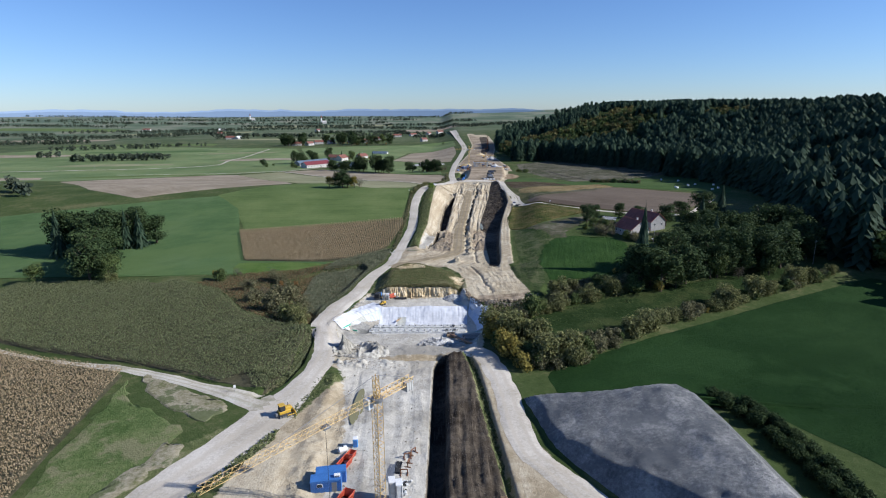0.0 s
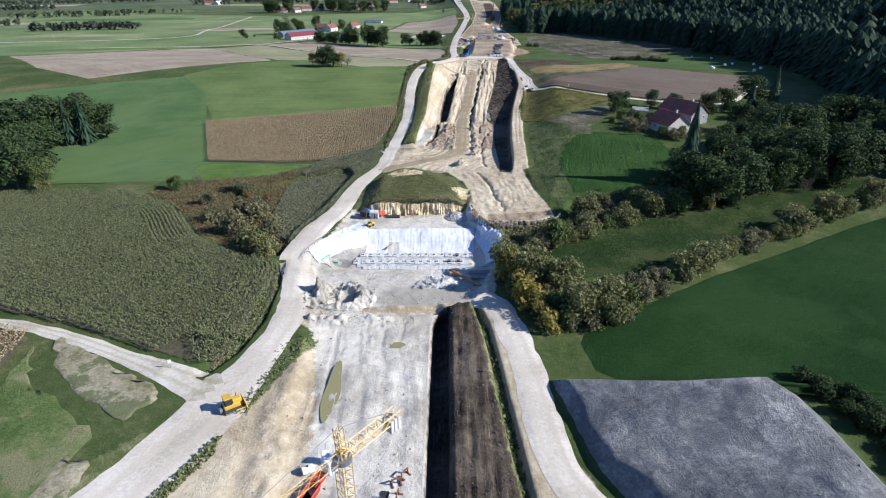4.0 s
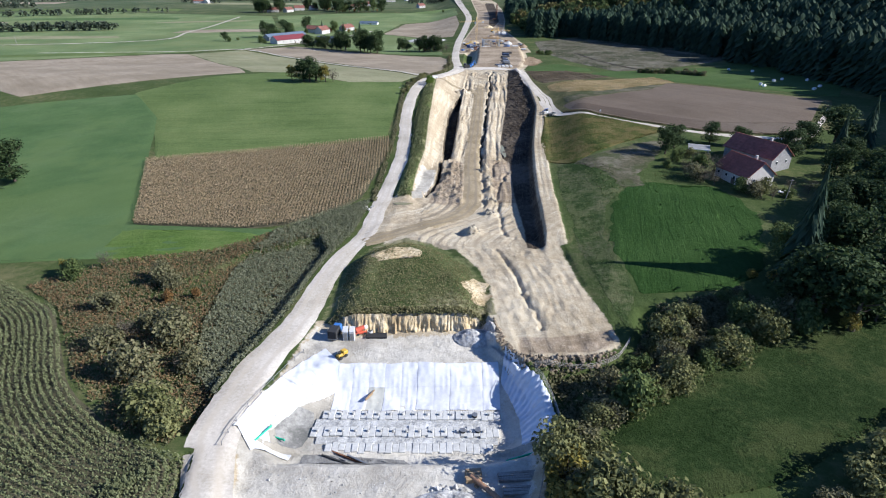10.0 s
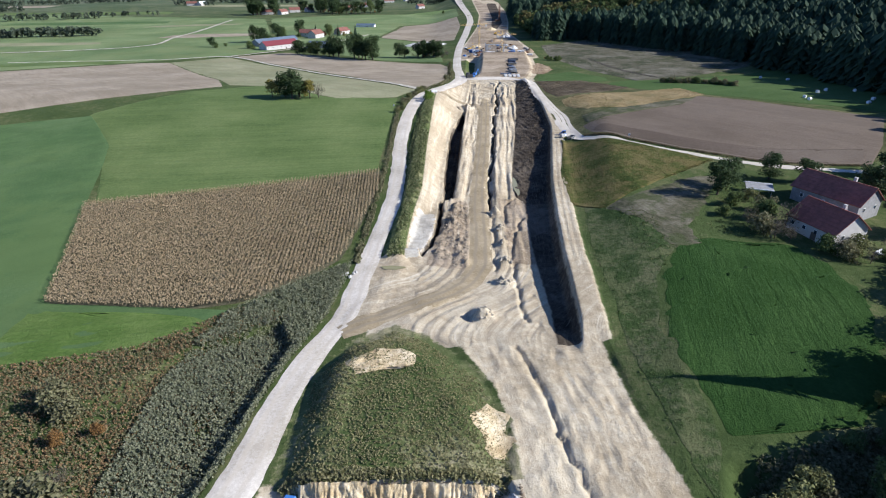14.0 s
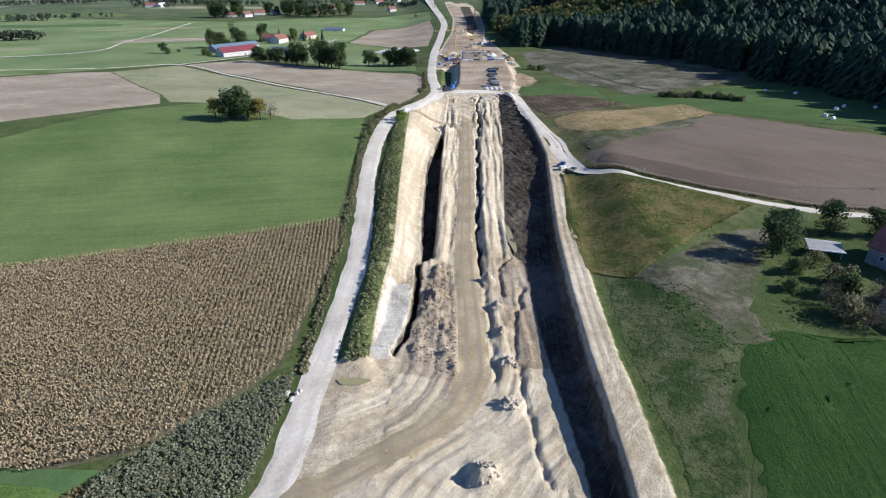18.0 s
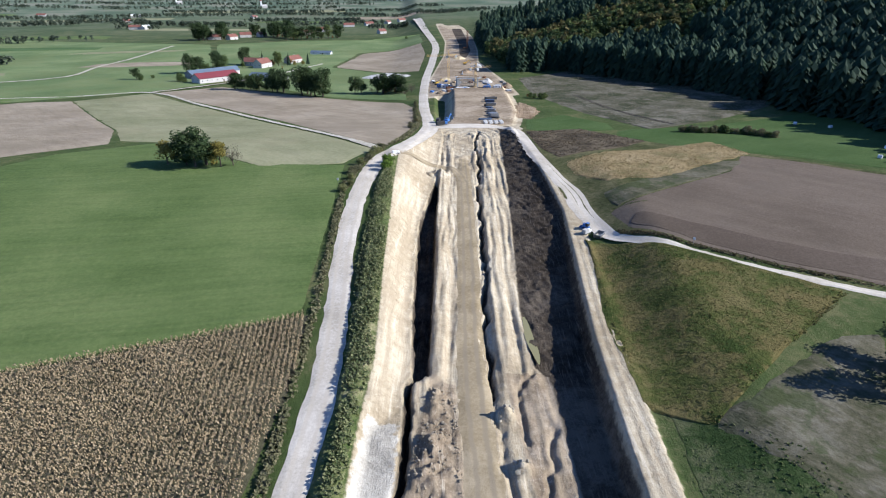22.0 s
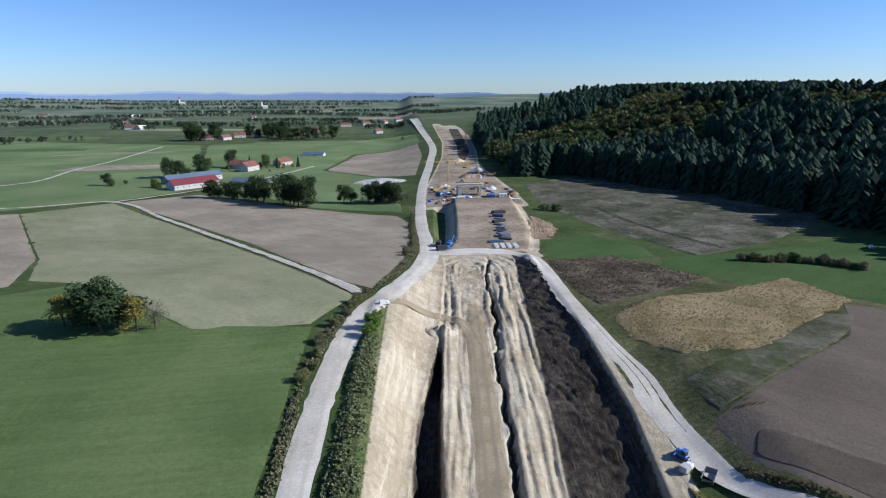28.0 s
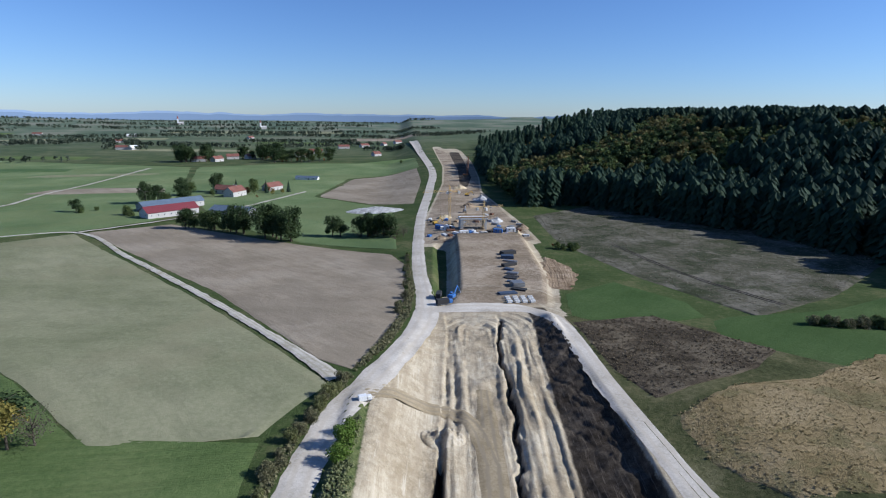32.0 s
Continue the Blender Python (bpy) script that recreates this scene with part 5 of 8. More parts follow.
for k, x, y, s in (("fir", -180, 985, 0.6), ("fir", -150, 990, 0.65), ("broadleaf", -160, 978, 1.2), ("yellow", -140, 975, 1.4), ("fir", -203, 982, 0.55), ("broadleaf", -222, 968, 1.2), ("dark", -230, 972, 1.2), ("rust", -168, 985, 1.3),
                   ("dark", -240, 905, 1.2), ("dark", -232, 912, 1.1), ("broadleaf", -226, 918, 1.2), ("dark", -214, 925, 1.1), ("yellow", -132, 985, 1.5), ("rust", -143, 990, 1.6), ("rust", -150, 998, 1.6), ("broadleaf", -165, 1000, 1.3), ("fir", -128, 1000, 0.6), ("broadleaf", -186, 1005, 1.3), ("dark", -205, 1000, 1.2), ("bush", -226, 838, 1.4), ("bush", -220, 832, 1.2), ("dark", -275, 855, 0.75), ("bush", -268, 850, 1.2), ("broadleaf", -5, 1347, 0.9), ("broadleaf", -262, 862, 0.6), ("rust", -150, 950, 1.0), ("broadleaf", -198, 960, 1.0)):
    plant(k, x, y, s, "trees at the farmstead")
for p in along([(-404, 1400), (-380, 1420), (-350, 1440)], 6, 9):
    plant("dark", *p, rng.uniform(1.4, 2.0), "village trees")
for p in along([(-310, 1490), (-260, 1490), (-210, 1400), (-180, 1415), (-140, 1440)], 7, 11):
    plant(rng.choice(["dark", "dark", "broadleaf", "rust"]), *p, rng.uniform(1.4, 2.0), "village trees")


# the wood on the hill
def scatter(poly, n, g):
    p = np.array(poly)
    out = np.empty((0, 2))
    while len(out) < n:
        c = g.uniform(p.min(0), p.max(0), (n * 2, 2))
        out = np.vstack([out, c[inside(poly, c[:, 0], c[:, 1]) > 0]])
    return out[:n]


def wood(name, spots, mat, label, g, conifer, tall=27.5, leaves=100):
    pieces = []
    protos = [fir_quads(1.0, 0.125, g, 9, 7) if conifer else crown_quads(1.0, 0.34, 0.15, 9, leaves, 0.92 / leaves**0.5, g) for _ in range(5)]
    z = height(spots[:, 0], spots[:, 1])
    for (x, y), zz in zip(spots, z):
        v, f = protos[int(g.integers(0, 5))]
        a, h = g.uniform(0, 6.283), tall * g.uniform(0.74, 1.16) * (1 if conifer else 0.72)
        ca, sa = np.cos(a) * h, np.sin(a) * h
        pieces.append((np.stack([v[:, 0] * ca - v[:, 1] * sa + x, v[:, 0] * sa + v[:, 1] * ca + y, v[:, 2] * h + zz - 0.5], -1), f))
    return stuff(name, mesh_np(name, *joined(pieces), [mat], smooth=False), label, "woodland")


gw = np.random.default_rng(11)
spots = scatter([(104, 842), (152, 848), (182, 798), (212, 747), (240, 690), (250, 570), (245, 470), (228, 385), (200, 330), (180, 270), (190, 200), (330, 120), (480, 300), (520, 900), (400, 1300), (112, 1250), (96, 1000)], 9400, gw)
zone_mix = vnoise(spots[:, 0], spots[:, 1], 120, 51) + 0.4 * vnoise(spots[:, 0], spots[:, 1], 30, 53) + 1.3 * np.exp(-(((spots[:, 0] - 200) / 75) ** 2 + ((spots[:, 1] - 930) / 150) ** 2)) - 0.5 * (spots[:, 1] < 640)
wood("conifer_wood", spots[zone_mix <= 0.22], M_FIR, "dark spruce wood covering the hillside", gw, True)
broad = spots[zone_mix > 0.22]
wood("mixed_wood", broad[::3], M_LEAF_D, "dark green deciduous trees within the hillside wood", gw, False, 24, 150)
wood("mixed_wood", broad[1::3], M_LEAF, "green deciduous trees within the hillside wood", gw, False, 24, 150)
wood("autumn_wood", broad[2::6], leafy("faded_autumn", (0.07, 0.07, 0.028), (0.17, 0.15, 0.058)), "rust-tinted deciduous trees within the hillside wood", gw, False)
far_spots = scatter([(112, 1250), (420, 1300), (520, 900), (480, 300), (900, 60), (1500, 500), (1500, 1900), (500, 2300), (170, 1700)], 2000, gw)
wood("conifer_wood", far_spots, M_FIR, "spruce wood running over the ridge", gw, True)
# tree belts across the plain
belts = []
BELTS_NEAR = ((-790, 1100, -750, 1120, 14, 8), (-650, 985, -505, 1020, 90, 12), (-860, 2050, -740, 2040, 40, 20), (-700, 1750, -600, 1745, 26, 12), (-1500, 2300, -600, 2450, 220, 40), (-600, 2600, 60, 2450, 200, 45),
                             (-2000, 1500, -1100, 1700, 160, 40), (-1900, 2900, -300, 3000, 330, 60), (-350, 1900, -60, 2050, 90, 30), (-900, 1300, -600, 1420, 70, 12), (-2600, 3500, 200, 3600, 460, 80), (-360, 466, -330, 440, 8, 4),
                             (-100, 1800, 0, 1750, 40, 10), (60, 2300, 300, 2600, 160, 60), (-3600, 2400, -1500, 3300, 300, 90))
BELTS_FAR = ((-1400, 1900, -900, 1950, 160, 22), (-760, 1900, -420, 1880, 120, 22), (-1250, 1560, -1000, 1600, 90, 14), (-480, 2150, -160, 2200, 120, 26),
                             (-1900, 2050, -1450, 2120, 140, 26), (-950, 2700, -350, 2720, 200, 35), (-300, 2750, 150, 2850, 140, 40), (-1100, 2050, -850, 2080, 80, 16), (-2300, 2700, -1500, 2650, 200, 35), (-1500, 3200, -200, 3300, 300, 50))
for x0, y0, x1, y1, n, w in BELTS_NEAR + BELTS_FAR:
    t = gw.uniform(0, 1, n)
    belts.append(np.stack([x0 + (x1 - x0) * t, y0 + (y1 - y0) * t], -1) + gw.normal(size=(n, 2)) * w * 0.4)
# Leaves of the far belts are lightened to paint distance haze.
wood("far_trees", np.vstack(belts), leafy("far_leaf_haze", (0.05, 0.07, 0.05), (0.12, 0.14, 0.09)), "distant tree belts and copses across the plain", gw, False, 18, 34)


# ---- crops and rough growth ----
def crop(name, poly, mat, gap, along_gap, ang, tall, label, g, leaves=3, edge=None, size=0.42, margin=0.0):
    """Maize in rows: for every plant a few arching leaves."""
    p = np.array(poly, float)
    c, s = math.cos(radians(ang)), math.sin(radians(ang))
    r = p @ np.array([[c, -s], [s, c]])
    u, v = np.meshgrid(np.arange(r[:, 0].min(), r[:, 0].max(), along_gap), np.arange(r[:, 1].min(), r[:, 1].max(), gap))
    u, v = u.ravel() + g.uniform(-0.15, 0.15, u.size), v.ravel() + g.normal(size=v.size) * 0.05
    x, y = c * u - s * v, s * u + c * v
    keep = inside(poly, x, y) > 0
    if edge:
        keep &= near_line(edge, x, y) > margin
    x, y = x[keep], y[keep]
    if edge:
        q = curve_points([(*e, 1) for e in edge], along_gap)[:, :2]
        d = np.gradient(q, axis=0)
        d /= np.linalg.norm(d, axis=1)[:, None]
        rows = [q + np.stack([d[:, 1], -d[:, 0]], -1) * (0.6 + k) + g.normal(size=q.shape) * 0.06 for k in np.arange(0, margin, gap)]
        r = np.vstack(rows)
        ok = inside(poly, r[:, 0], r[:, 1]) > 0
        x, y = np.append(x, r[ok, 0]), np.append(y, r[ok, 1])
    z = height(x, y)
    cs = np.repeat(np.stack([x, y, z], -1), leaves, 0)
    k = len(cs)
    lift = tall * g.uniform(0.45, 1.0, k)
    a = g.uniform(0, 6.283, k)
    out = np.stack([np.cos(a), np.sin(a), np.zeros(k)], -1)
    side = np.stack([-np.sin(a), np.cos(a), np.zeros(k)], -1)
    up = np.array([0, 0, 1.0])
    root = cs + up * (lift - 0.5 * tall * 0.4)[:, None]
    w = (size * 0.35 * g.uniform(0.7, 1.3, k))[:, None]
    reach = (size * g.uniform(0.7, 1.4, k))[:, None]
    mid, tip = root + out * reach * 0.6 + up * 0.32, root + out * reach * 1.25 - up * 0.06
    vv = np.stack([root, mid + side * w, tip, mid - side * w], 1).reshape(-1, 3)
    return stuff(name, mesh_np(name, vv, np.arange(4 * k).reshape(-1, 4), [mat], smooth=False), label, "crop")


gc = np.random.default_rng(3)
CORN_GREEN = [(-122, 243), (-97, 228), (-77, 200), (-60, 186), (-46, 181), (-43, 164), (-43, 144), (-48, 134.5), (-57, 138), (-74, 145.5), (-95, 153), (-130, 163), (-190, 190), (-190, 238)]
CORN_MID = [(-104, 280), (-128, 341), (-83, 353), (-28, 369), (-27.5, 350), (-33, 303), (-38, 296), (-53, 281), (-68, 277)]
CORN_WEST = [(-91, 146), (-84, 96), (-78, 55), (-170, 55), (-170, 172), (-127, 157)]
for nm, poly, lab in (("field", CORN_GREEN, "dark soil under tall green maize"), ("field", CORN_MID, "bare soil under ripe maize"), ("field", CORN_WEST, "bare soil under dry maize")):
    drape_strip(nm, poly, M_CORN_SOIL, 0.22, 3, lab, "field")
crop("maize_crop", CORN_GREEN, M_CORN_G, 1.15, 0.36, -24, 2.3, "tall green maize crop, ripening to straw at the edges", gc, 4, [(-50.5, 134.8), (-46, 137.5), (-43, 144), (-43, 164), (-46, 181), (-60, 186), (-77, 200), (-97, 228), (-122, 243)][::-1], 0.38, 11)
crop("maize_crop", CORN_MID, M_CORN_B, 1.1, 0.32, 94, 2.2, "ripe brown maize crop in straight rows", gc, 3, size=0.36)
crop("maize_crop", CORN_WEST, M_CORN_B, 1.1, 0.4, 100, 2.2, "dry brown maize crop", gc, 3, size=0.36)


def tufts(name, poly, n, mat, size, tall, label, g, category="rough grass", per=5):
    s = scatter(poly, n, g)
    dens = rough_noise(s[:, 0], s[:, 1], 9, 61) + g.normal(size=len(s)) * 0.5 + 0.5 * sm(inside(poly, s[:, 0], s[:, 1]), 0, 2.5)
    s = s[dens > -0.35]
    z = height(s[:, 0], s[:, 1])
    c = np.repeat(np.stack([s[:, 0], s[:, 1], z], -1), per, 0)
    k = len(c)
    c = c + np.stack([g.normal(size=k) * size * 0.6, g.normal(size=k) * size * 0.6, g.uniform(0.1, tall, k)], -1)
    nrm = np.stack([g.normal(size=k) * 0.7 + 0.5, g.normal(size=k) * 0.7, np.full(k, 1.3)], -1)
    return stuff(name, mesh_np(name, *leaf_quads(c, nrm, size, g, 0.4), [mat], smooth=False), label, category)


HOLLOW = [(-112, 240), (-96, 228), (-77, 202), (-62, 188), (-50, 184), (-48, 196), (-46, 218), (-42, 242), (-38, 262), (-40, 275), (-54, 278), (-72, 262), (-98, 255)]
REEDS = [(-47.5, 198), (-43.5, 215), (-40.6, 228), (-39, 245), (-36, 260), (-32, 274), (-30, 290), (-29.6, 300), (-40, 292), (-56, 276), (-62, 252), (-60, 225), (-55, 205)]
M_REED = leafy("reed_leaf", (0.095, 0.108, 0.062), (0.235, 0.24, 0.155), 0.0)
tufts("reed_bed", REEDS, 17000, M_REED, 0.19, 1.5, "grey-green reed and brush bed beside the haul road", gc, "reeds", 6)
tufts("dry_scrub", HOLLOW, 11000, leafy("rust_scrub", (0.10, 0.068, 0.034), (0.25, 0.17, 0.09), 0.0), 0.18, 0.9, "rust and straw coloured dry scrub in a hollow", gc, "scrub", 4)
tufts("scrub", HOLLOW, 14000, M_SCRUB, 0.17, 0.7, "olive and grey-green scrub in a hollow", gc, "scrub", 4)
M_KNOLL = leafy("knoll_grass", (0.11, 0.115, 0.048), (0.28, 0.255, 0.13), 0.0)
tufts("rough_grass", [(-29, 224), (-30, 250), (-23, 262), (-15, 266), (-8, 261), (3, 247), (7, 236), (7, 224)], 8000, M_KNOLL, 0.13, 0.22, "rough grass and weeds on the knoll", gc, per=4)
tufts("creek_growth", [(17, 205), (19, 192), (20, 184), (30, 194), (52, 211), (72, 222), (70, 232), (46, 226), (38, 212), (34, 206)], 5200, M_SCRUB, 0.26, 0.8, "tangled weeds along the creek", gc, per=5)
M_WEED = leafy("weed_leaf", (0.07, 0.095, 0.038), (0.24, 0.25, 0.12), 0.0)
M_TURF = leafy("turf_blade", (0.055, 0.09, 0.026), (0.15, 0.17, 0.07), 0.0)
tufts("verge_growth", [(36, 214), (42, 232), (42, 262), (46, 300), (50, 322), (41, 330), (36.5, 300), (33.5, 256), (34.5, 236)], 900, M_TURF, 0.12, 0.1, "green weedy slope below the berm", gc, per=4)
tufts("verge_growth", [(-20, 302), (-17.6, 328), (-17.4, 350), (-18, 390), (-16, 440), (-12.5, 470), (-9.5, 480), (-9.8, 440), (-11.4, 390), (-12, 351), (-14.4, 331), (-15.8, 303)], 5600, M_WEED, 0.26, 0.9, "leafy weeds on the berm beside the haul road", gc, per=4)
tufts("verge_growth", [(-27.6, 300), (-29.5, 300), (-27.5, 368), (-27.6, 440), (-21.5, 480), (-20.2, 480), (-25.6, 440), (-25.8, 368)], 2200, M_SCRUB, 0.32, 0.7, "dry weeds between the field and the haul road", gc, per=4)
tufts("dry_grass", DRY, 3600, leafy("straw", (0.21, 0.165, 0.08), (0.36, 0.285, 0.155), 0.0), 0.24, 0.5, "tall straw-coloured grass", gc, per=3)
tufts("wild_grass", [(48, 403), (58, 395), (96, 361), (47, 325), (39, 332), (41, 362), (45, 385)], 9000, leafy("olive_straw", (0.06, 0.07, 0.02), (0.15, 0.13, 0.05), 0.0), 0.17, 0.4, "yellow-green tussock grass", gc, per=3)
tufts("verge_growth", [(58.5, 407), (72, 389.5), (89, 375), (111, 361), (129, 356.2), (150, 355), (150, 353.6), (129, 354.6), (110.5, 359.4), (88, 373.4), (71, 387.8), (57.8, 404)], 1500, leafy("ditch_straw", (0.06, 0.055, 0.03), (0.16, 0.13, 0.075), 0.0), 0.2, 0.45, "dry weeds in the ditch beside the gravel road", gc, per=4)
tufts("dark_weeds", [(57, 546), (89, 555), (112, 520), (96, 506), (62, 492), (57, 510)], 2200, leafy("dark_straw", (0.07, 0.06, 0.04), (0.19, 0.15, 0.10), 0.0), 0.28, 0.6, "dark dry weeds", gc, per=3)
tufts("fallow_weeds", [(94, 692), (100, 790), (178, 855), (228, 788), (252, 640), (180, 582), (130, 556), (110, 610)], 9000, leafy("grey_straw", (0.11, 0.105, 0.07), (0.25, 0.225, 0.17), 0.0), 0.4, 0.3, "grey-brown weeds on fallow land", gc, per=2)
tufts("slope_growth", [(-41.5, 111), (-39, 116), (-38.5, 112), (-46, 95), (-53, 80), (-57, 74), (-58, 74), (-51, 89)], 800, M_WEED, 0.24, 0.5, "green weeds on the road slope", gc, per=4)
tufts("slope_growth", [(-36.5, 142), (-31, 145.5), (-28.5, 144.5), (-31.5, 136), (-34, 129), (-36.5, 121), (-39, 121), (-37.8, 128), (-36.2, 134)], 420, M_WEED, 0.15, 0.18, "green weeds on the road slope", gc, per=4)
tufts("slope_growth", [(10.5, 100), (8.6, 138), (7.4, 152), (8.4, 152), (9.8, 138), (12, 104)], 900, M_WEED, 0.25, 0.6, "green weeds beside the dark soil strip", gc, per=4)
tufts("overhang_grass", [(-30, 222.4), (-28, 221.4), (6, 221.4), (7, 223.4), (-29, 224)], 1400, M_KNOLL, 0.24, 0.5, "ragged turf edge above the sand face", gc, per=4)
tufts("ditch_growth", [(-48, 181), (-46.2, 168), (-45, 152), (-46.6, 140), (-50, 133), (-48.5, 133), (-44.4, 140), (-42.8, 152), (-43.8, 168), (-46, 181)], 1500, M_WEED, 0.24, 0.5, "grass in the roadside ditch", gc, per=4)
tufts("rough_grass", [(41, 330), (50, 322), (47, 300), (50, 282), (60, 298), (58, 318), (50, 324), (40, 342)], 300, M_TURF, 0.2, 0.15, "dark rough turf beside the berm", gc, per=4)
tufts("rough_grass", [(72, 308), (92, 343), (104, 350), (98, 322), (88, 300), (74, 301)], 500, M_TURF, 0.2, 0.15, "dark rough turf round the garden", gc, per=4)
tufts("rough_grass", [(18, 182), (31, 192), (71, 215), (120, 234), (130, 218), (80, 193), (52, 177), (22, 170)], 12000, M_TURF, 0.2, 0.14, "coarse tussocks in the damp meadow", gc, per=3)
tufts("verge_growth", [(-21.5, 480), (-15.5, 500), (-8, 526), (-2, 556), (1.5, 600), (0, 640), (2.4, 640), (4.2, 600), (1.4, 556), (-5, 526), (-13, 500), (-19.5, 480)], 2600, M_SCRUB, 0.34, 1.0, "brown weeds and brambles beside the haul road", gc, per=5)
for p in along([(-26.5, 440), (-24, 462), (-19, 484), (-14, 500)], 2.6, 0.7):
    plant(rng.choice(["bush_grey", "bush_olive"]), *p, rng.uniform(0.3, 0.5), "low verge shrubs")
for p in along([(-2, 560), (1, 600), (1, 632), (2, 668)], 4, 0.7):
    plant(rng.choice(["bush_grey", "bush"]), *p, rng.uniform(0.35, 0.6), "low verge shrubs")

# ---- building kit ----


def add_box(bm, size, at=(0, 0, 0), rz=0.0, rx=0.0, ry=0.0, bev=0.03):
    """A chamfered block whose base centre is at the given place."""
    m = pose(*at, rx, ry, rz) @ Matrix.Translation((0, 0, size[2] / 2)) @ Matrix.Diagonal((*size, 1))
    r = bmesh.ops.create_cube(bm, size=1.0, matrix=m)
    if bev:
        edges = list({e for v in r["verts"] for e in v.link_edges})
        bmesh.ops.bevel(bm, geom=edges, offset=bev, segments=1, affect="EDGES")
    return bm


def add_tube(bm, p0, p1, r, seg=6, r1=None):
    p0, p1 = Vector(p0), Vector(p1)
    d = p1 - p0
    m = Matrix.Translation((p0 + p1) / 2) @ d.to_track_quat("Z", "Y").to_matrix().to_4x4()
    bmesh.ops.create_cone(bm, cap_ends=True, segments=seg, radius1=r, radius2=r if r1 is None else r1, depth=d.length, matrix=m)
    return bm


def box(size, at=(0, 0, 0), rz=0.0, rx=0.0, ry=0.0, bev=0.03):
    return add_box(bmesh.new(), size, at, rz, rx, ry, bev)


def bar(p0, p1, r, seg=8, r1=None):
    return add_tube(bmesh.new(), p0, p1, r, seg, r1)


def lattice(p0, p1, w, n, r, tri=False):
    """A braced girder between two points."""
    bm = bmesh.new()
    p0, p1 = Vector(p0), Vector(p1)
    d = (p1 - p0).normalized()
    up = Vector((0, 0, 1)) if abs(d.z) < 0.9 else Vector((0, 1, 0))
    a = d.cross(up).normalized() * w / 2
    b = a.cross(d).normalized() * w / 2
    cor = [-a - b, a - b, b * 1.2] if tri else [-a - b, a - b, a + b, -a + b]
    for c in cor:
        add_tube(bm, p0 + c, p1 + c, r * 1.6, 4)
    for k in range(n):
        q0, q1 = p0.lerp(p1, k / n), p0.lerp(p1, (k + 1) / n)
        for i in range(len(cor)):
            c0, c1 = cor[i], cor[(i + 1) % len(cor)]
            add_tube(bm, q0 + c0, q1 + c1, r, 3)
            add_tube(bm, q0 + c0, q0 + c1, r, 3)
    return bm


def gable(length, width, wall, ridge, over=0.5):
    """Walls with gable ends, as one closed body; x along the ridge."""
    l, w = length / 2, width / 2
    v = [(-l, -w, -1), (l, -w, -1), (l, w, -1), (-l, w, -1), (-l, -w, wall), (l, -w, wall), (l, w, wall), (-l, w, wall), (-l, 0, ridge), (l, 0, ridge)]
    bm = bmesh.new()
    vs = [bm.verts.new(p) for p in v]
    for f in ((0, 1, 5, 4), (2, 3, 7, 6), (1, 2, 6, 9, 5), (3, 0, 4, 8, 7), (4, 5, 9, 8), (6, 7, 8, 9)):
        bm.faces.new([vs[i] for i in f])
    return bm


def roof_side(length, width, wall, ridge, side, over=0.6, thick=0.18):
    """One pitched roof slab with tile courses."""
    bm = bmesh.new()
    w = width / 2 + over
    slope = (ridge - wall) / (width / 2)
    n = max(6, int(w / 0.9))
    L = length / 2 + over
    prof = []
    for k in range(n + 1):
        yy = w * k / n
        prof += [(yy, ridge + 0.16 - slope * yy)] if k == 0 else [(yy, ridge + 0.22 - slope * yy), (yy, ridge + 0.15 - slope * yy)]
    prof += [(w, ridge - slope * w), (0, ridge)]
    rows = [[bm.verts.new((x, side * yy, zz)) for yy, zz in prof] for x in (-L, L)]
    for i in range(len(prof)):
        j = (i + 1) % len(prof)
        bm.faces.new((rows[0][i], rows[1][i], rows[1][j], rows[0][j]))
    for r in rows:
        bm.faces.new(r)
    bmesh.ops.recalc_face_normals(bm, faces=bm.faces)
    return bm


M_YELLOW = plain("machine_yellow", (0.55, 0.34, 0.04), 0.45)
M_CRANE = plain("crane_ochre", (0.60, 0.40, 0.15), 0.6)
M_BLUE = plain("container_blue", (0.05, 0.16, 0.42), 0.5, wear=0.18)
M_RED = plain("faded_red", (0.55, 0.11, 0.06), 0.5)
M_WHITE = plain("weathered_white", (0.74, 0.74, 0.72), 0.55, wear=0.1)
M_BLACK = plain("black_rubber", (0.025, 0.025, 0.025), 0.8)
M_STEEL = plain("dull_steel", (0.26, 0.27, 0.28), 0.5, 0.6)
M_RUST = plain("rusty_steel", (0.20, 0.09, 0.045), 0.8, 0.2, 0.3)
M_CONC = plain("concrete", (0.42, 0.415, 0.39), 0.85, wear=0.2, scale=1.2)
M_CONC_L = plain("pale_concrete", (0.58, 0.58, 0.56), 0.85, wear=0.18, scale=1.2)
M_WOOD = plain("sawn_timber", (0.36, 0.25, 0.14), 0.8, wear=0.25)
M_WOODG = plain("grey_timber", (0.30, 0.28, 0.25), 0.85, wear=0.25)
M_TARP = plain("white_tarpaulin", (0.64, 0.65, 0.67), 0.5, wear=0.12, scale=0.8)
# Bluish copy of the white sheet; skylit shade is put into its colour.
M_TARP_SHADE = plain("shade_blue_tarpaulin", (0.58, 0.62, 0.68), 0.45, wear=0.12, scale=0.8)
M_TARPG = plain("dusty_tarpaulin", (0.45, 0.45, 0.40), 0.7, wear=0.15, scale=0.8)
M_GREEN = plain("green_net", (0.02, 0.42, 0.25), 0.6)
M_ROOF = plain("red_clay_roof", (0.25, 0.075, 0.052), 0.8, wear=0.28, scale=0.9)
M_ROOF_B = plain("weathered_brown_roof", (0.24, 0.082, 0.06), 0.8, wear=0.3, scale=0.9)
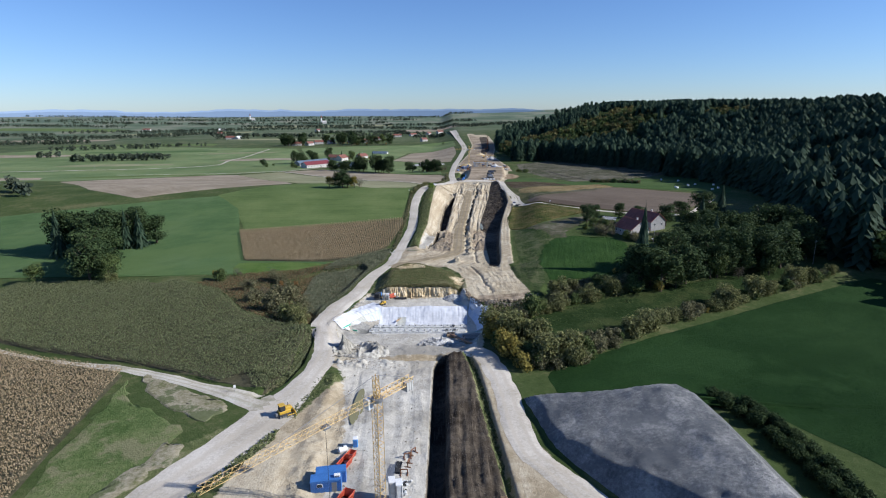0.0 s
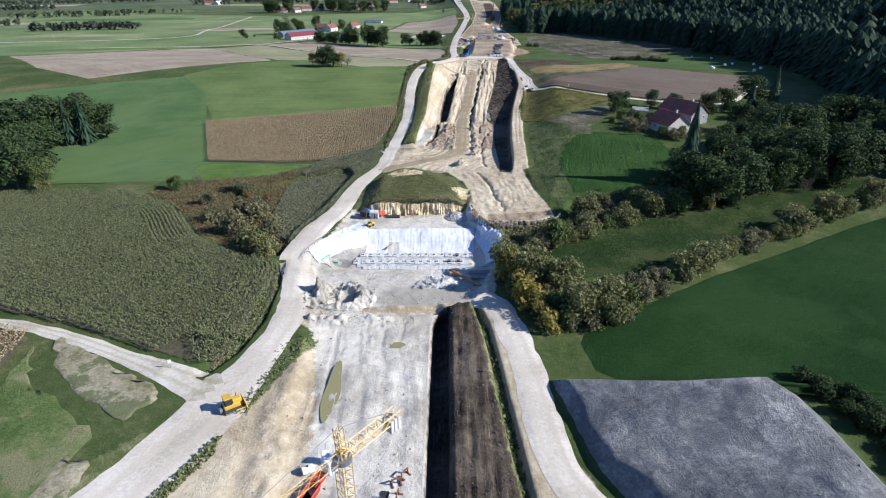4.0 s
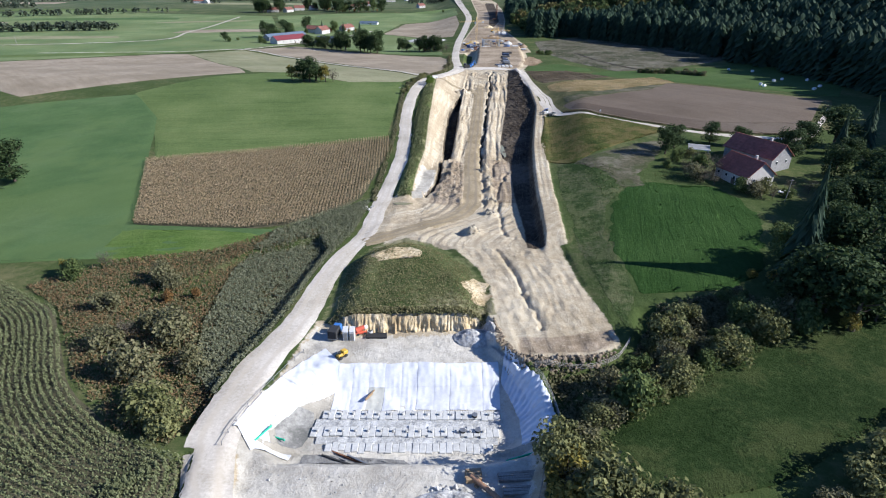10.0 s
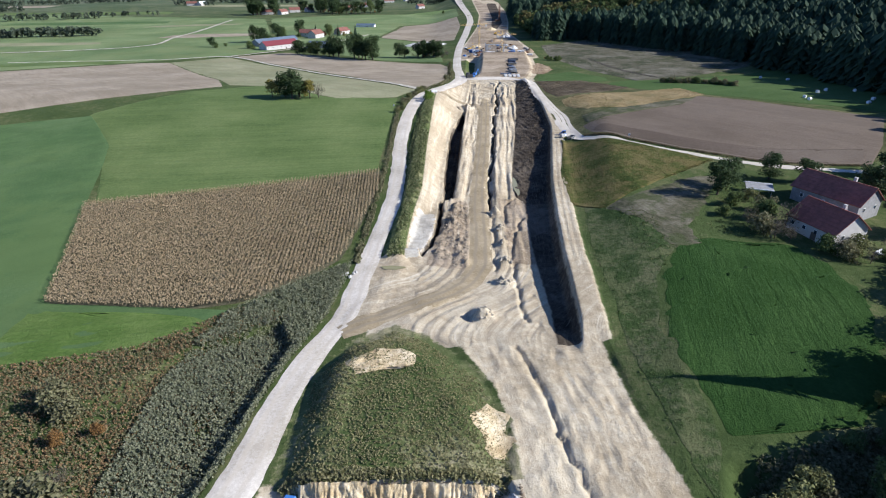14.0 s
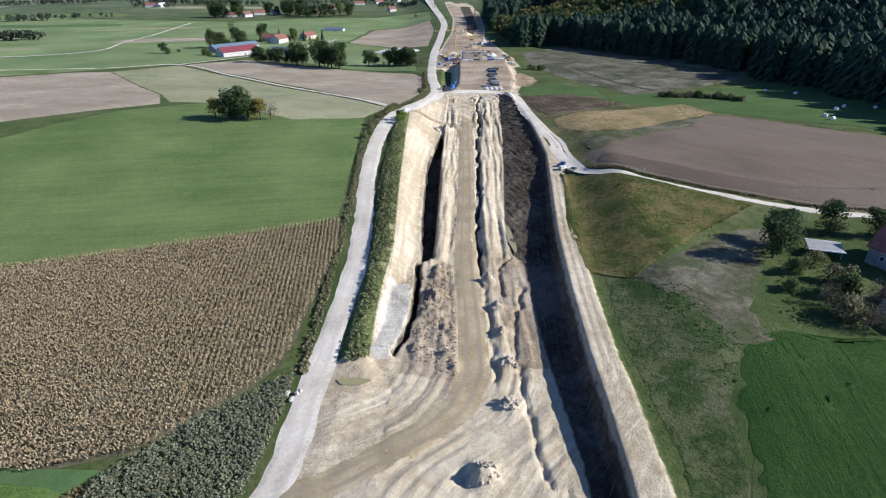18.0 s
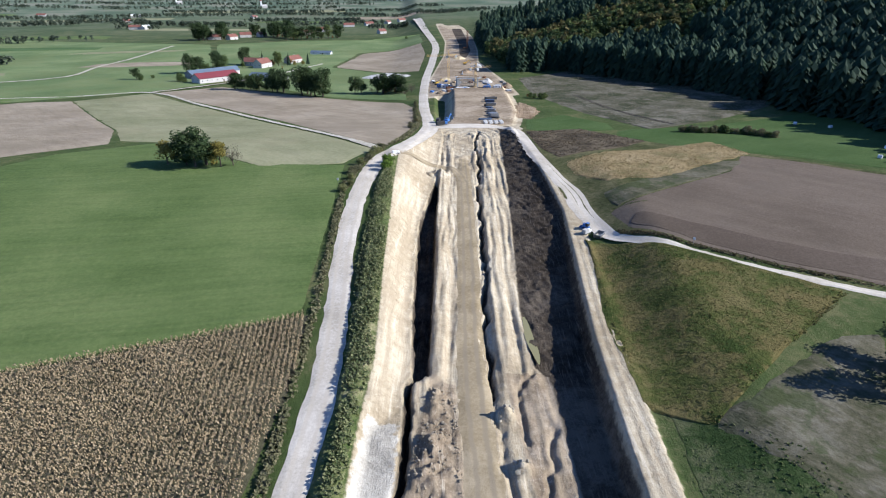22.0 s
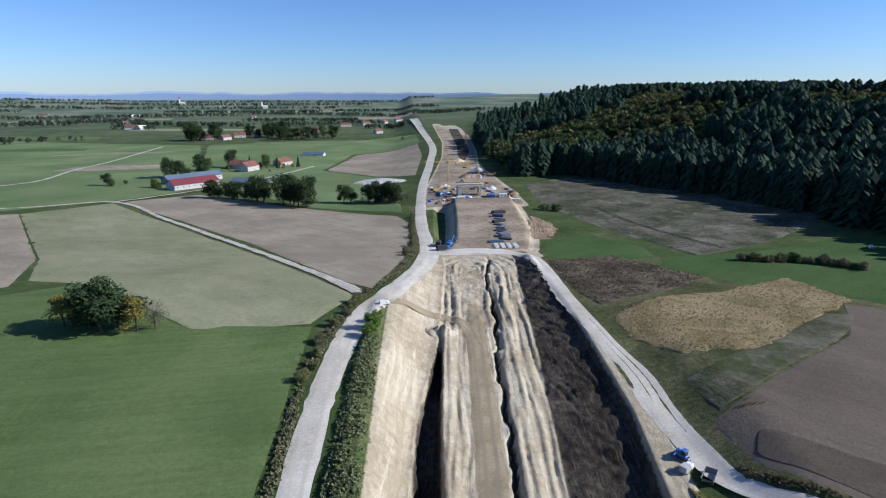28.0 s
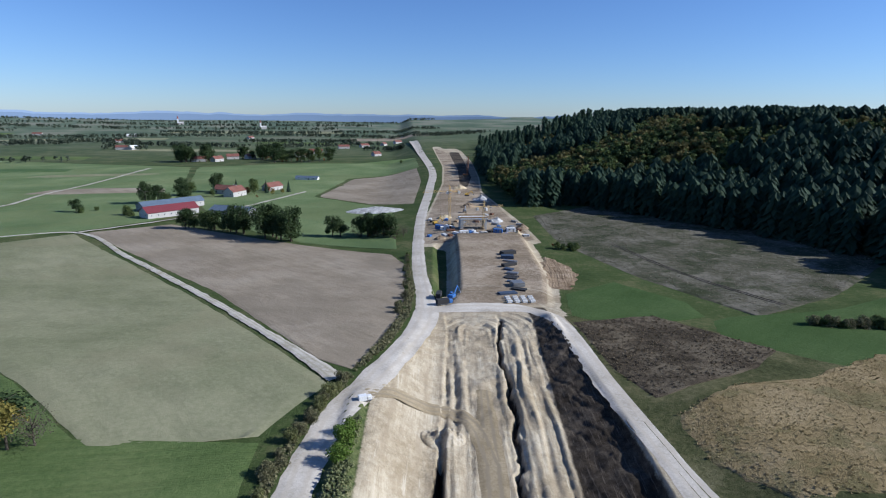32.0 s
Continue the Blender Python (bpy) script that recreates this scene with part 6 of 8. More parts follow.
M_ROOF_BL = plain("blue_grey_roof", (0.11, 0.15, 0.20), 0.75, wear=0.2, scale=0.9)
M_ROOF_R = plain("crimson_sheet_roof", (0.17, 0.03, 0.038), 0.75, wear=0.12, scale=0.6)
M_WALL = plain("pale_render", (0.46, 0.44, 0.41), 0.85, wear=0.1, scale=0.8)
M_WALLG = plain("grey_boards", (0.25, 0.25, 0.25), 0.85, wear=0.22, scale=1.0)
M_DOORW = plain("dark_door", (0.09, 0.07, 0.055), 0.6)
M_GLASS, _n2, _b2 = nodes_of("window_glass")
_b2.inputs["Base Color"].default_value = (0.03, 0.04, 0.05, 1)
_b2.inputs["Roughness"].default_value = 0.08

# ---- working yard ----
Y0 = H(-16, 98)


def tower_crane(x, y, top, heading, reach, back, label):
    c = thing("tower_crane", label, "crane", x, y, rz=heading, group="tower cranes")
    part("base_slab", box((4.4, 4.4, 0.7), bev=0.06), M_CONC, c, "concrete base slab")
    mast = part("mast", lattice((0, 0, 0.6), (0, 0, top), 1.4, int(top / 1.4), 0.042), M_CRANE, c)
    part("ladder", lattice((0.3, 0, 0.7), (0.3, 0, top - 1), 0.4, int(top / 0.8), 0.02, True), M_STEEL, mast)
    part("slewing_ring", bar((0, 0, top), (0, 0, top + 0.6), 1.1, 14), M_STEEL, c)
    part("cab", box((1.2, 1.5, 1.9), (1.1, -1.1, top - 1.4), bev=0.08), M_WHITE, c, "white operator cab")
    jib = part("jib", lattice((0, 0, top + 1.0), (reach, 0, top + 1.2), 1.05, int(reach / 1.3), 0.024, True), M_CRANE, c)
    part("trolley", box((1.4, 1.2, 0.4), (reach * 0.35, 0, top + 0.1)), M_STEEL, jib)
    part("hoist_rope", bar((reach * 0.35, 0, top + 0.1), (reach * 0.35, 0, top * 0.35), 0.035, 5), M_BLACK, jib)
    part("hook_block", box((0.4, 0.3, 0.8), (reach * 0.35, 0, top * 0.35 - 0.8), bev=0.06), M_YELLOW, jib)
    part("counter_jib", lattice((0, 0, top + 0.8), (-back, 0, top + 0.8), 1.2, int(back / 1.3), 0.05), M_CRANE, c)
    for k in range(3):
        part("counterweight", box((0.5, 1.5, 1.8), (-back + 0.5 + 0.6 * k, 0, top - 1.1)), M_CONC, c, "concrete counterweight")
    part("tower_head", lattice((0, 0, top + 0.6), (0.2, 0, top + 5.0), 0.8, 4, 0.05), M_CRANE, c)
    part("tie_bar", bar((0.2, 0, top + 5.0), (reach * 0.62, 0, top + 1.7), 0.04, 5), M_STEEL, c)
    part("tie_bar", bar((0.2, 0, top + 5.0), (-back + 0.6, 0, top + 1.3), 0.04, 5), M_STEEL, c)
    return c


tower_crane(-12.4, 90.3, 23.0, 231, 33, 9, "ochre lattice tower crane with a long slanting jib")


def container(x, y, z, rz, mat, label):
    c = thing("site_container", label, "container", x, y, z, rz, "site containers")
    part("body", box((6.0, 2.4, 2.5), bev=0.05), mat, c)
    part("roof", box((6.04, 2.44, 0.12), (0, 0, 2.5), bev=0.03), mat, c)
    for k in range(20):
        part("rib", box((0.09, 0.06, 2.2), (-2.85 + 0.3 * k, -1.22, 0.15), bev=0), mat, c)
    part("door", box((1.0, 0.07, 2.0), (1.6, -1.23, 0.1)), M_STEEL, c, "grey container door")
    w = part("window", box((1.1, 0.06, 0.8), (-1.2, -1.24, 1.2)), M_WHITE, c)
    part("pane", box((0.95, 0.03, 0.65), (-1.2, -1.285, 1.27), bev=0), M_GLASS, w)
    return c


container(-24.0, 97.0, Y0, 9, M_BLUE, "blue corrugated site container with a door and window")
container(-23.5, 99.6, Y0, 9, M_BLUE, "blue corrugated site container standing behind another")
ac = thing("cooling_unit", "white cooling unit on a blue container roof", "unit", -21.8, 97.2, Y0 + 2.62, 9)
part("housing", box((1.2, 0.8, 0.5), bev=0.05), M_WHITE, ac)
part("grille", box((0.9, 0.04, 0.34), (0, -0.41, 0.08), bev=0), M_STEEL, ac)


def skip(x, y, z, rz, mat, label, s=1.0):
    """An open steel skip with sloped ends."""
    c = thing("skip", label, "skip", x, y, z, rz, "skips")
    bm = bmesh.new()
    L, W, Hh = 1.9 * s, 0.95 * s, 1.25 * s
    lo = [bm.verts.new(p) for p in ((-L * 0.62, -W, 0.1), (L * 0.62, -W, 0.1), (L * 0.62, W, 0.1), (-L * 0.62, W, 0.1))]
    hi = [bm.verts.new(p) for p in ((-L, -W, Hh), (L, -W, Hh), (L, W, Hh), (-L, W, Hh))]
    bm.faces.new(lo[::-1])
    for i in range(4):
        bm.faces.new((lo[i], lo[(i + 1) % 4], hi[(i + 1) % 4], hi[i]))
    r = bmesh.ops.solidify(bm, geom=bm.faces[:], thickness=0.08)
    part("tub", bm, mat, c)
    for sy in (-1, 1):
        part("rim", box((2 * L, 0.12, 0.12), (0, sy * W, Hh - 0.06), bev=0.02), mat, c)
    for sx in (-1, 1):
        part("skid", box((0.15, 1.7 * s, 0.12), (sx * L * 0.5, 0, -0.02), bev=0.02), M_STEEL, c)
    return c


skip(-21.6, 104.6, Y0, 70, M_RED, "orange-red steel skip on the yard")
skip(-21.0, 107.2, Y0, 65, M_RED, "orange-red steel skip beside another", 0.8)
skip(-19.6, 93.2, Y0, 70, M_RED, "red open skip with rubble", 1.1)
toilet = thing("portable_toilet", "blue plastic portable toilet cabin with white roof", "toilet", -20.4, 111.2, Y0, 8)
part("cabin", box((1.1, 1.1, 2.1), bev=0.06), plain("toilet_blue", (0.10, 0.33, 0.68), 0.4), toilet)
part("roof", box((1.18, 1.18, 0.22), (0, 0, 2.1), bev=0.09), M_WHITE, toilet, "pale domed roof")
part("door", box((0.75, 0.05, 1.8), (0, -0.56, 0.15)), M_BLUE, toilet)
tank = thing("water_tank", "white plastic water tank on the yard", "tank", -22.9, 109.2, Y0, 30)
part("vessel", bar((-0.9, 0, 0.75), (0.9, 0, 0.75), 0.68, 16), M_WHITE, tank)
for sx in (-0.6, 0.6):
    part("cradle", box((0.2, 1.2, 0.35), (sx, 0, 0)), M_STEEL, tank)
part("cap", bar((0, 0, 1.4), (0, 0, 1.55), 0.2, 12), M_BLACK, tank)
for k, (x, y) in enumerate(((-10.6, 93.6), (-9.2, 92.8))):
    f = thing("silo", "pale grey upright storage silo", "silo", x, y, Y0, 10, "storage silos")
    part("shell", box((1.3, 2.0, 4.4), bev=0.12), M_CONC_L, f)
    part("lid", box((1.36, 2.06, 0.15), (0, 0, 4.4), bev=0.05), M_WHITE, f)
    for sx in (-0.5, 0.5):
        part("rail", box((0.08, 0.06, 4.2), (sx, -1.02, 0.1), bev=0), M_STEEL, f)


def stack(name, label, x, y, z, rz, n, size, mat, layers=2, group="material stacks", piece="beam"):
    s = thing(name, label, name.replace("_", " "), x, y, z, rz, group)
    for l in range(layers):
        for k in range(n):
            part(piece, box(size, (rng.normal() * 0.08, (k - n / 2) * size[1] * 1.15, l * size[2] * 1.05), rz=rng.normal() * 1.2, bev=0.015), mat, s)
    return s


stack("timber_stack", "stack of sawn timber beams on the yard", -24.6, 88.6, Y0, 62, 5, (5.0, 0.3, 0.28), M_WOOD, 2)
stack("timber_stack", "stack of weathered timber boards", -22.6, 87.4, Y0, 62, 4, (5.2, 0.35, 0.25), M_WOODG, 2)
stack("formwork_stack", "stack of ochre formwork panels", -30, 86.5, H(-30, 86.5), 8, 4, (6.5, 0.5, 0.3), M_WOOD, 2, piece="panel")
stack("formwork_stack", "low stack of pale formwork panels", -34, 82.5, H(-34, 82.5), 8, 4, (5.5, 0.5, 0.3), M_CRANE, 2, piece="panel")
stack("slab_stack", "pale concrete slabs beside the crane", -10.0, 87.4, Y0, 25, 3, (3.0, 0.9, 0.25), M_CONC_L, 2, piece="slab")
stack("rebar_stack", "bundles of dark reinforcing steel", -11.8, 101.5, Y0, 82, 7, (6.0, 0.2, 0.14), M_STEEL, 2, piece="bundle")
stack("rebar_stack", "bundles of dark steel rods", -10.4, 103.5, Y0, 86, 5, (4.0, 0.2, 0.14), M_BLACK, 2, piece="bundle")
for x, y, r in ((-8.6, 107.0, 20), (-7.4, 108.6, 50), (-8.2, 104.4, 80), (-8.9, 101.4, 0)):
    g = thing("rusty_trestle", "rusty brown steel trestle standing on the yard", "trestle", x, y, Y0, r, "rusty frames")
    for sx in (-0.7, 0.7):
        part("post", box((0.2, 0.2, 1.1), (sx, 0, 0)), M_RUST, g)
        part("foot", box((0.3, 1.4, 0.15), (sx, 0, 0)), M_RUST, g)
    part("crossbar", box((1.6, 0.22, 0.22), (0, 0, 1.05)), M_RUST, g)
for x, y, r in ((-9.4, 96.8, 0), (-8.2, 98.2, 40), (-9.8, 99.2, 15), (-8.6, 95.0, 70)):
    g = thing("debris_pile", "small pile of dark scrap and pale rubble", "debris", x, y, Y0, r, "scrap piles")
    for k in range(7):
        part("piece", box((rng.uniform(0.3, 0.9), rng.uniform(0.2, 0.5), rng.uniform(0.1, 0.4)), (rng.normal() * 0.7, rng.normal() * 0.7, 0), rng.uniform(0, 180), rng.uniform(-20, 20)), [M_CONC_L, M_STEEL, M_BLACK][k % 3], g)


def dozer(x, y, rz, label, body=M_YELLOW, s=1.0):
    """A crawler machine with blade, cab and tracks; x is ahead."""
    d = thing("bulldozer", label, "bulldozer", x, y, None, rz)
    d.scale = (s, s, s)
    for sy in (-1, 1):
        bm = bmesh.new()
        add_box(bm, (3.0, 0.55, 0.8), (-0.2, sy * 1.0, 0.08), bev=0.25)
        t = part("track", bm, M_BLACK, d, "black crawler track")
        for k in range(5):
            part("roller", bar((-1.3 + 0.55 * k, sy * 1.29, 0.35), (-1.3 + 0.55 * k, sy * 1.31, 0.35), 0.2, 10), M_STEEL, t)
    part("hull", box((2.6, 1.4, 0.9), (-0.1, 0, 0.5), bev=0.1), body, d)
    part("engine_hood", box((1.5, 1.1, 0.85), (0.75, 0, 1.2), bev=0.12), body, d)
    cab = part("cab", box((1.2, 1.4, 1.3), (-0.6, 0, 1.3), bev=0.12), M_BLACK, d, "dark glazed cab")
    part("roof", box((1.35, 1.55, 0.14), (-0.6, 0, 2.6), bev=0.05), body, cab)
    part("exhaust", bar((0.9, 0.3, 2.0), (0.9, 0.3, 2.7), 0.06), M_BLACK, d)
    bl = box((0.16, 3.2, 1.05), (2.0, 0, 0.15), ry=-8, bev=0.04)
    part("blade", bl, body, d)
    for sy in (-1, 1):
        part("push_arm", bar((0.2, sy * 1.35, 0.5), (1.95, sy * 1.35, 0.5), 0.1), body, d)
    part("ripper", box((0.5, 1.2, 0.7), (-1.9, 0, 0.4), bev=0.06), M_STEEL, d)
    return d


dozer(-39.2, 122.4, 35, "yellow crawler bulldozer on the haul road", s=1.1)


def sign_post(x, y, label, mat=M_WHITE):
    s = thing("road_sign", label, "sign", x, y, None, rng.uniform(-20, 20), "roadside signs")
    part("post", bar((0, 0, -0.2), (0, 0, 1.9), 0.045), M_STEEL, s)
    part("plate", box((0.62, 0.05, 0.8), (0, -0.06, 1.25), bev=0.02), mat, s)
    return s


sign_post(-55.5, 134.0, "small white sign on a post beside the track")
sign_post(72.5, 388.5, "small white marker post beside the field")
sign_post(-29.3, 448.5, "small pale notice post at the field edge")

# ---- excavation pit ----


def sheet(corners, label, mat, n=13, lift=0.12, fold=0.0, group="slope tarpaulins"):
    """A tarpaulin laid over the slope between four corners, with folds."""
    a, b, c, d = (np.array(p, float) for p in corners)
    s, t = np.meshgrid(np.linspace(0, 1, n), np.linspace(0, 1, n))
    P = (a[None, None] * ((1 - s) * (1 - t))[..., None] + b * (s * (1 - t))[..., None] + c * (s * t)[..., None] + d * ((1 - s) * t)[..., None])
    P = P + (P.mean((0, 1)) - P) * -0.008
    x, y = P[..., 0], P[..., 1]
    z = height(x, y) + lift + fold * np.sin(s * 19 + 3 * vnoise(x, y, 3, 77)) * (0.4 + 0.6 * t) + fold * vnoise(x, y, 1.5, 79) + 0.06 * vnoise(x * 2.0, y * 0.4, 1.0, 71) + 0.06 * vnoise(x, y, 1.4, 73) + 0.03 * vnoise(x, y, 0.5, 75) - 0.03 * ((s < 0.01) | (s > 0.99))
    k = n * n
    top = np.stack([x, y, z], -1).reshape(-1, 3)
    idx = np.arange(k).reshape(n, n)
    f = np.stack([idx[:-1, :-1], idx[:-1, 1:], idx[1:, 1:], idx[1:, :-1]], -1).reshape(-1, 4)
    me = mesh_np("tarpaulin", np.vstack([top, top - [0, 0, 0.05]]), np.vstack([f, f[:, ::-1] + k]), [mat])
    ob = tagged(new("tarpaulin", me), label, "tarpaulin", group)
    return ob


xs = np.linspace(-25.5, 8.0, 11)
for i in range(10):
    x0, x1 = xs[i], xs[i + 1]
    j = rng.uniform(-0.35, 0.35, 4)
    sheet([(x0, 208.9 + j[0]), (x1, 208.9 + j[1]), (x1, 204.3), (x0, 204.3)], "white tarpaulin sheet on the upper slope", M_TARP, lift=0.17 + 0.05 * (i % 2))
    sheet([(x0, 204.5), (x1, 204.5), (x1 - 0.2, 198.9 + j[2]), (x0 - 0.2, 198.9 + j[3])], "dusty grey-brown tarpaulin patch" if i == 2 else "white tarpaulin sheet on the lower slope", M_TARPG if i == 2 else M_TARP, lift=0.1 + 0.05 * (i % 2))
rim_l = [(-40.6, 188.6), (-39.6, 193), (-38, 198.5), (-36, 203.6), (-33, 209), (-29.2, 213.6)]
mid_l = [(-35.6, 189.6), (-35, 193.6), (-33.6, 197.2), (-31.6, 201.2), (-29, 204), (-25.2, 208.6)]
low_l = [(-34.6, 191), (-33.4, 194.2), (-31.8, 197.4), (-29.6, 199.6), (-27.4, 201.4), (-25, 203.6)]
for i in range(5):
    sheet([rim_l[i], rim_l[i + 1], mid_l[i + 1], mid_l[i]], "bright white tarpaulin along the pit edge", M_TARP, 15, 0.3 + 0.08 * (i % 2), 0.07)
    sheet([mid_l[i], mid_l[i + 1], low_l[i + 1], low_l[i]], "pale grey tarpaulin on the inner slope", [M_TARPG, M_TARP_SHADE, M_TARPG, M_TARP_SHADE, M_TARP_SHADE][i], 13, 0.2, 0.06)
sheet([(-40.4, 189.4), (-36.6, 184.6), (-33.6, 186.4), (-35.4, 190.4)], "white tarpaulin folded round the pit corner", M_TARP, lift=0.3)
sheet([(-36.8, 184.8), (-31, 185.8), (-30.6, 187.2), (-34, 187.6)], "white tarpaulin strip on the pit floor edge", M_TARP, lift=0.28)
edge_r = [(9.5, 210.5), (12, 206.5), (14.5, 202.5), (16, 198), (16.5, 193), (16, 188)]
foot_r = [(8.3, 205), (9.5, 202), (10.3, 198.5), (11, 195), (11, 191), (10.5, 187.5)]
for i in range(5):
    # Most sheets here carry the slope's shade as a bluish tint.
    sheet([foot_r[i], foot_r[i + 1], edge_r[i + 1], edge_r[i]], "bluish-white tarpaulin on the shaded slope", M_TARP_SHADE if i else M_TARP, 17, 0.3, 0.2)
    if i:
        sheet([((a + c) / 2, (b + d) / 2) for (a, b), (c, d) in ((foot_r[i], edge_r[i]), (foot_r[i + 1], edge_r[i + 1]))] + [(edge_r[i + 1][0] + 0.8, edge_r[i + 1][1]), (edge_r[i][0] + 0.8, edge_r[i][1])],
              "bluish-white tarpaulin overlapping another sheet", M_TARP if i % 2 else M_TARP_SHADE, 17, 0.45, 0.22)
M_SOIL_G = soil("damp_grey_clay", (0.13, 0.13, 0.12), (0.21, 0.205, 0.19), (0.32, 0.315, 0.29), 0.2, 1.2, relief=0.2)
PF = H(-8, 193)
M_STRIP = plain("strip_concrete", (0.5, 0.5, 0.475), 0.85, wear=0.18, scale=1.5)
M_GRAVEL = soil("washed_gravel", (0.26, 0.26, 0.25), (0.42, 0.42, 0.4), (0.6, 0.6, 0.58), 0.4, 3.0, relief=0.12)
for k, (y, x0, x1, w) in enumerate(((197.4, -27, 7.5, 2.3), (192.9, -28.4, 7.0, 2.4), (189.0, -25, 5.6, 2.2))):
    L = x1 - x0
    s = thing("footing_strip", "pale concrete footing strip with stub pipes on the pit floor", "footing", (x0 + x1) / 2, y, PF - 0.05, -0.4, "footing strips")
    n = int(L / 1.2)
    for i in range(n):
        part("slab", box((L / n - 0.02, w * (1 + 0.12 * rng.normal()), 0.5 + 0.05 * rng.normal()), (-L / 2 + L / n * (i + 0.5), 0.08 * rng.normal(), 0), rng.normal() * 1.5, bev=0.09), M_STRIP, s)
    for i in range(int(L / 2.4)):
        if k < 2:
            st = part("stub", bar((-L / 2 + 1.2 + 2.4 * i, 0, 0.4), (-L / 2 + 1.2 + 2.4 * i, 0, 0.95), 0.3, 10, 0.24), M_CONC, s)
for k, (y, x0, x1, w) in enumerate(((195.1, -28, 7.2, 2.6), (190.9, -27, 6.6, 1.8))):
    L = x1 - x0
    g = thing("gravel_bed", "bed of washed grey gravel between footings", "gravel", (x0 + x1) / 2, y, PF - 0.05, -0.4, "gravel beds")
    bm = bmesh.new()
    bmesh.ops.create_grid(bm, x_segments=70, y_segments=6, size=0.5, matrix=Matrix.Diagonal((L, w, 1, 1)))
    for v in bm.verts:
        v.co.z = 0.3 - 0.5 * (2 * v.co.y / w) ** 4 * 0.3 + 0.1 * noise.noise(v.co * 1.5)
    part("bed", bm, M_GRAVEL, g)
for x, y in ((2.6, 196.9), (0.2, 192.8), (3.0, 192.9)):
    p2 = thing("drain_pipe", "short black drain pipe standing in the footing", "pipe", x, y, PF + 0.45, 0, "drain pipes")
    part("tube", bar((0, 0, 0), (0, 0, 0.55), 0.5, 14), M_BLACK, p2)
    part("rim", bar((0, 0, 0.5), (0, 0, 0.58), 0.56, 14), M_STEEL, p2)
for x, y, rz, L in ((-36, 188.5, 62, 5.5), (-33.2, 189.5, -20, 2.4), (10.5, 184.5, 20, 7)):
    nt2 = thing("safety_net", "bright green plastic safety netting", "netting", x, y, H(x, y) + 0.2, rz, "green nets")
    part("band", box((L, 0.25, 0.35), bev=0.05), M_GREEN, nt2)
    for sx in (-L / 2 + 0.2, L / 2 - 0.2):
        part("stake", bar((sx, 0, -0.4), (sx, 0, 0.7), 0.04), M_STEEL, nt2)
for x, y, rz, L, mt in ((-20, 186.5, -25, 8, M_RUST), (-17.5, 185.4, -28, 7, M_STEEL), (-22.5, 186.2, -22, 6, M_BLACK), (-18, 203, 62, 4.5, M_WOOD)):
    b3 = thing("steel_beam", "long steel beam lying in the pit", "beam", x, y, H(x, y) + 0.1, rz, "loose beams")
    part("web", box((L, 0.08, 0.3), (0, 0, 0.06), bev=0), mt, b3)
    for zz in (0.0, 0.33):
        part("flange", box((L, 0.3, 0.06), (0, 0, zz), bev=0), mt, b3)
drape_strip("bare_patch", [(-34.4, 191.6), (-32.2, 198.4), (-29.2, 198.2), (-28.6, 194), (-29.4, 189), (-33, 188.2)], M_SOIL_G, 0.12, 0.6, "damp dark grey floor of the pit", "ground", fray=0.5)
drape_strip("bare_patch", [(-30, 183.4), (-29, 187.2), (-12, 187), (-8, 184.5), (-14, 183)], M_SOIL_G, 0.12, 0.6, "damp dark grey ramp into the pit", "ground", fray=0.9)
# shoring, great beam and planks beside the pit
bm0 = H(4, 175)
gb = thing("steel_pipe", "long rusty brown steel pipe on timber blocks", "pipe", 4.6, 175.0, bm0, -46)
part("tube", bar((-5.2, 0, 1.0), (5.2, 0, 0.7), 0.42, 16), plain("brown_pipe", (0.33, 0.19, 0.11), 0.7, wear=0.25), gb)
for sx in (-3.5, 3.0):
    part("block", box((0.6, 1.4, 0.5), (sx, 0, 0)), M_WOOD, gb)
stack("timber_stack", "pile of pale squared timbers beside the pit", 1.4, 179.3, H(1.4, 179.3), 6, 4, (2.6, 0.5, 0.45), M_WOOD, 2)
stack("timber_stack", "stack of grey planks along the pit edge", 9.0, 179.5, H(9, 179.5), 4, 4, (7.0, 0.4, 0.3), M_WOODG, 2)
stack("timber_stack", "shaded beams laid across the pit corner", 9.5, 176.6, H(9.5, 176.6), 2, 3, (7.0, 0.5, 0.4), M_WOODG, 1)


def fence(pts, label, hgt=1.3, rails=3, gap=2.2, mat=M_WOODG, lean=0.0, group="site fences"):
    q = curve_points([(*p, 1) for p in pts], gap)[:, :2]
    f = thing("fence", label, "fence", q[0][0], q[0][1], 0, 0, group)
    o = Vector((q[0][0], q[0][1], 0))
    zs = [H(*p) for p in q]
    for p, z in zip(q, zs):
        part("post", bar(Vector((*p, z - 0.4)) - o, Vector((p[0] + rng.normal() * 0.06, p[1], z + hgt)) - o, 0.07, 6), mat, f)
    for (p, z), (p1, z1) in zip(zip(q, zs), list(zip(q, zs))[1:]):
        for k in range(rails):
            hh = hgt * (k + 1) / (rails + 0.3)
            part("rail", bar(Vector((*p, z + hh)) - o, Vector((*p1, z1 + hh + rng.normal() * 0.04)) - o, 0.05, 5), mat, f)
    return f


fence([(17.5, 186), (18, 192), (17, 199), (15, 204)], "grey plank fence round the pit corner", 1.6, 4)
fence([(15, 205), (20, 205.3), (27, 205.8), (33, 208.5), (36.5, 213)], "weathered timber fence below the sandy bank", 1.5, 4)
fence([(-41, 184), (-40.5, 190), (-38.5, 198), (-36, 206), (-33.5, 212)], "sagging wire barrier beside the haul road", 1.1, 1, 3.5, M_STEEL)
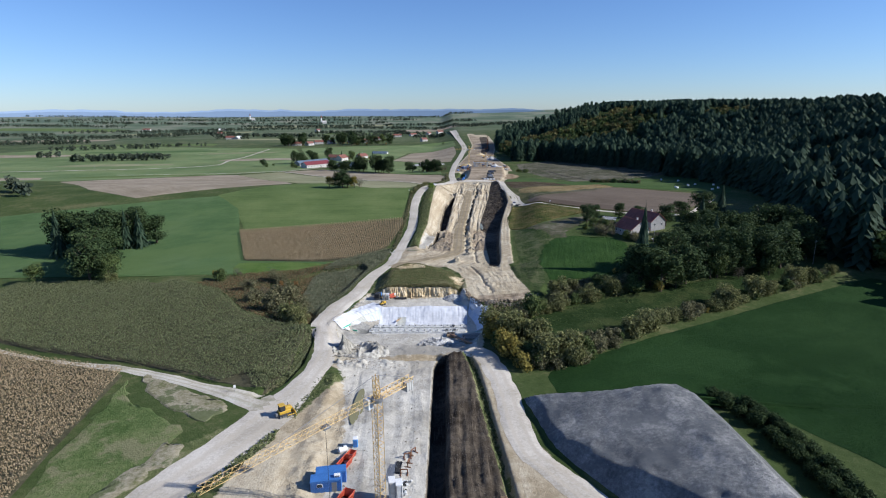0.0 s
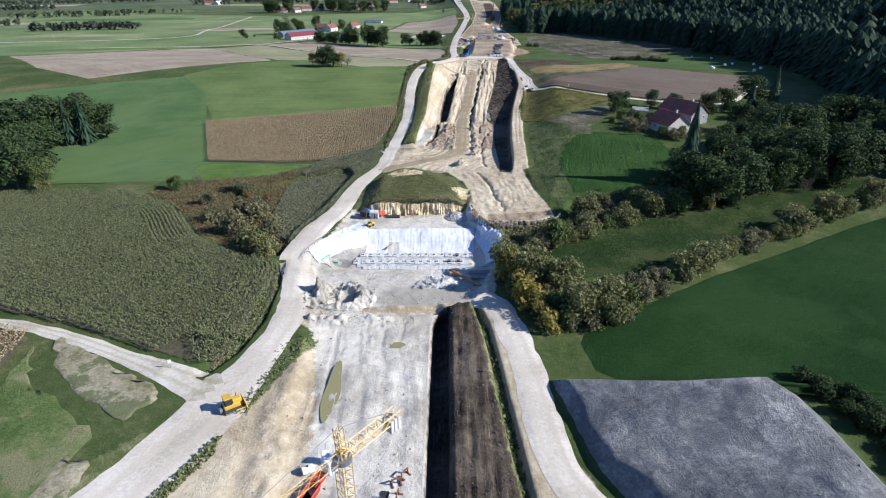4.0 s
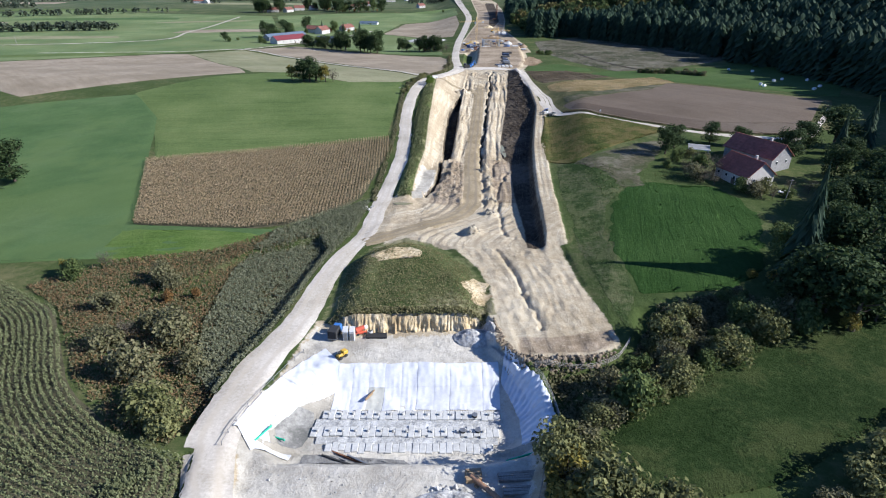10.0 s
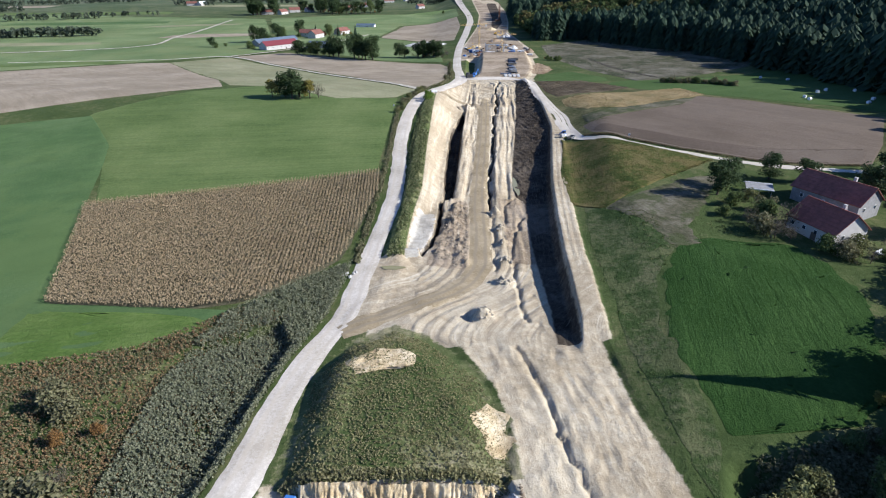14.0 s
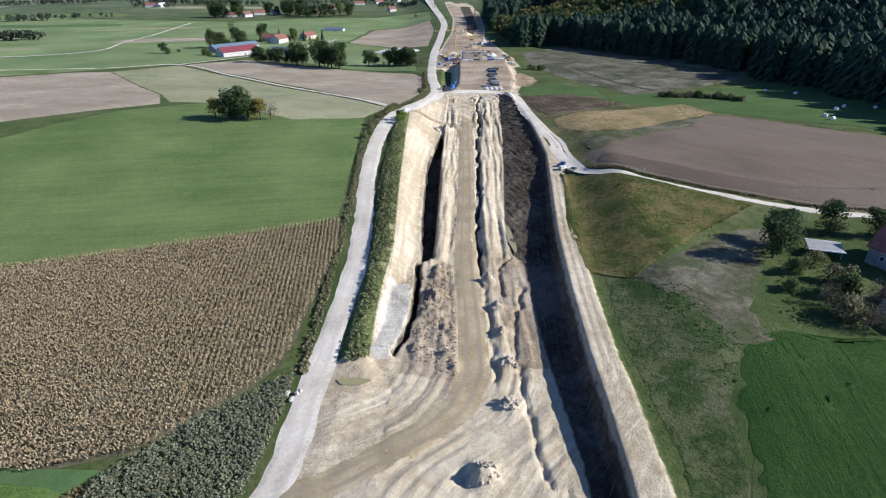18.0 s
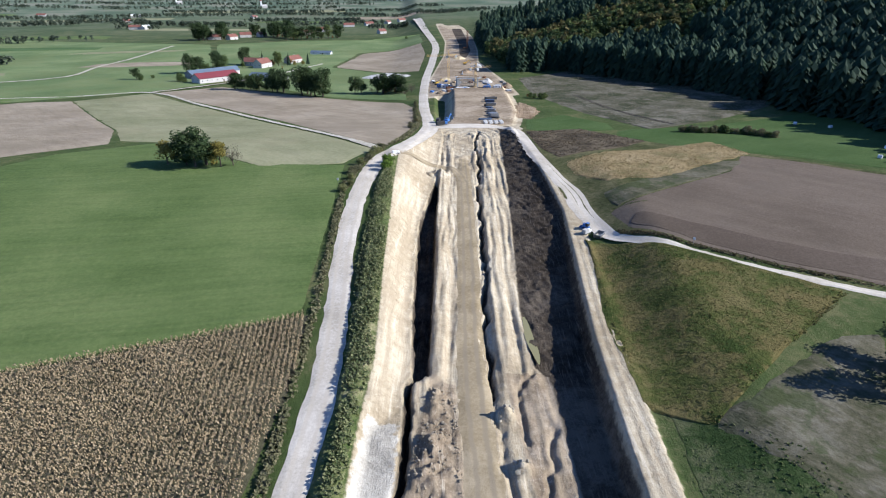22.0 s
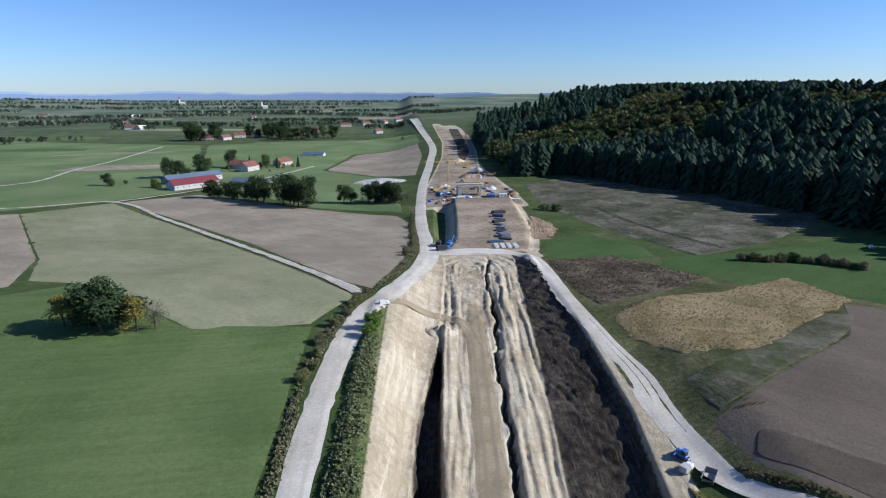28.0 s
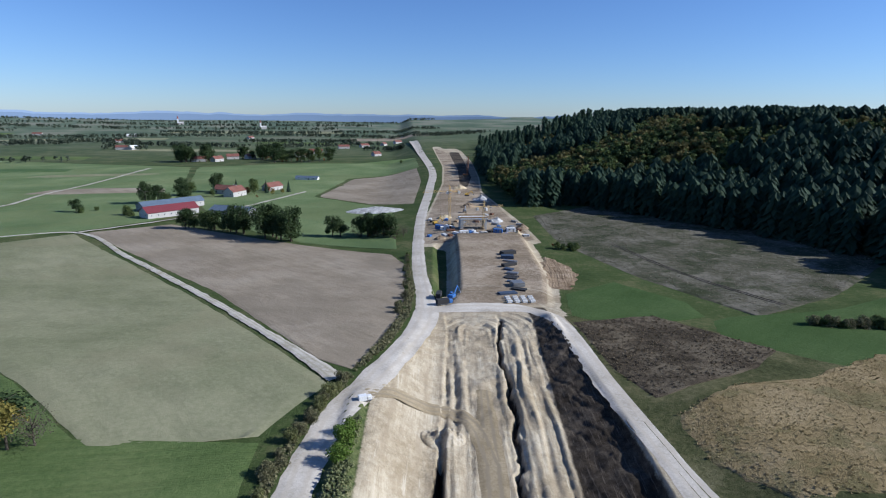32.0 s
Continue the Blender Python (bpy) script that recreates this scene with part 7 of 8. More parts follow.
fence([(10, 170), (12, 176), (13.5, 182)], "timber guard rail at the pit edge", 1.2, 2)


# ---- terrace behind the pit ----
def small_truck(x, y, rz, cabm, bodym, label, L=5.2):
    v = thing("van", label, "vehicle", x, y, None, rz, "site vehicles")
    part("chassis", box((L, 1.8, 0.3), (0, 0, 0.4)), M_STEEL, v)
    cb = part("cab", box((1.6, 1.9, 1.5), (L / 2 - 0.8, 0, 0.6), bev=0.2), cabm, v)
    part("windscreen", box((0.06, 1.6, 0.7), (L / 2 + 0.0, 0, 1.25), ry=-8, bev=0), M_GLASS, cb)
    part("load_body", box((L - 1.8, 2.0, 1.9), (-0.85, 0, 0.65), bev=0.06), bodym, v)
    for sx in (-L / 2 + 0.9, L / 2 - 0.9):
        for sy in (-0.85, 0.85):
            w = part("wheel", bar((sx, sy - 0.12, 0.4), (sx, sy + 0.12, 0.4), 0.4, 14), M_BLACK, v)
            part("rim", bar((sx, sy - 0.14, 0.4), (sx, sy + 0.14, 0.4), 0.2, 10), M_STEEL, w)
    return v


for x in (-25.4, -23.9):
    b4 = thing("site_cabinet", "tall white storage cabinet on the terrace", "cabinet", x, 218.0, None, 4, "white cabinets")
    part("body", box((1.1, 2.2, 2.3), bev=0.05), M_WHITE, b4)
    part("roof", box((1.2, 2.3, 0.12), (0, 0, 2.3)), M_CONC_L, b4)
    part("door", box((0.8, 0.05, 1.9), (0, -1.12, 0.1)), M_STEEL, b4)
small_truck(-27.8, 218.6, 80, M_BLUE, M_BLACK, "dark blue van parked by the sandy face", 4.6)
mixer = thing("concrete_mixer", "red concrete mixer with a white drum", "mixer", -22.3, 219.8, None, 20)
part("frame", box((2.6, 1.4, 0.4), (0, 0, 0.35)), M_RED, mixer)
part("drum", bar((-0.9, 0, 1.0), (0.9, 0, 1.7), 0.75, 14, 0.45), M_RED, mixer)
part("hopper", box((0.8, 0.8, 0.7), (1.2, 0, 1.2), bev=0.1), M_WHITE, mixer)
for sx in (-0.8, 0.8):
    for sy in (-0.7, 0.7):
        part("wheel", bar((sx, sy - 0.1, 0.3), (sx, sy + 0.1, 0.3), 0.3, 10), M_BLACK, mixer)
stack("pipe_stack", "stack of black plastic pipes on the terrace", -18.6, 218.6, H(-18.6, 218.6), 2, 4, (4.6, 0.35, 0.3), M_BLACK, 2, piece="pipe")
ring = thing("concrete_ring", "pale concrete well ring lying on the terrace", "concrete ring", -20.2, 219.9, None, 0)
part("ring", bar((0, 0, 0), (0, 0, 0.7), 0.6, 16), M_CONC_L, ring)
part("bore", bar((0, 0, 0.68), (0, 0, 0.73), 0.45, 16), M_BLACK, ring)
dump = thing("mini_dumper", "small yellow site dumper beside the tarpaulins", "dumper", -25.2, 210.9, None, 50)
part("skip", box((1.3, 1.3, 0.8), (0.7, 0, 0.6), ry=10, bev=0.12), M_YELLOW, dump)
part("body", box((1.2, 1.1, 0.6), (-0.5, 0, 0.5), bev=0.08), M_YELLOW, dump)
part("seat", box((0.5, 0.6, 0.6), (-0.5, 0, 1.1), bev=0.1), M_BLACK, dump)
part("roll_bar", bar((-0.9, 0, 1.0), (-0.9, 0, 2.1), 0.06), M_STEEL, dump)
for sx in (-0.7, 0.7):
    for sy in (-0.65, 0.65):
        part("wheel", bar((sx, sy - 0.14, 0.38), (sx, sy + 0.14, 0.38), 0.38, 12), M_BLACK, dump)


def mound(name, x, y, r, h, mat, label, rough=0.25, sq=1.0, ring=False, flat=False):
    n = 104 if ring else 64
    u, v = np.meshgrid(np.linspace(-1.2, 1.2, n), np.linspace(-1.2, 1.2, n))
    d = np.hypot(u, v)
    X, Y = x + u * r, y + v * r * sq
    Z = h * (np.exp(-(((d - 0.6) / 0.2) ** 2)) * (0.75 + 0.35 * np.cos(np.arctan2(v, u) - 2.6)) - 0.55 * np.exp(-((d / 0.35) ** 2)) if ring else np.maximum(0, 1 - d**2) if flat else np.maximum(0, 1 - d) ** 0.8) * (1 + rough * rough_noise(X, Y, r * 0.5, 81, 5)) + (0.9 * (0.5 - np.abs(vnoise(X, Y, 1.7, 83))) + 0.4 * (0.5 - np.abs(vnoise(X, Y, 0.8, 84)))) * sm(d, 1.0, 0.85) * ring - 0.3 * sm(d, 0.9, 1.05) + height(X, Y) - H(x, y)
    i = np.arange(n * n).reshape(n, n)
    f = np.stack([i[:-1, :-1], i[:-1, 1:], i[1:, 1:], i[1:, :-1]], -1).reshape(-1, 4)
    t = thing(name, label, name.replace("_", " "), x, y)
    part("mass", mesh_np("mass", np.stack([X - x, Y - y, Z], -1).reshape(-1, 3), f, [mat]), None, t)
    return t


M_CUTHEAP = soil("tan_spoil", (0.29, 0.235, 0.155), (0.44, 0.375, 0.27), (0.56, 0.495, 0.38), 0.2, 0.9, relief=0.4)
M_RUBBLE = soil("pale_rubble", (0.25, 0.245, 0.23), (0.42, 0.41, 0.385), (0.6, 0.59, 0.565), 0.3, 1.2, relief=0.4)
mound("rubble_heap", 3.4, 217.8, 5.0, 1.9, M_RUBBLE, "grey gravel heap at the end of the terrace", 0.3, 0.7, flat=True)
mound("spoil_heap", 8.5, 483.5, 5.5, 2.2, M_CUTHEAP, "low tan spoil bank round the end of the trench", 0.7, 0.8)
mound("sand_heap", 13.6, 87.0, 5.5, 2.4, M_RUTTED, "streaked brown spoil cone beside the access road", 0.2)
mound("rubble_heap", -3.0, 173.6, 6.2, 1.5, M_RUBBLE, "heap of pale broken stone and clods", 0.7, 0.5, flat=True)
mound("spoil_heap", -27.2, 165.0, 9.4, 3.4, soil("ash_spoil", (0.17, 0.16, 0.13), (0.34, 0.32, 0.275), (0.50, 0.48, 0.425), 0.2, 0.9, relief=0.6), "ring-shaped spoil heap of pale clods beside the haul road", 1.0, 1.0, ring=True)

# puddles
for x, y, rx_, ry_ in ((-22.6, 129, 1.5, 8), (-18, 296.5, 3.2, 1.2), (23.4, 362, 1.0, 9), (-11.4, 143.7, 1.7, 1.1)):
    bm = bmesh.new()
    pts = [bm.verts.new((math.cos(a) * rx_ * (1 + 0.18 * math.sin(3 * a + x)), math.sin(a) * ry_ * (1 + 0.12 * math.cos(2 * a + y)), 0)) for a in np.linspace(0, 6.283, 36, endpoint=False)]
    bm.faces.new(pts)
    me = bpy.data.meshes.new("puddle")
    bm.to_mesh(me)
    bm.free()
    me.materials.append(M_WATER)
    w = new("puddle", me)
    gxs, gys = np.meshgrid(x + rx_ * np.linspace(-0.7, 0.7, 5), y + ry_ * np.linspace(-0.7, 0.7, 9))
    w.location = (x, y, float(np.quantile(height(gxs, gys), 0.7)) + 0.08)
    tagged(w, "shallow puddle of greenish muddy water", "puddle", kind="structure")


# loose clods and stones
def clods(name, poly, n, lo, hi, mat, label, seed):
    g = np.random.default_rng(seed)
    c = scatter(poly, n, g)
    c = c[rough_noise(c[:, 0], c[:, 1], 3, seed) > -0.5]
    ph = (1 + 5**0.5) / 2
    ico = np.array([(-1, ph, 0), (1, ph, 0), (-1, -ph, 0), (1, -ph, 0), (0, -1, ph), (0, 1, ph), (0, -1, -ph), (0, 1, -ph), (ph, 0, -1), (ph, 0, 1), (-ph, 0, -1), (-ph, 0, 1)]) / 1.9
    tri = np.array([(0, 11, 5), (0, 5, 1), (0, 1, 7), (0, 7, 10), (0, 10, 11), (1, 5, 9), (5, 11, 4), (11, 10, 2), (10, 7, 6), (7, 1, 8), (3, 9, 4), (3, 4, 2), (3, 2, 6), (3, 6, 8), (3, 8, 9), (4, 9, 5), (2, 4, 11), (6, 2, 10), (8, 6, 7), (9, 8, 1)])
    k = len(c)
    r = lo + (hi - lo) * g.uniform(0, 1, (k, 1, 1)) ** 3
    v = ico[None] * r * g.uniform(0.6, 1.35, (k, 12, 1)) * g.uniform(0.7, 1.3, (k, 1, 3))
    v = v + np.stack([c[:, 0], c[:, 1], height(c[:, 0], c[:, 1]) + r[:, 0, 0] * 0.25], -1)[:, None]
    f = (tri[None] + 12 * np.arange(k)[:, None, None]).reshape(-1, 3)
    return stuff(name, mesh_np(name, v.reshape(-1, 3), f, [mat], smooth=False), label, "rubble")


M_CLOD = plain("earth_clod", (0.34, 0.305, 0.24), 0.95, wear=0.3, scale=0.6)
M_CLODM = plain("tan_clod", (0.31, 0.26, 0.185), 0.95, wear=0.3, scale=0.6)
M_CLODB = plain("brown_clod", (0.24, 0.19, 0.13), 0.95, wear=0.3, scale=0.6)
clods("clods", [(-32, 151), (-19, 150), (-8, 151.5), (-8, 155.5), (-19, 156), (-30, 156.5)], 500, 0.05, 0.18, M_CLOD, "crumbly clods along the yard edge", 201)
clods("clods", [(-35, 156), (-35, 164), (-32, 171), (-25, 175), (-20, 169), (-18, 160)], 1500, 0.06, 0.35, M_CLOD, "grey clods round the spoil ring", 203)
clods("clods", [(-7, 302), (3, 298), (4.2, 322), (4.6, 346), (0, 349), (-4, 330), (-6, 316)], 1300, 0.06, 0.32, M_CLODM, "dark clods beside the earth track", 205)
clods("rubble", [(-9, 171), (-5, 177), (0, 177), (3.5, 171)], 500, 0.15, 0.7, M_RUBBLE, "broken stone on the rubble heap", 207)
clods("clods", [(8, 222), (8, 213), (12, 205.5), (18, 204.3), (28, 206), (34, 210), (28, 208), (18, 207), (12, 208.5), (9.5, 214)], 700, 0.12, 0.5, M_CLODB, "clods at the foot of the sandy bank", 209)
for i, (hx, hy, hr, hh) in enumerate(HEAPS):
    clods("clods", [(hx - hr, hy - hr), (hx + hr, hy - hr), (hx + hr, hy + hr), (hx - hr, hy + hr)], 60, 0.15, 0.5, M_CLOD, "clods on a small earth heap", 211 + i)
clods("clods", [(0.2, 64), (0.2, 157), (5.4, 158), (8.4, 120), (12.5, 70)], 1100, 0.05, 0.2, plain("dark_clod", (0.12, 0.102, 0.082), 0.95, wear=0.35, scale=0.6), "dark clods on the ridged topsoil strip", 231)
clods("stones", [(-30, 158), (-34, 180), (4, 180), (6, 160)], 500, 0.05, 0.22, M_RUBBLE, "scattered stones on the terrace", 233)
clods("stones", [(-34, 62), (-30, 118), (-26, 148), (-6, 150), (-6, 62)], 700, 0.05, 0.22, M_CLOD, "scattered stones on the yard", 235)
clods("clods", [(19, 128), (40, 129), (58, 129), (64, 116), (66, 60), (46, 60), (37, 84), (24, 106)], 700, 0.05, 0.22, plain("marl_clod", (0.27, 0.27, 0.265), 0.95, wear=0.35, scale=0.6), "lumps of grey marl on the stockpile", 237)

# ---- farmhouse, bales, parked machines ----


def house(x, y, rz, length, width, wall, ridge, roofm, wallm, label, category="house", wins=4, door=True, z=None, chimney=True, name="house"):
    h = thing(name, label, category, x, y, z, rz, "farm and village buildings")
    body = part("wall", gable(length, width, wall, ridge), wallm, h)
    for s in (-1, 1):
        part("roof", roof_side(length, width, wall, ridge, s), roofm, h)
    part("ridge_cap", box((length + 1.2, 0.35, 0.2), (0, 0, ridge + 0.1), bev=0.06), roofm, h)
    for s in (-1, 1):
        for k in range(wins):
            px = -length / 2 + length * (k + 0.5) / wins
            w = part("window", box((1.1, 0.12, 1.2), (px, s * (width / 2 + 0.02), wall * 0.42), bev=0.03), M_WHITE, h)
            part("pane", box((0.9, 0.06, 1.0), (px, s * (width / 2 + 0.08), wall * 0.42 + 0.1), bev=0), M_GLASS, w)
        for py in (-width * 0.24, width * 0.24):
            w = part("window", box((0.12, 1.0, 1.2), (s * (length / 2 + 0.02), py, wall * 0.5), bev=0.03), M_WHITE, h)
            part("pane", box((0.06, 0.8, 1.0), (s * (length / 2 + 0.08), py, wall * 0.5 + 0.1), bev=0), M_GLASS, w)
    if door:
        part("door", box((1.6, 0.14, 2.1), (length * 0.1, -width / 2 - 0.03, 0), bev=0.04), M_DOORW, h)
    if chimney:
        part("chimney", box((0.8, 0.8, 1.8), (length * 0.18, width * 0.1, ridge - 0.6), bev=0.04), M_CONC, h)
    return h


# barn and dwelling with red roofs, gables towards the sunny end
house(115.0, 320.5, -63, 20, 11, 5.0, 9.2, M_ROOF_B, M_WALLG, "old barn with a weathered red tiled roof and grey gable", "barn", 3)
house(101.6, 302.0, -72, 14.5, 11.5, 4.2, 8.6, M_ROOF, M_WALL, "farmhouse with a red tiled roof and pale gable", "house", 4)
shed = thing("open_shed", "low open shed with white beams", "shed", 97.5, 331, None, -20)
for sx in (-3.5, 0, 3.5):
    for sy in (-2, 2):
        part("post", box((0.18, 0.18, 2.3), (sx, sy, 0)), M_WOODG, shed)
part("roof", box((8, 5, 0.16), (0, 0, 2.35), rx=6), M_WALLG, shed)
for sy in (-2.6, 2.6):
    part("fascia", box((8.2, 0.2, 0.3), (0, sy, 2.3 + sy * 0.1)), M_WHITE, shed)
small_truck(126, 332, 20, M_BLACK, M_STEEL, "dark tractor trailer parked behind the barn", 5.0)
stack("plank_pile", "jumble of pale boards against the gable", 110.5, 291.5, H(110.5, 291.5), 30, 5, (3.2, 0.4, 0.2), M_WHITE, 2, piece="board")
pole = thing("utility_pole", "pale leaning wooden pole in the garden", "pole", 107, 284, None, 0)
part("shaft", bar((0, 0, -0.5), (0.6, 0, 7.5), 0.13, 8, 0.09), M_WOODG, pole)
part("crossarm", box((1.4, 0.12, 0.12), (0.58, 0, 7.0)), M_WOODG, pole)
for x, y in ((167, 248), (-497, 800)):
    pl2 = thing("power_pole", "slim pole of an overhead line in the fields", "pole", x, y, None, 30, "line poles")
    part("shaft", bar((0, 0, -0.5), (0, 0, 11), 0.16, 8, 0.1), M_WOODG, pl2)
    part("crossarm", box((2.2, 0.15, 0.15), (0, 0, 10.2)), M_WOODG, pl2)
bale = thing("hay_bale", "round hay bale wrapped in white film", "hay bale", 192, 466, None, 20, "wrapped bales")
part("wrap", add_tube(bmesh.new(), (-0.75, 0, 0.85), (0.75, 0, 0.85), 0.9, 18), M_TARP, bale)
for sx in (-0.76, 0.76):
    part("end_fold", bar((sx - 0.03, 0, 0.85), (sx + 0.03, 0, 0.85), 0.6, 14), M_WHITE, bale)
for x, y in ((212, 492), (221, 499), (236, 496), (216, 455), (214, 560), (226, 548), (226, 466), (194, 474)):
    copy_thing(bale, pose(x, y, H(x, y), 0, 0, rng.uniform(0, 180)))
# haul-road van, skip and loader at the side road
small_truck(-9.3, 486.5, 20, M_WHITE, M_WHITE, "white delivery van stopped at the road fork", 4.6).scale = (0.68, 0.68, 0.62)
dozer(50.6, 412.5, 120, "dark blue compact loader parked beside the gravel road", M_BLUE, 0.8)
small_truck(49.6, 408.6, 35, M_WHITE, M_CONC, "small white utility truck beside the gravel road", 4.4).scale = (0.7, 0.7, 0.62)
skip(52.6, 406.0, H(52.6, 406), 50, M_STEEL, "grey steel skip beside the gravel road", 1.1)
rp = thing("rock_pile", "small pile of pale boulders at the road edge", "rock pile", -30.2, 293.5)
for k in range(12):
    bm = bmesh.new()
    bmesh.ops.create_icosphere(bm, subdivisions=1, radius=rng.uniform(0.3, 0.65))
    for v in bm.verts:
        v.co = v.co * (1 + 0.25 * noise.noise(v.co * 3 + Vector((k, 0, 0)))) + Vector((rng.normal() * 0.0, 0, 0.2))
    o = part("boulder", bm, M_RUBBLE, rp)
    o.location = (rng.normal() * 1.0, rng.normal() * 0.8, rng.uniform(0, 0.3))

# ---- embankment and bridge site ----
EZ = 3.4
M_NAVY = plain("dark_blue_steel", (0.05, 0.075, 0.12), 0.6, wear=0.25)
for i, y in enumerate((575, 583, 588, 594, 599, 606, 612, 619, 626, 634, 641, 650)):
    x = np.interp(y, [575, 650], [43.5, 53]) + (rng.normal() * 1.6 if i else 0)
    if i == 0:
        for k in range(3):
            for j in range(4):
                blk = thing("concrete_block", "white concrete block in rows on the embankment", "concrete block", x - 3.5 + 3.0 * j, y - 3.5 + 2.6 * k, EZ, 12, "stored blocks")
                part("block", box((2.0, 1.1, 0.9), bev=0.06), M_CONC_L, blk)
                part("lifting_eye", bar((-0.3, 0, 0.9), (0.3, 0, 0.9), 0.06), M_STEEL, blk)
    else:
        stack("girder_stack", "dark stack of steel girders stored on the embankment", x, y, EZ, rng.uniform(-35, 35), int(rng.integers(3, 6)), (rng.uniform(4, 8), rng.uniform(0.5, 1.0), rng.uniform(0.5, 0.9)), [M_STEEL, M_NAVY, M_BLACK][i % 3], int(rng.integers(1, 4)), "stored girders", "girder")


def excavator(x, y, z, rz, mat, label):
    e = thing("excavator", label, "excavator", x, y, z, rz, "excavators")
    for sy in (-1, 1):
        part("track", box((4.0, 0.6, 0.85), (0, sy * 1.15, 0), bev=0.25), M_BLACK, e)
    part("turntable", bar((0, 0, 0.8), (0, 0, 1.1), 0.9, 14), M_STEEL, e)
    part("house", box((3.0, 2.4, 1.2), (-0.6, 0, 1.1), bev=0.15), mat, e)
    cb = part("cab", box((1.4, 1.0, 1.5), (0.6, 0.7, 1.2), bev=0.12), M_BLACK, e)
    part("roof", box((1.5, 1.1, 0.1), (0.6, 0.7, 2.7)), mat, cb)
    part("boom", bar((0.9, -0.2, 1.8), (4.2, -0.2, 4.6), 0.28, 6), mat, e)
    part("stick", bar((4.2, -0.2, 4.6), (6.2, -0.2, 1.9), 0.22, 6), mat, e)
    part("bucket", box((0.9, 1.1, 0.9), (6.2, -0.2, 0.9), ry=20, bev=0.15), M_STEEL, e)
    return e


excavator(18.5, 578.5, H(18.5, 578.5), 60, M_BLUE, "blue excavator working beside the embankment")
small_truck(15, 573, 20, M_BLUE, M_BLACK, "dark blue lorry parked at the crossing", 6.5)
small_truck(13.5, 583, 80, M_BLACK, M_BLACK, "black lorry in the hollow", 6.5)
# bridge abutment frame with scaffolding
BZ = H(48, 742)
br = thing("bridge_frame", "unfinished concrete bridge frame with shuttering", "bridge", 46, 742, BZ, 2)
for sx in (-8, 8):
    part("abutment", box((2.0, 9, 7.5), (sx, 0, -0.5), bev=0.1), M_CONC, br)
part("deck", box((19, 9.5, 1.0), (0, 0, 7.0), bev=0.1), M_CONC_L, br)
for sy in (-4.6, 4.6):
    part("parapet", box((19, 0.3, 0.9), (0, sy, 8.0)), M_WOOD, br)
sc = thing("scaffold", "steel shoring scaffold under the bridge deck", "scaffold", 46, 742, BZ, 2)
for i in range(8):
    for sy in (-4.2, 0, 4.2):
        part("upright", bar((-6.3 + 1.8 * i, sy, -0.4), (-6.3 + 1.8 * i, sy, 7.0), 0.09, 6), M_STEEL, sc)
for zz in (2, 4.5):
    for sy in (-4.2, 4.2):
        part("ledger", bar((-6.5, sy, zz), (6.5, sy, zz), 0.07, 6), M_STEEL, sc)
tower_crane(31, 752, 24, 200, 20, 8, "distant ochre tower crane at the bridge site")
tower_crane(51.5, 728, 16, 20, 14, 6, "slim yellow crane beside the bridge frame")
for k in range(58):
    x, y = rng.uniform(14, 84), rng.uniform(706, 800)
    if 35 < x < 58 and 734 < y < 752:
        continue
    stack("material_stack", "bundled building materials on the bridge site", x, y, H(x, y), rng.uniform(0, 180), 3, (rng.uniform(2, 6), 0.7, 0.6), [M_BLACK, M_RUST, M_WOOD, M_CONC_L, M_STEEL, M_WOODG, M_WHITE, M_BLUE][k % 8], 2, "bridge site materials", "crate")
for x, y, m in ((24, 748, M_BLUE), (27, 741, M_WHITE), (61, 727, M_BLUE), (38, 722, M_WHITE), (70, 730, M_WHITE)):
    container(x, y, H(x, y), rng.uniform(-20, 20), m, "site container at the bridge works")
excavator(22, 765, H(22, 765), 30, M_YELLOW, "yellow excavator on the bridge site")
excavator(48, 812, H(48, 812), 80, M_STEEL, "dark excavator on the earth track")
excavator(60, 905, H(60, 905), 10, M_YELLOW, "yellow excavator far along the works")
rig = thing("drilling_rig", "tall piling rig with an upright orange mast", "drilling rig", 77, 1082, None, 0)
part("carrier", box((6, 3, 2.2), bev=0.2), M_RUST, rig)
part("mast", lattice((2.5, 0, 1), (2.5, 0, 24), 1.4, 12, 0.1), M_RUST, rig)
part("drill", bar((3.6, 0, 0), (3.6, 0, 23), 0.4, 8), M_RUST, rig)
for sy in (-1.3, 1.3):
    part("track", box((6.2, 0.9, 1.0), (0, sy, -0.1), bev=0.3), M_BLACK, rig)
for k, (x, y, r_, h_) in enumerate(((22, 712, 4, 2.2), (33, 716, 3, 1.6), (72, 716, 5, 2.8), (80, 742, 5, 3), (66, 770, 6, 3), (30, 790, 6, 2.5), (54, 840, 7, 3), (70, 880, 8, 4), (58, 960, 8, 3))):
    mound("spoil_heap", x, y, r_, h_, [M_RUTTED, M_RUBBLE, M_FACE][k % 3], "heap of excavated earth at the bridge works", 0.4)
mound("gravel_heap", -26, 852, 26, 4.8, M_RUBBLE, "long pale gravel stockpile beside the pasture", 0.15, 0.5)

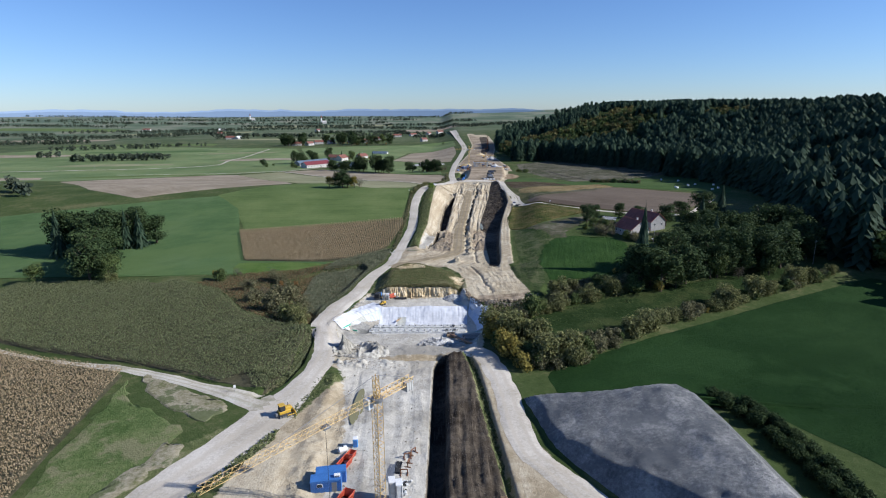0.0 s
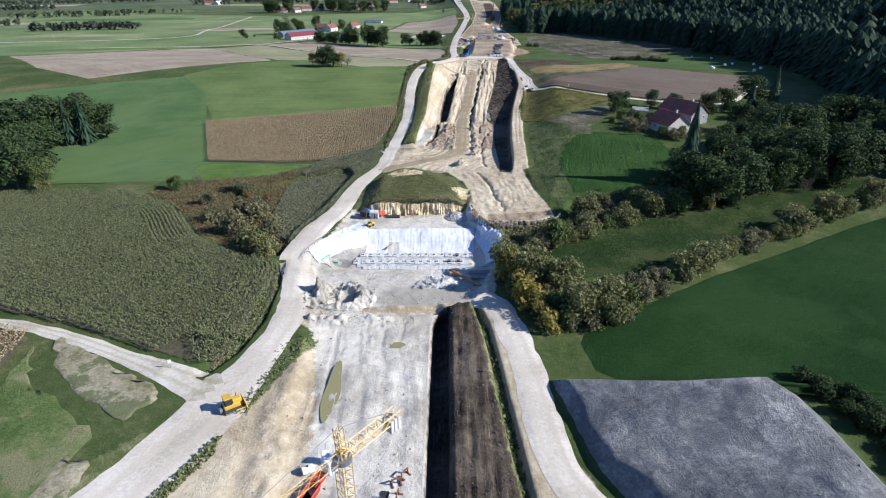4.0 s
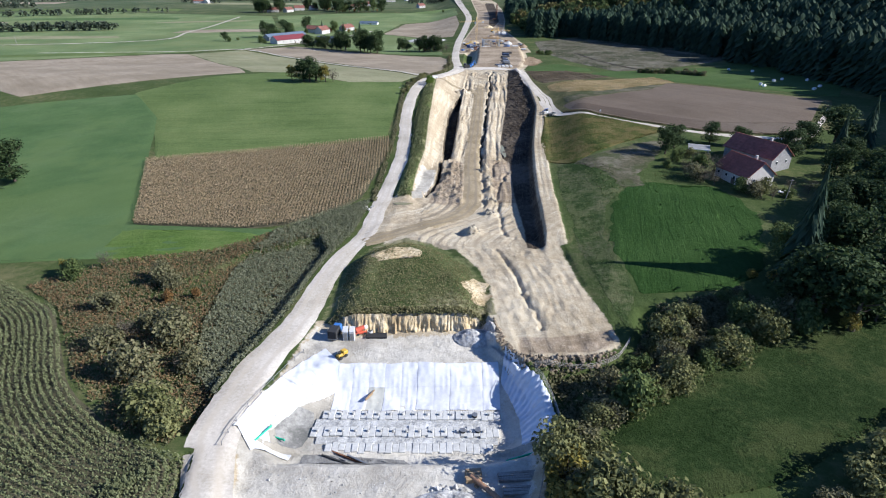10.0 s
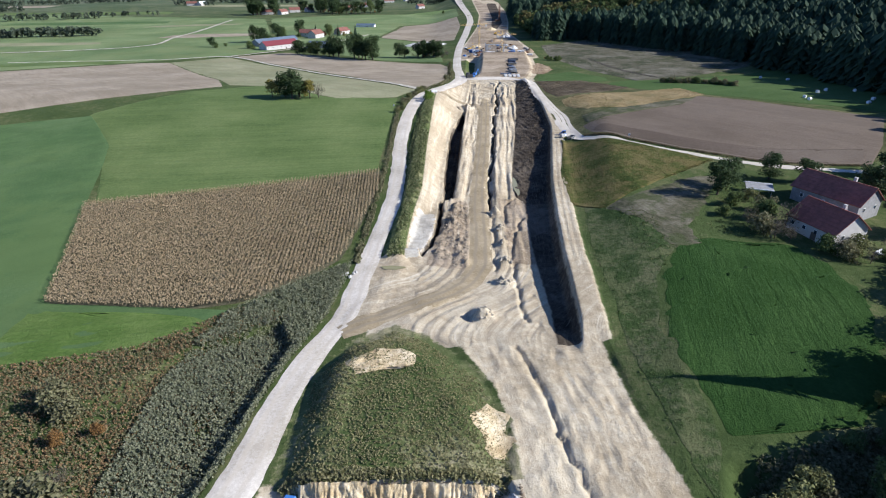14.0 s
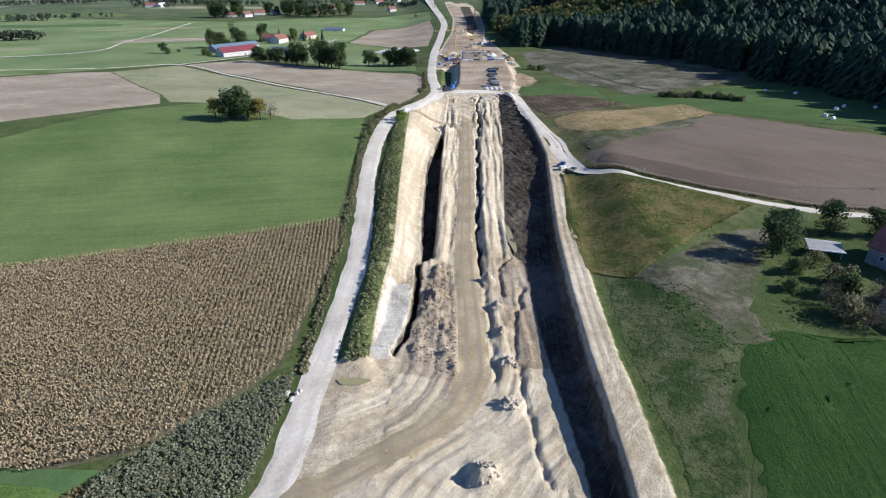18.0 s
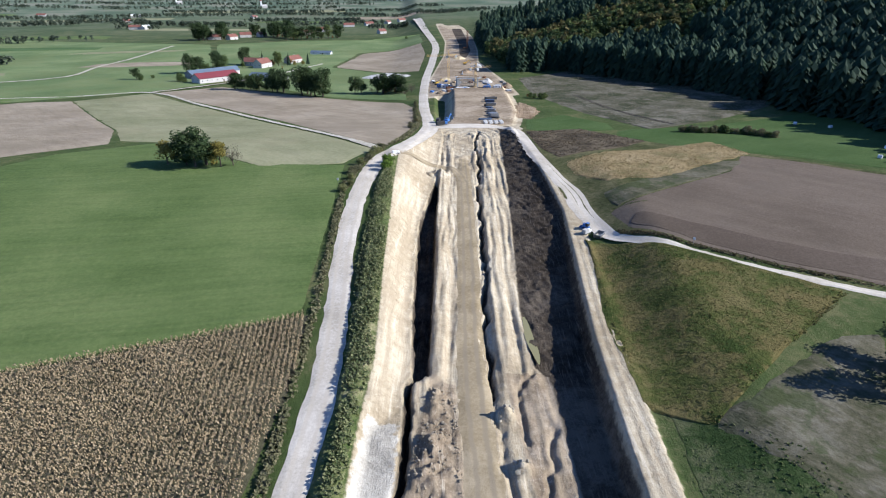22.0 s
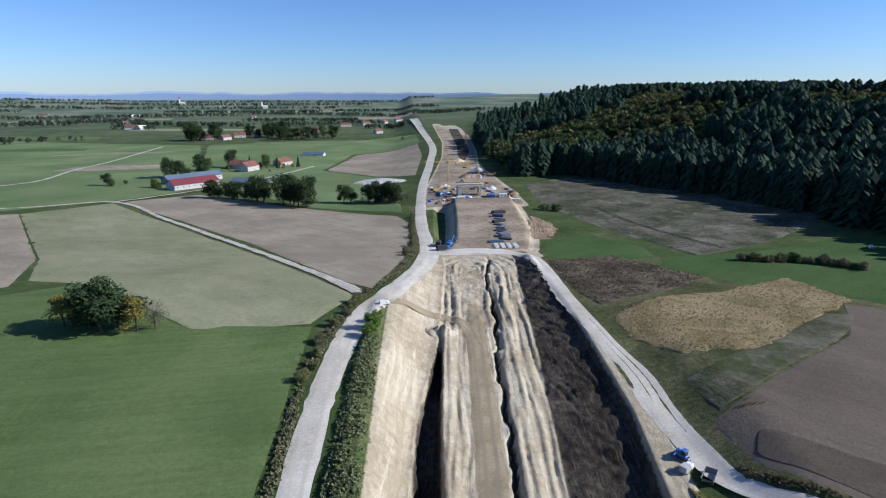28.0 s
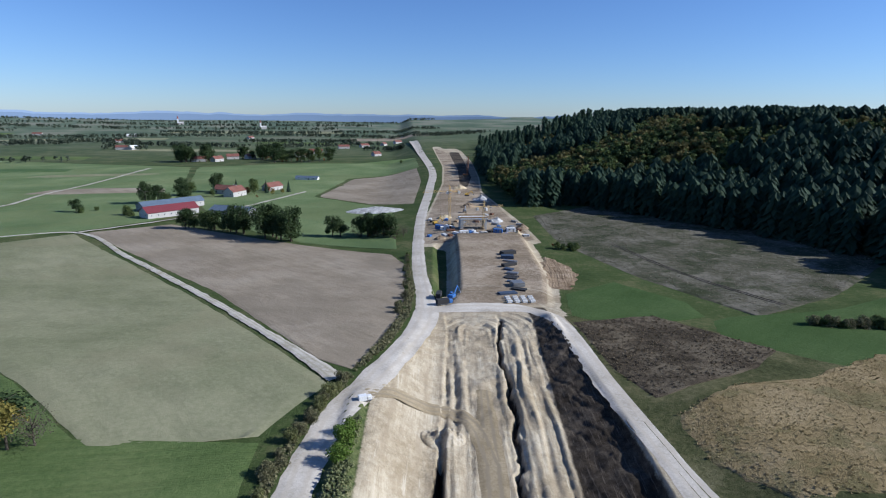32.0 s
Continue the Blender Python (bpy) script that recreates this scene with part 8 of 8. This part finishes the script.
# ---- farmstead and village ----
M_ROOF_V = plain("old_tile_roof", (0.21, 0.085, 0.062), 0.85, wear=0.3, scale=0.9)
house(-192, 838, 48, 42, 15, 5, 9, M_ROOF_R, M_WALL, "long cattle barn with a crimson sheet roof", "barn", 8, chimney=False, name="barn")
house(-214, 872, 48, 34, 14, 5, 8, M_ROOF_BL, M_WALLG, "barn with a blue-grey roof", "barn", 5, chimney=False, name="barn")
house(-196, 892, 48, 22, 12, 5, 8.5, M_ROOF_BL, M_WALL, "machine hall with a blue-grey roof and white gable", "barn", 3, chimney=False, name="barn")
house(-142, 842, -20, 36, 15, 4, 7, M_ROOF_BL, M_WALLG, "low open hall with a slate-blue roof", "barn", 5, chimney=False, name="barn")
house(-176, 965, 70, 22, 12, 6, 10.5, M_ROOF_V, M_WALL, "farmhouse with white walls and a red roof")
house(-188, 985, -20, 30, 12, 5.5, 9.5, M_ROOF_V, M_WALL, "red-roofed farm building among trees")
house(-150, 1020, 60, 22, 11, 5, 9, M_ROOF_V, M_WALL, "red-roofed outbuilding behind the farmhouse")
house(-130, 1135, -10, 30, 9, 3, 5, M_ROOF_BL, M_WHITE, "long low white shed on the pasture", "barn", 3, chimney=False, name="barn")
for x, y, r, l, m in ((-371, 1424, 10, 24, M_ROOF_V), (-338, 1422, 60, 20, M_ROOF_V), (-330, 1490, 20, 22, M_ROOF_V), (-300, 1500, 50, 18, M_ROOF_V), (-215, 1566, 30, 22, M_ROOF_V), (-204, 1700, 10, 30, M_ROOF_B), (-255, 1540, 80, 20, M_ROOF_V),
                      (-655, 1745, 10, 26, M_ROOF_V), (-628, 1741, 70, 22, M_WHITE), (-160, 1900, 15, 28, M_ROOF_V), (-110, 1960, 40, 26, M_ROOF_V), (-60, 2050, 70, 26, M_ROOF_V), (-940, 2420, 20, 30, M_WHITE),
                      (-800, 2040, 40, 22, M_ROOF_V), (-1300, 2500, 10, 30, M_ROOF_V), (-520, 2350, 70, 28, M_ROOF_V), (-60, 1600, 40, 18, M_ROOF_V), (-20, 2150, 40, 26, M_ROOF_V)):
    house(x, y, r, l, 12, 5.5, 10, m, M_WALL, "village house with pale walls and a red roof" if m in (M_ROOF_V, M_ROOF_B) else "white building in the distant village", wins=3)
for x, y in ((-640, 3050), (-1100, 3300)):
    ch = thing("church", "distant white church with a slender tower", "church", x, y, None, 20, "village churches")
    part("nave", gable(24, 12, 9, 15), M_WALL, ch)
    part("tower", box((7, 7, 30), (-14, 0, -1), bev=0.1), M_WHITE, ch)
    part("spire", bar((-14, 0, 29), (-14, 0, 44), 4.6, 8, 0.1), M_ROOF_B, ch)
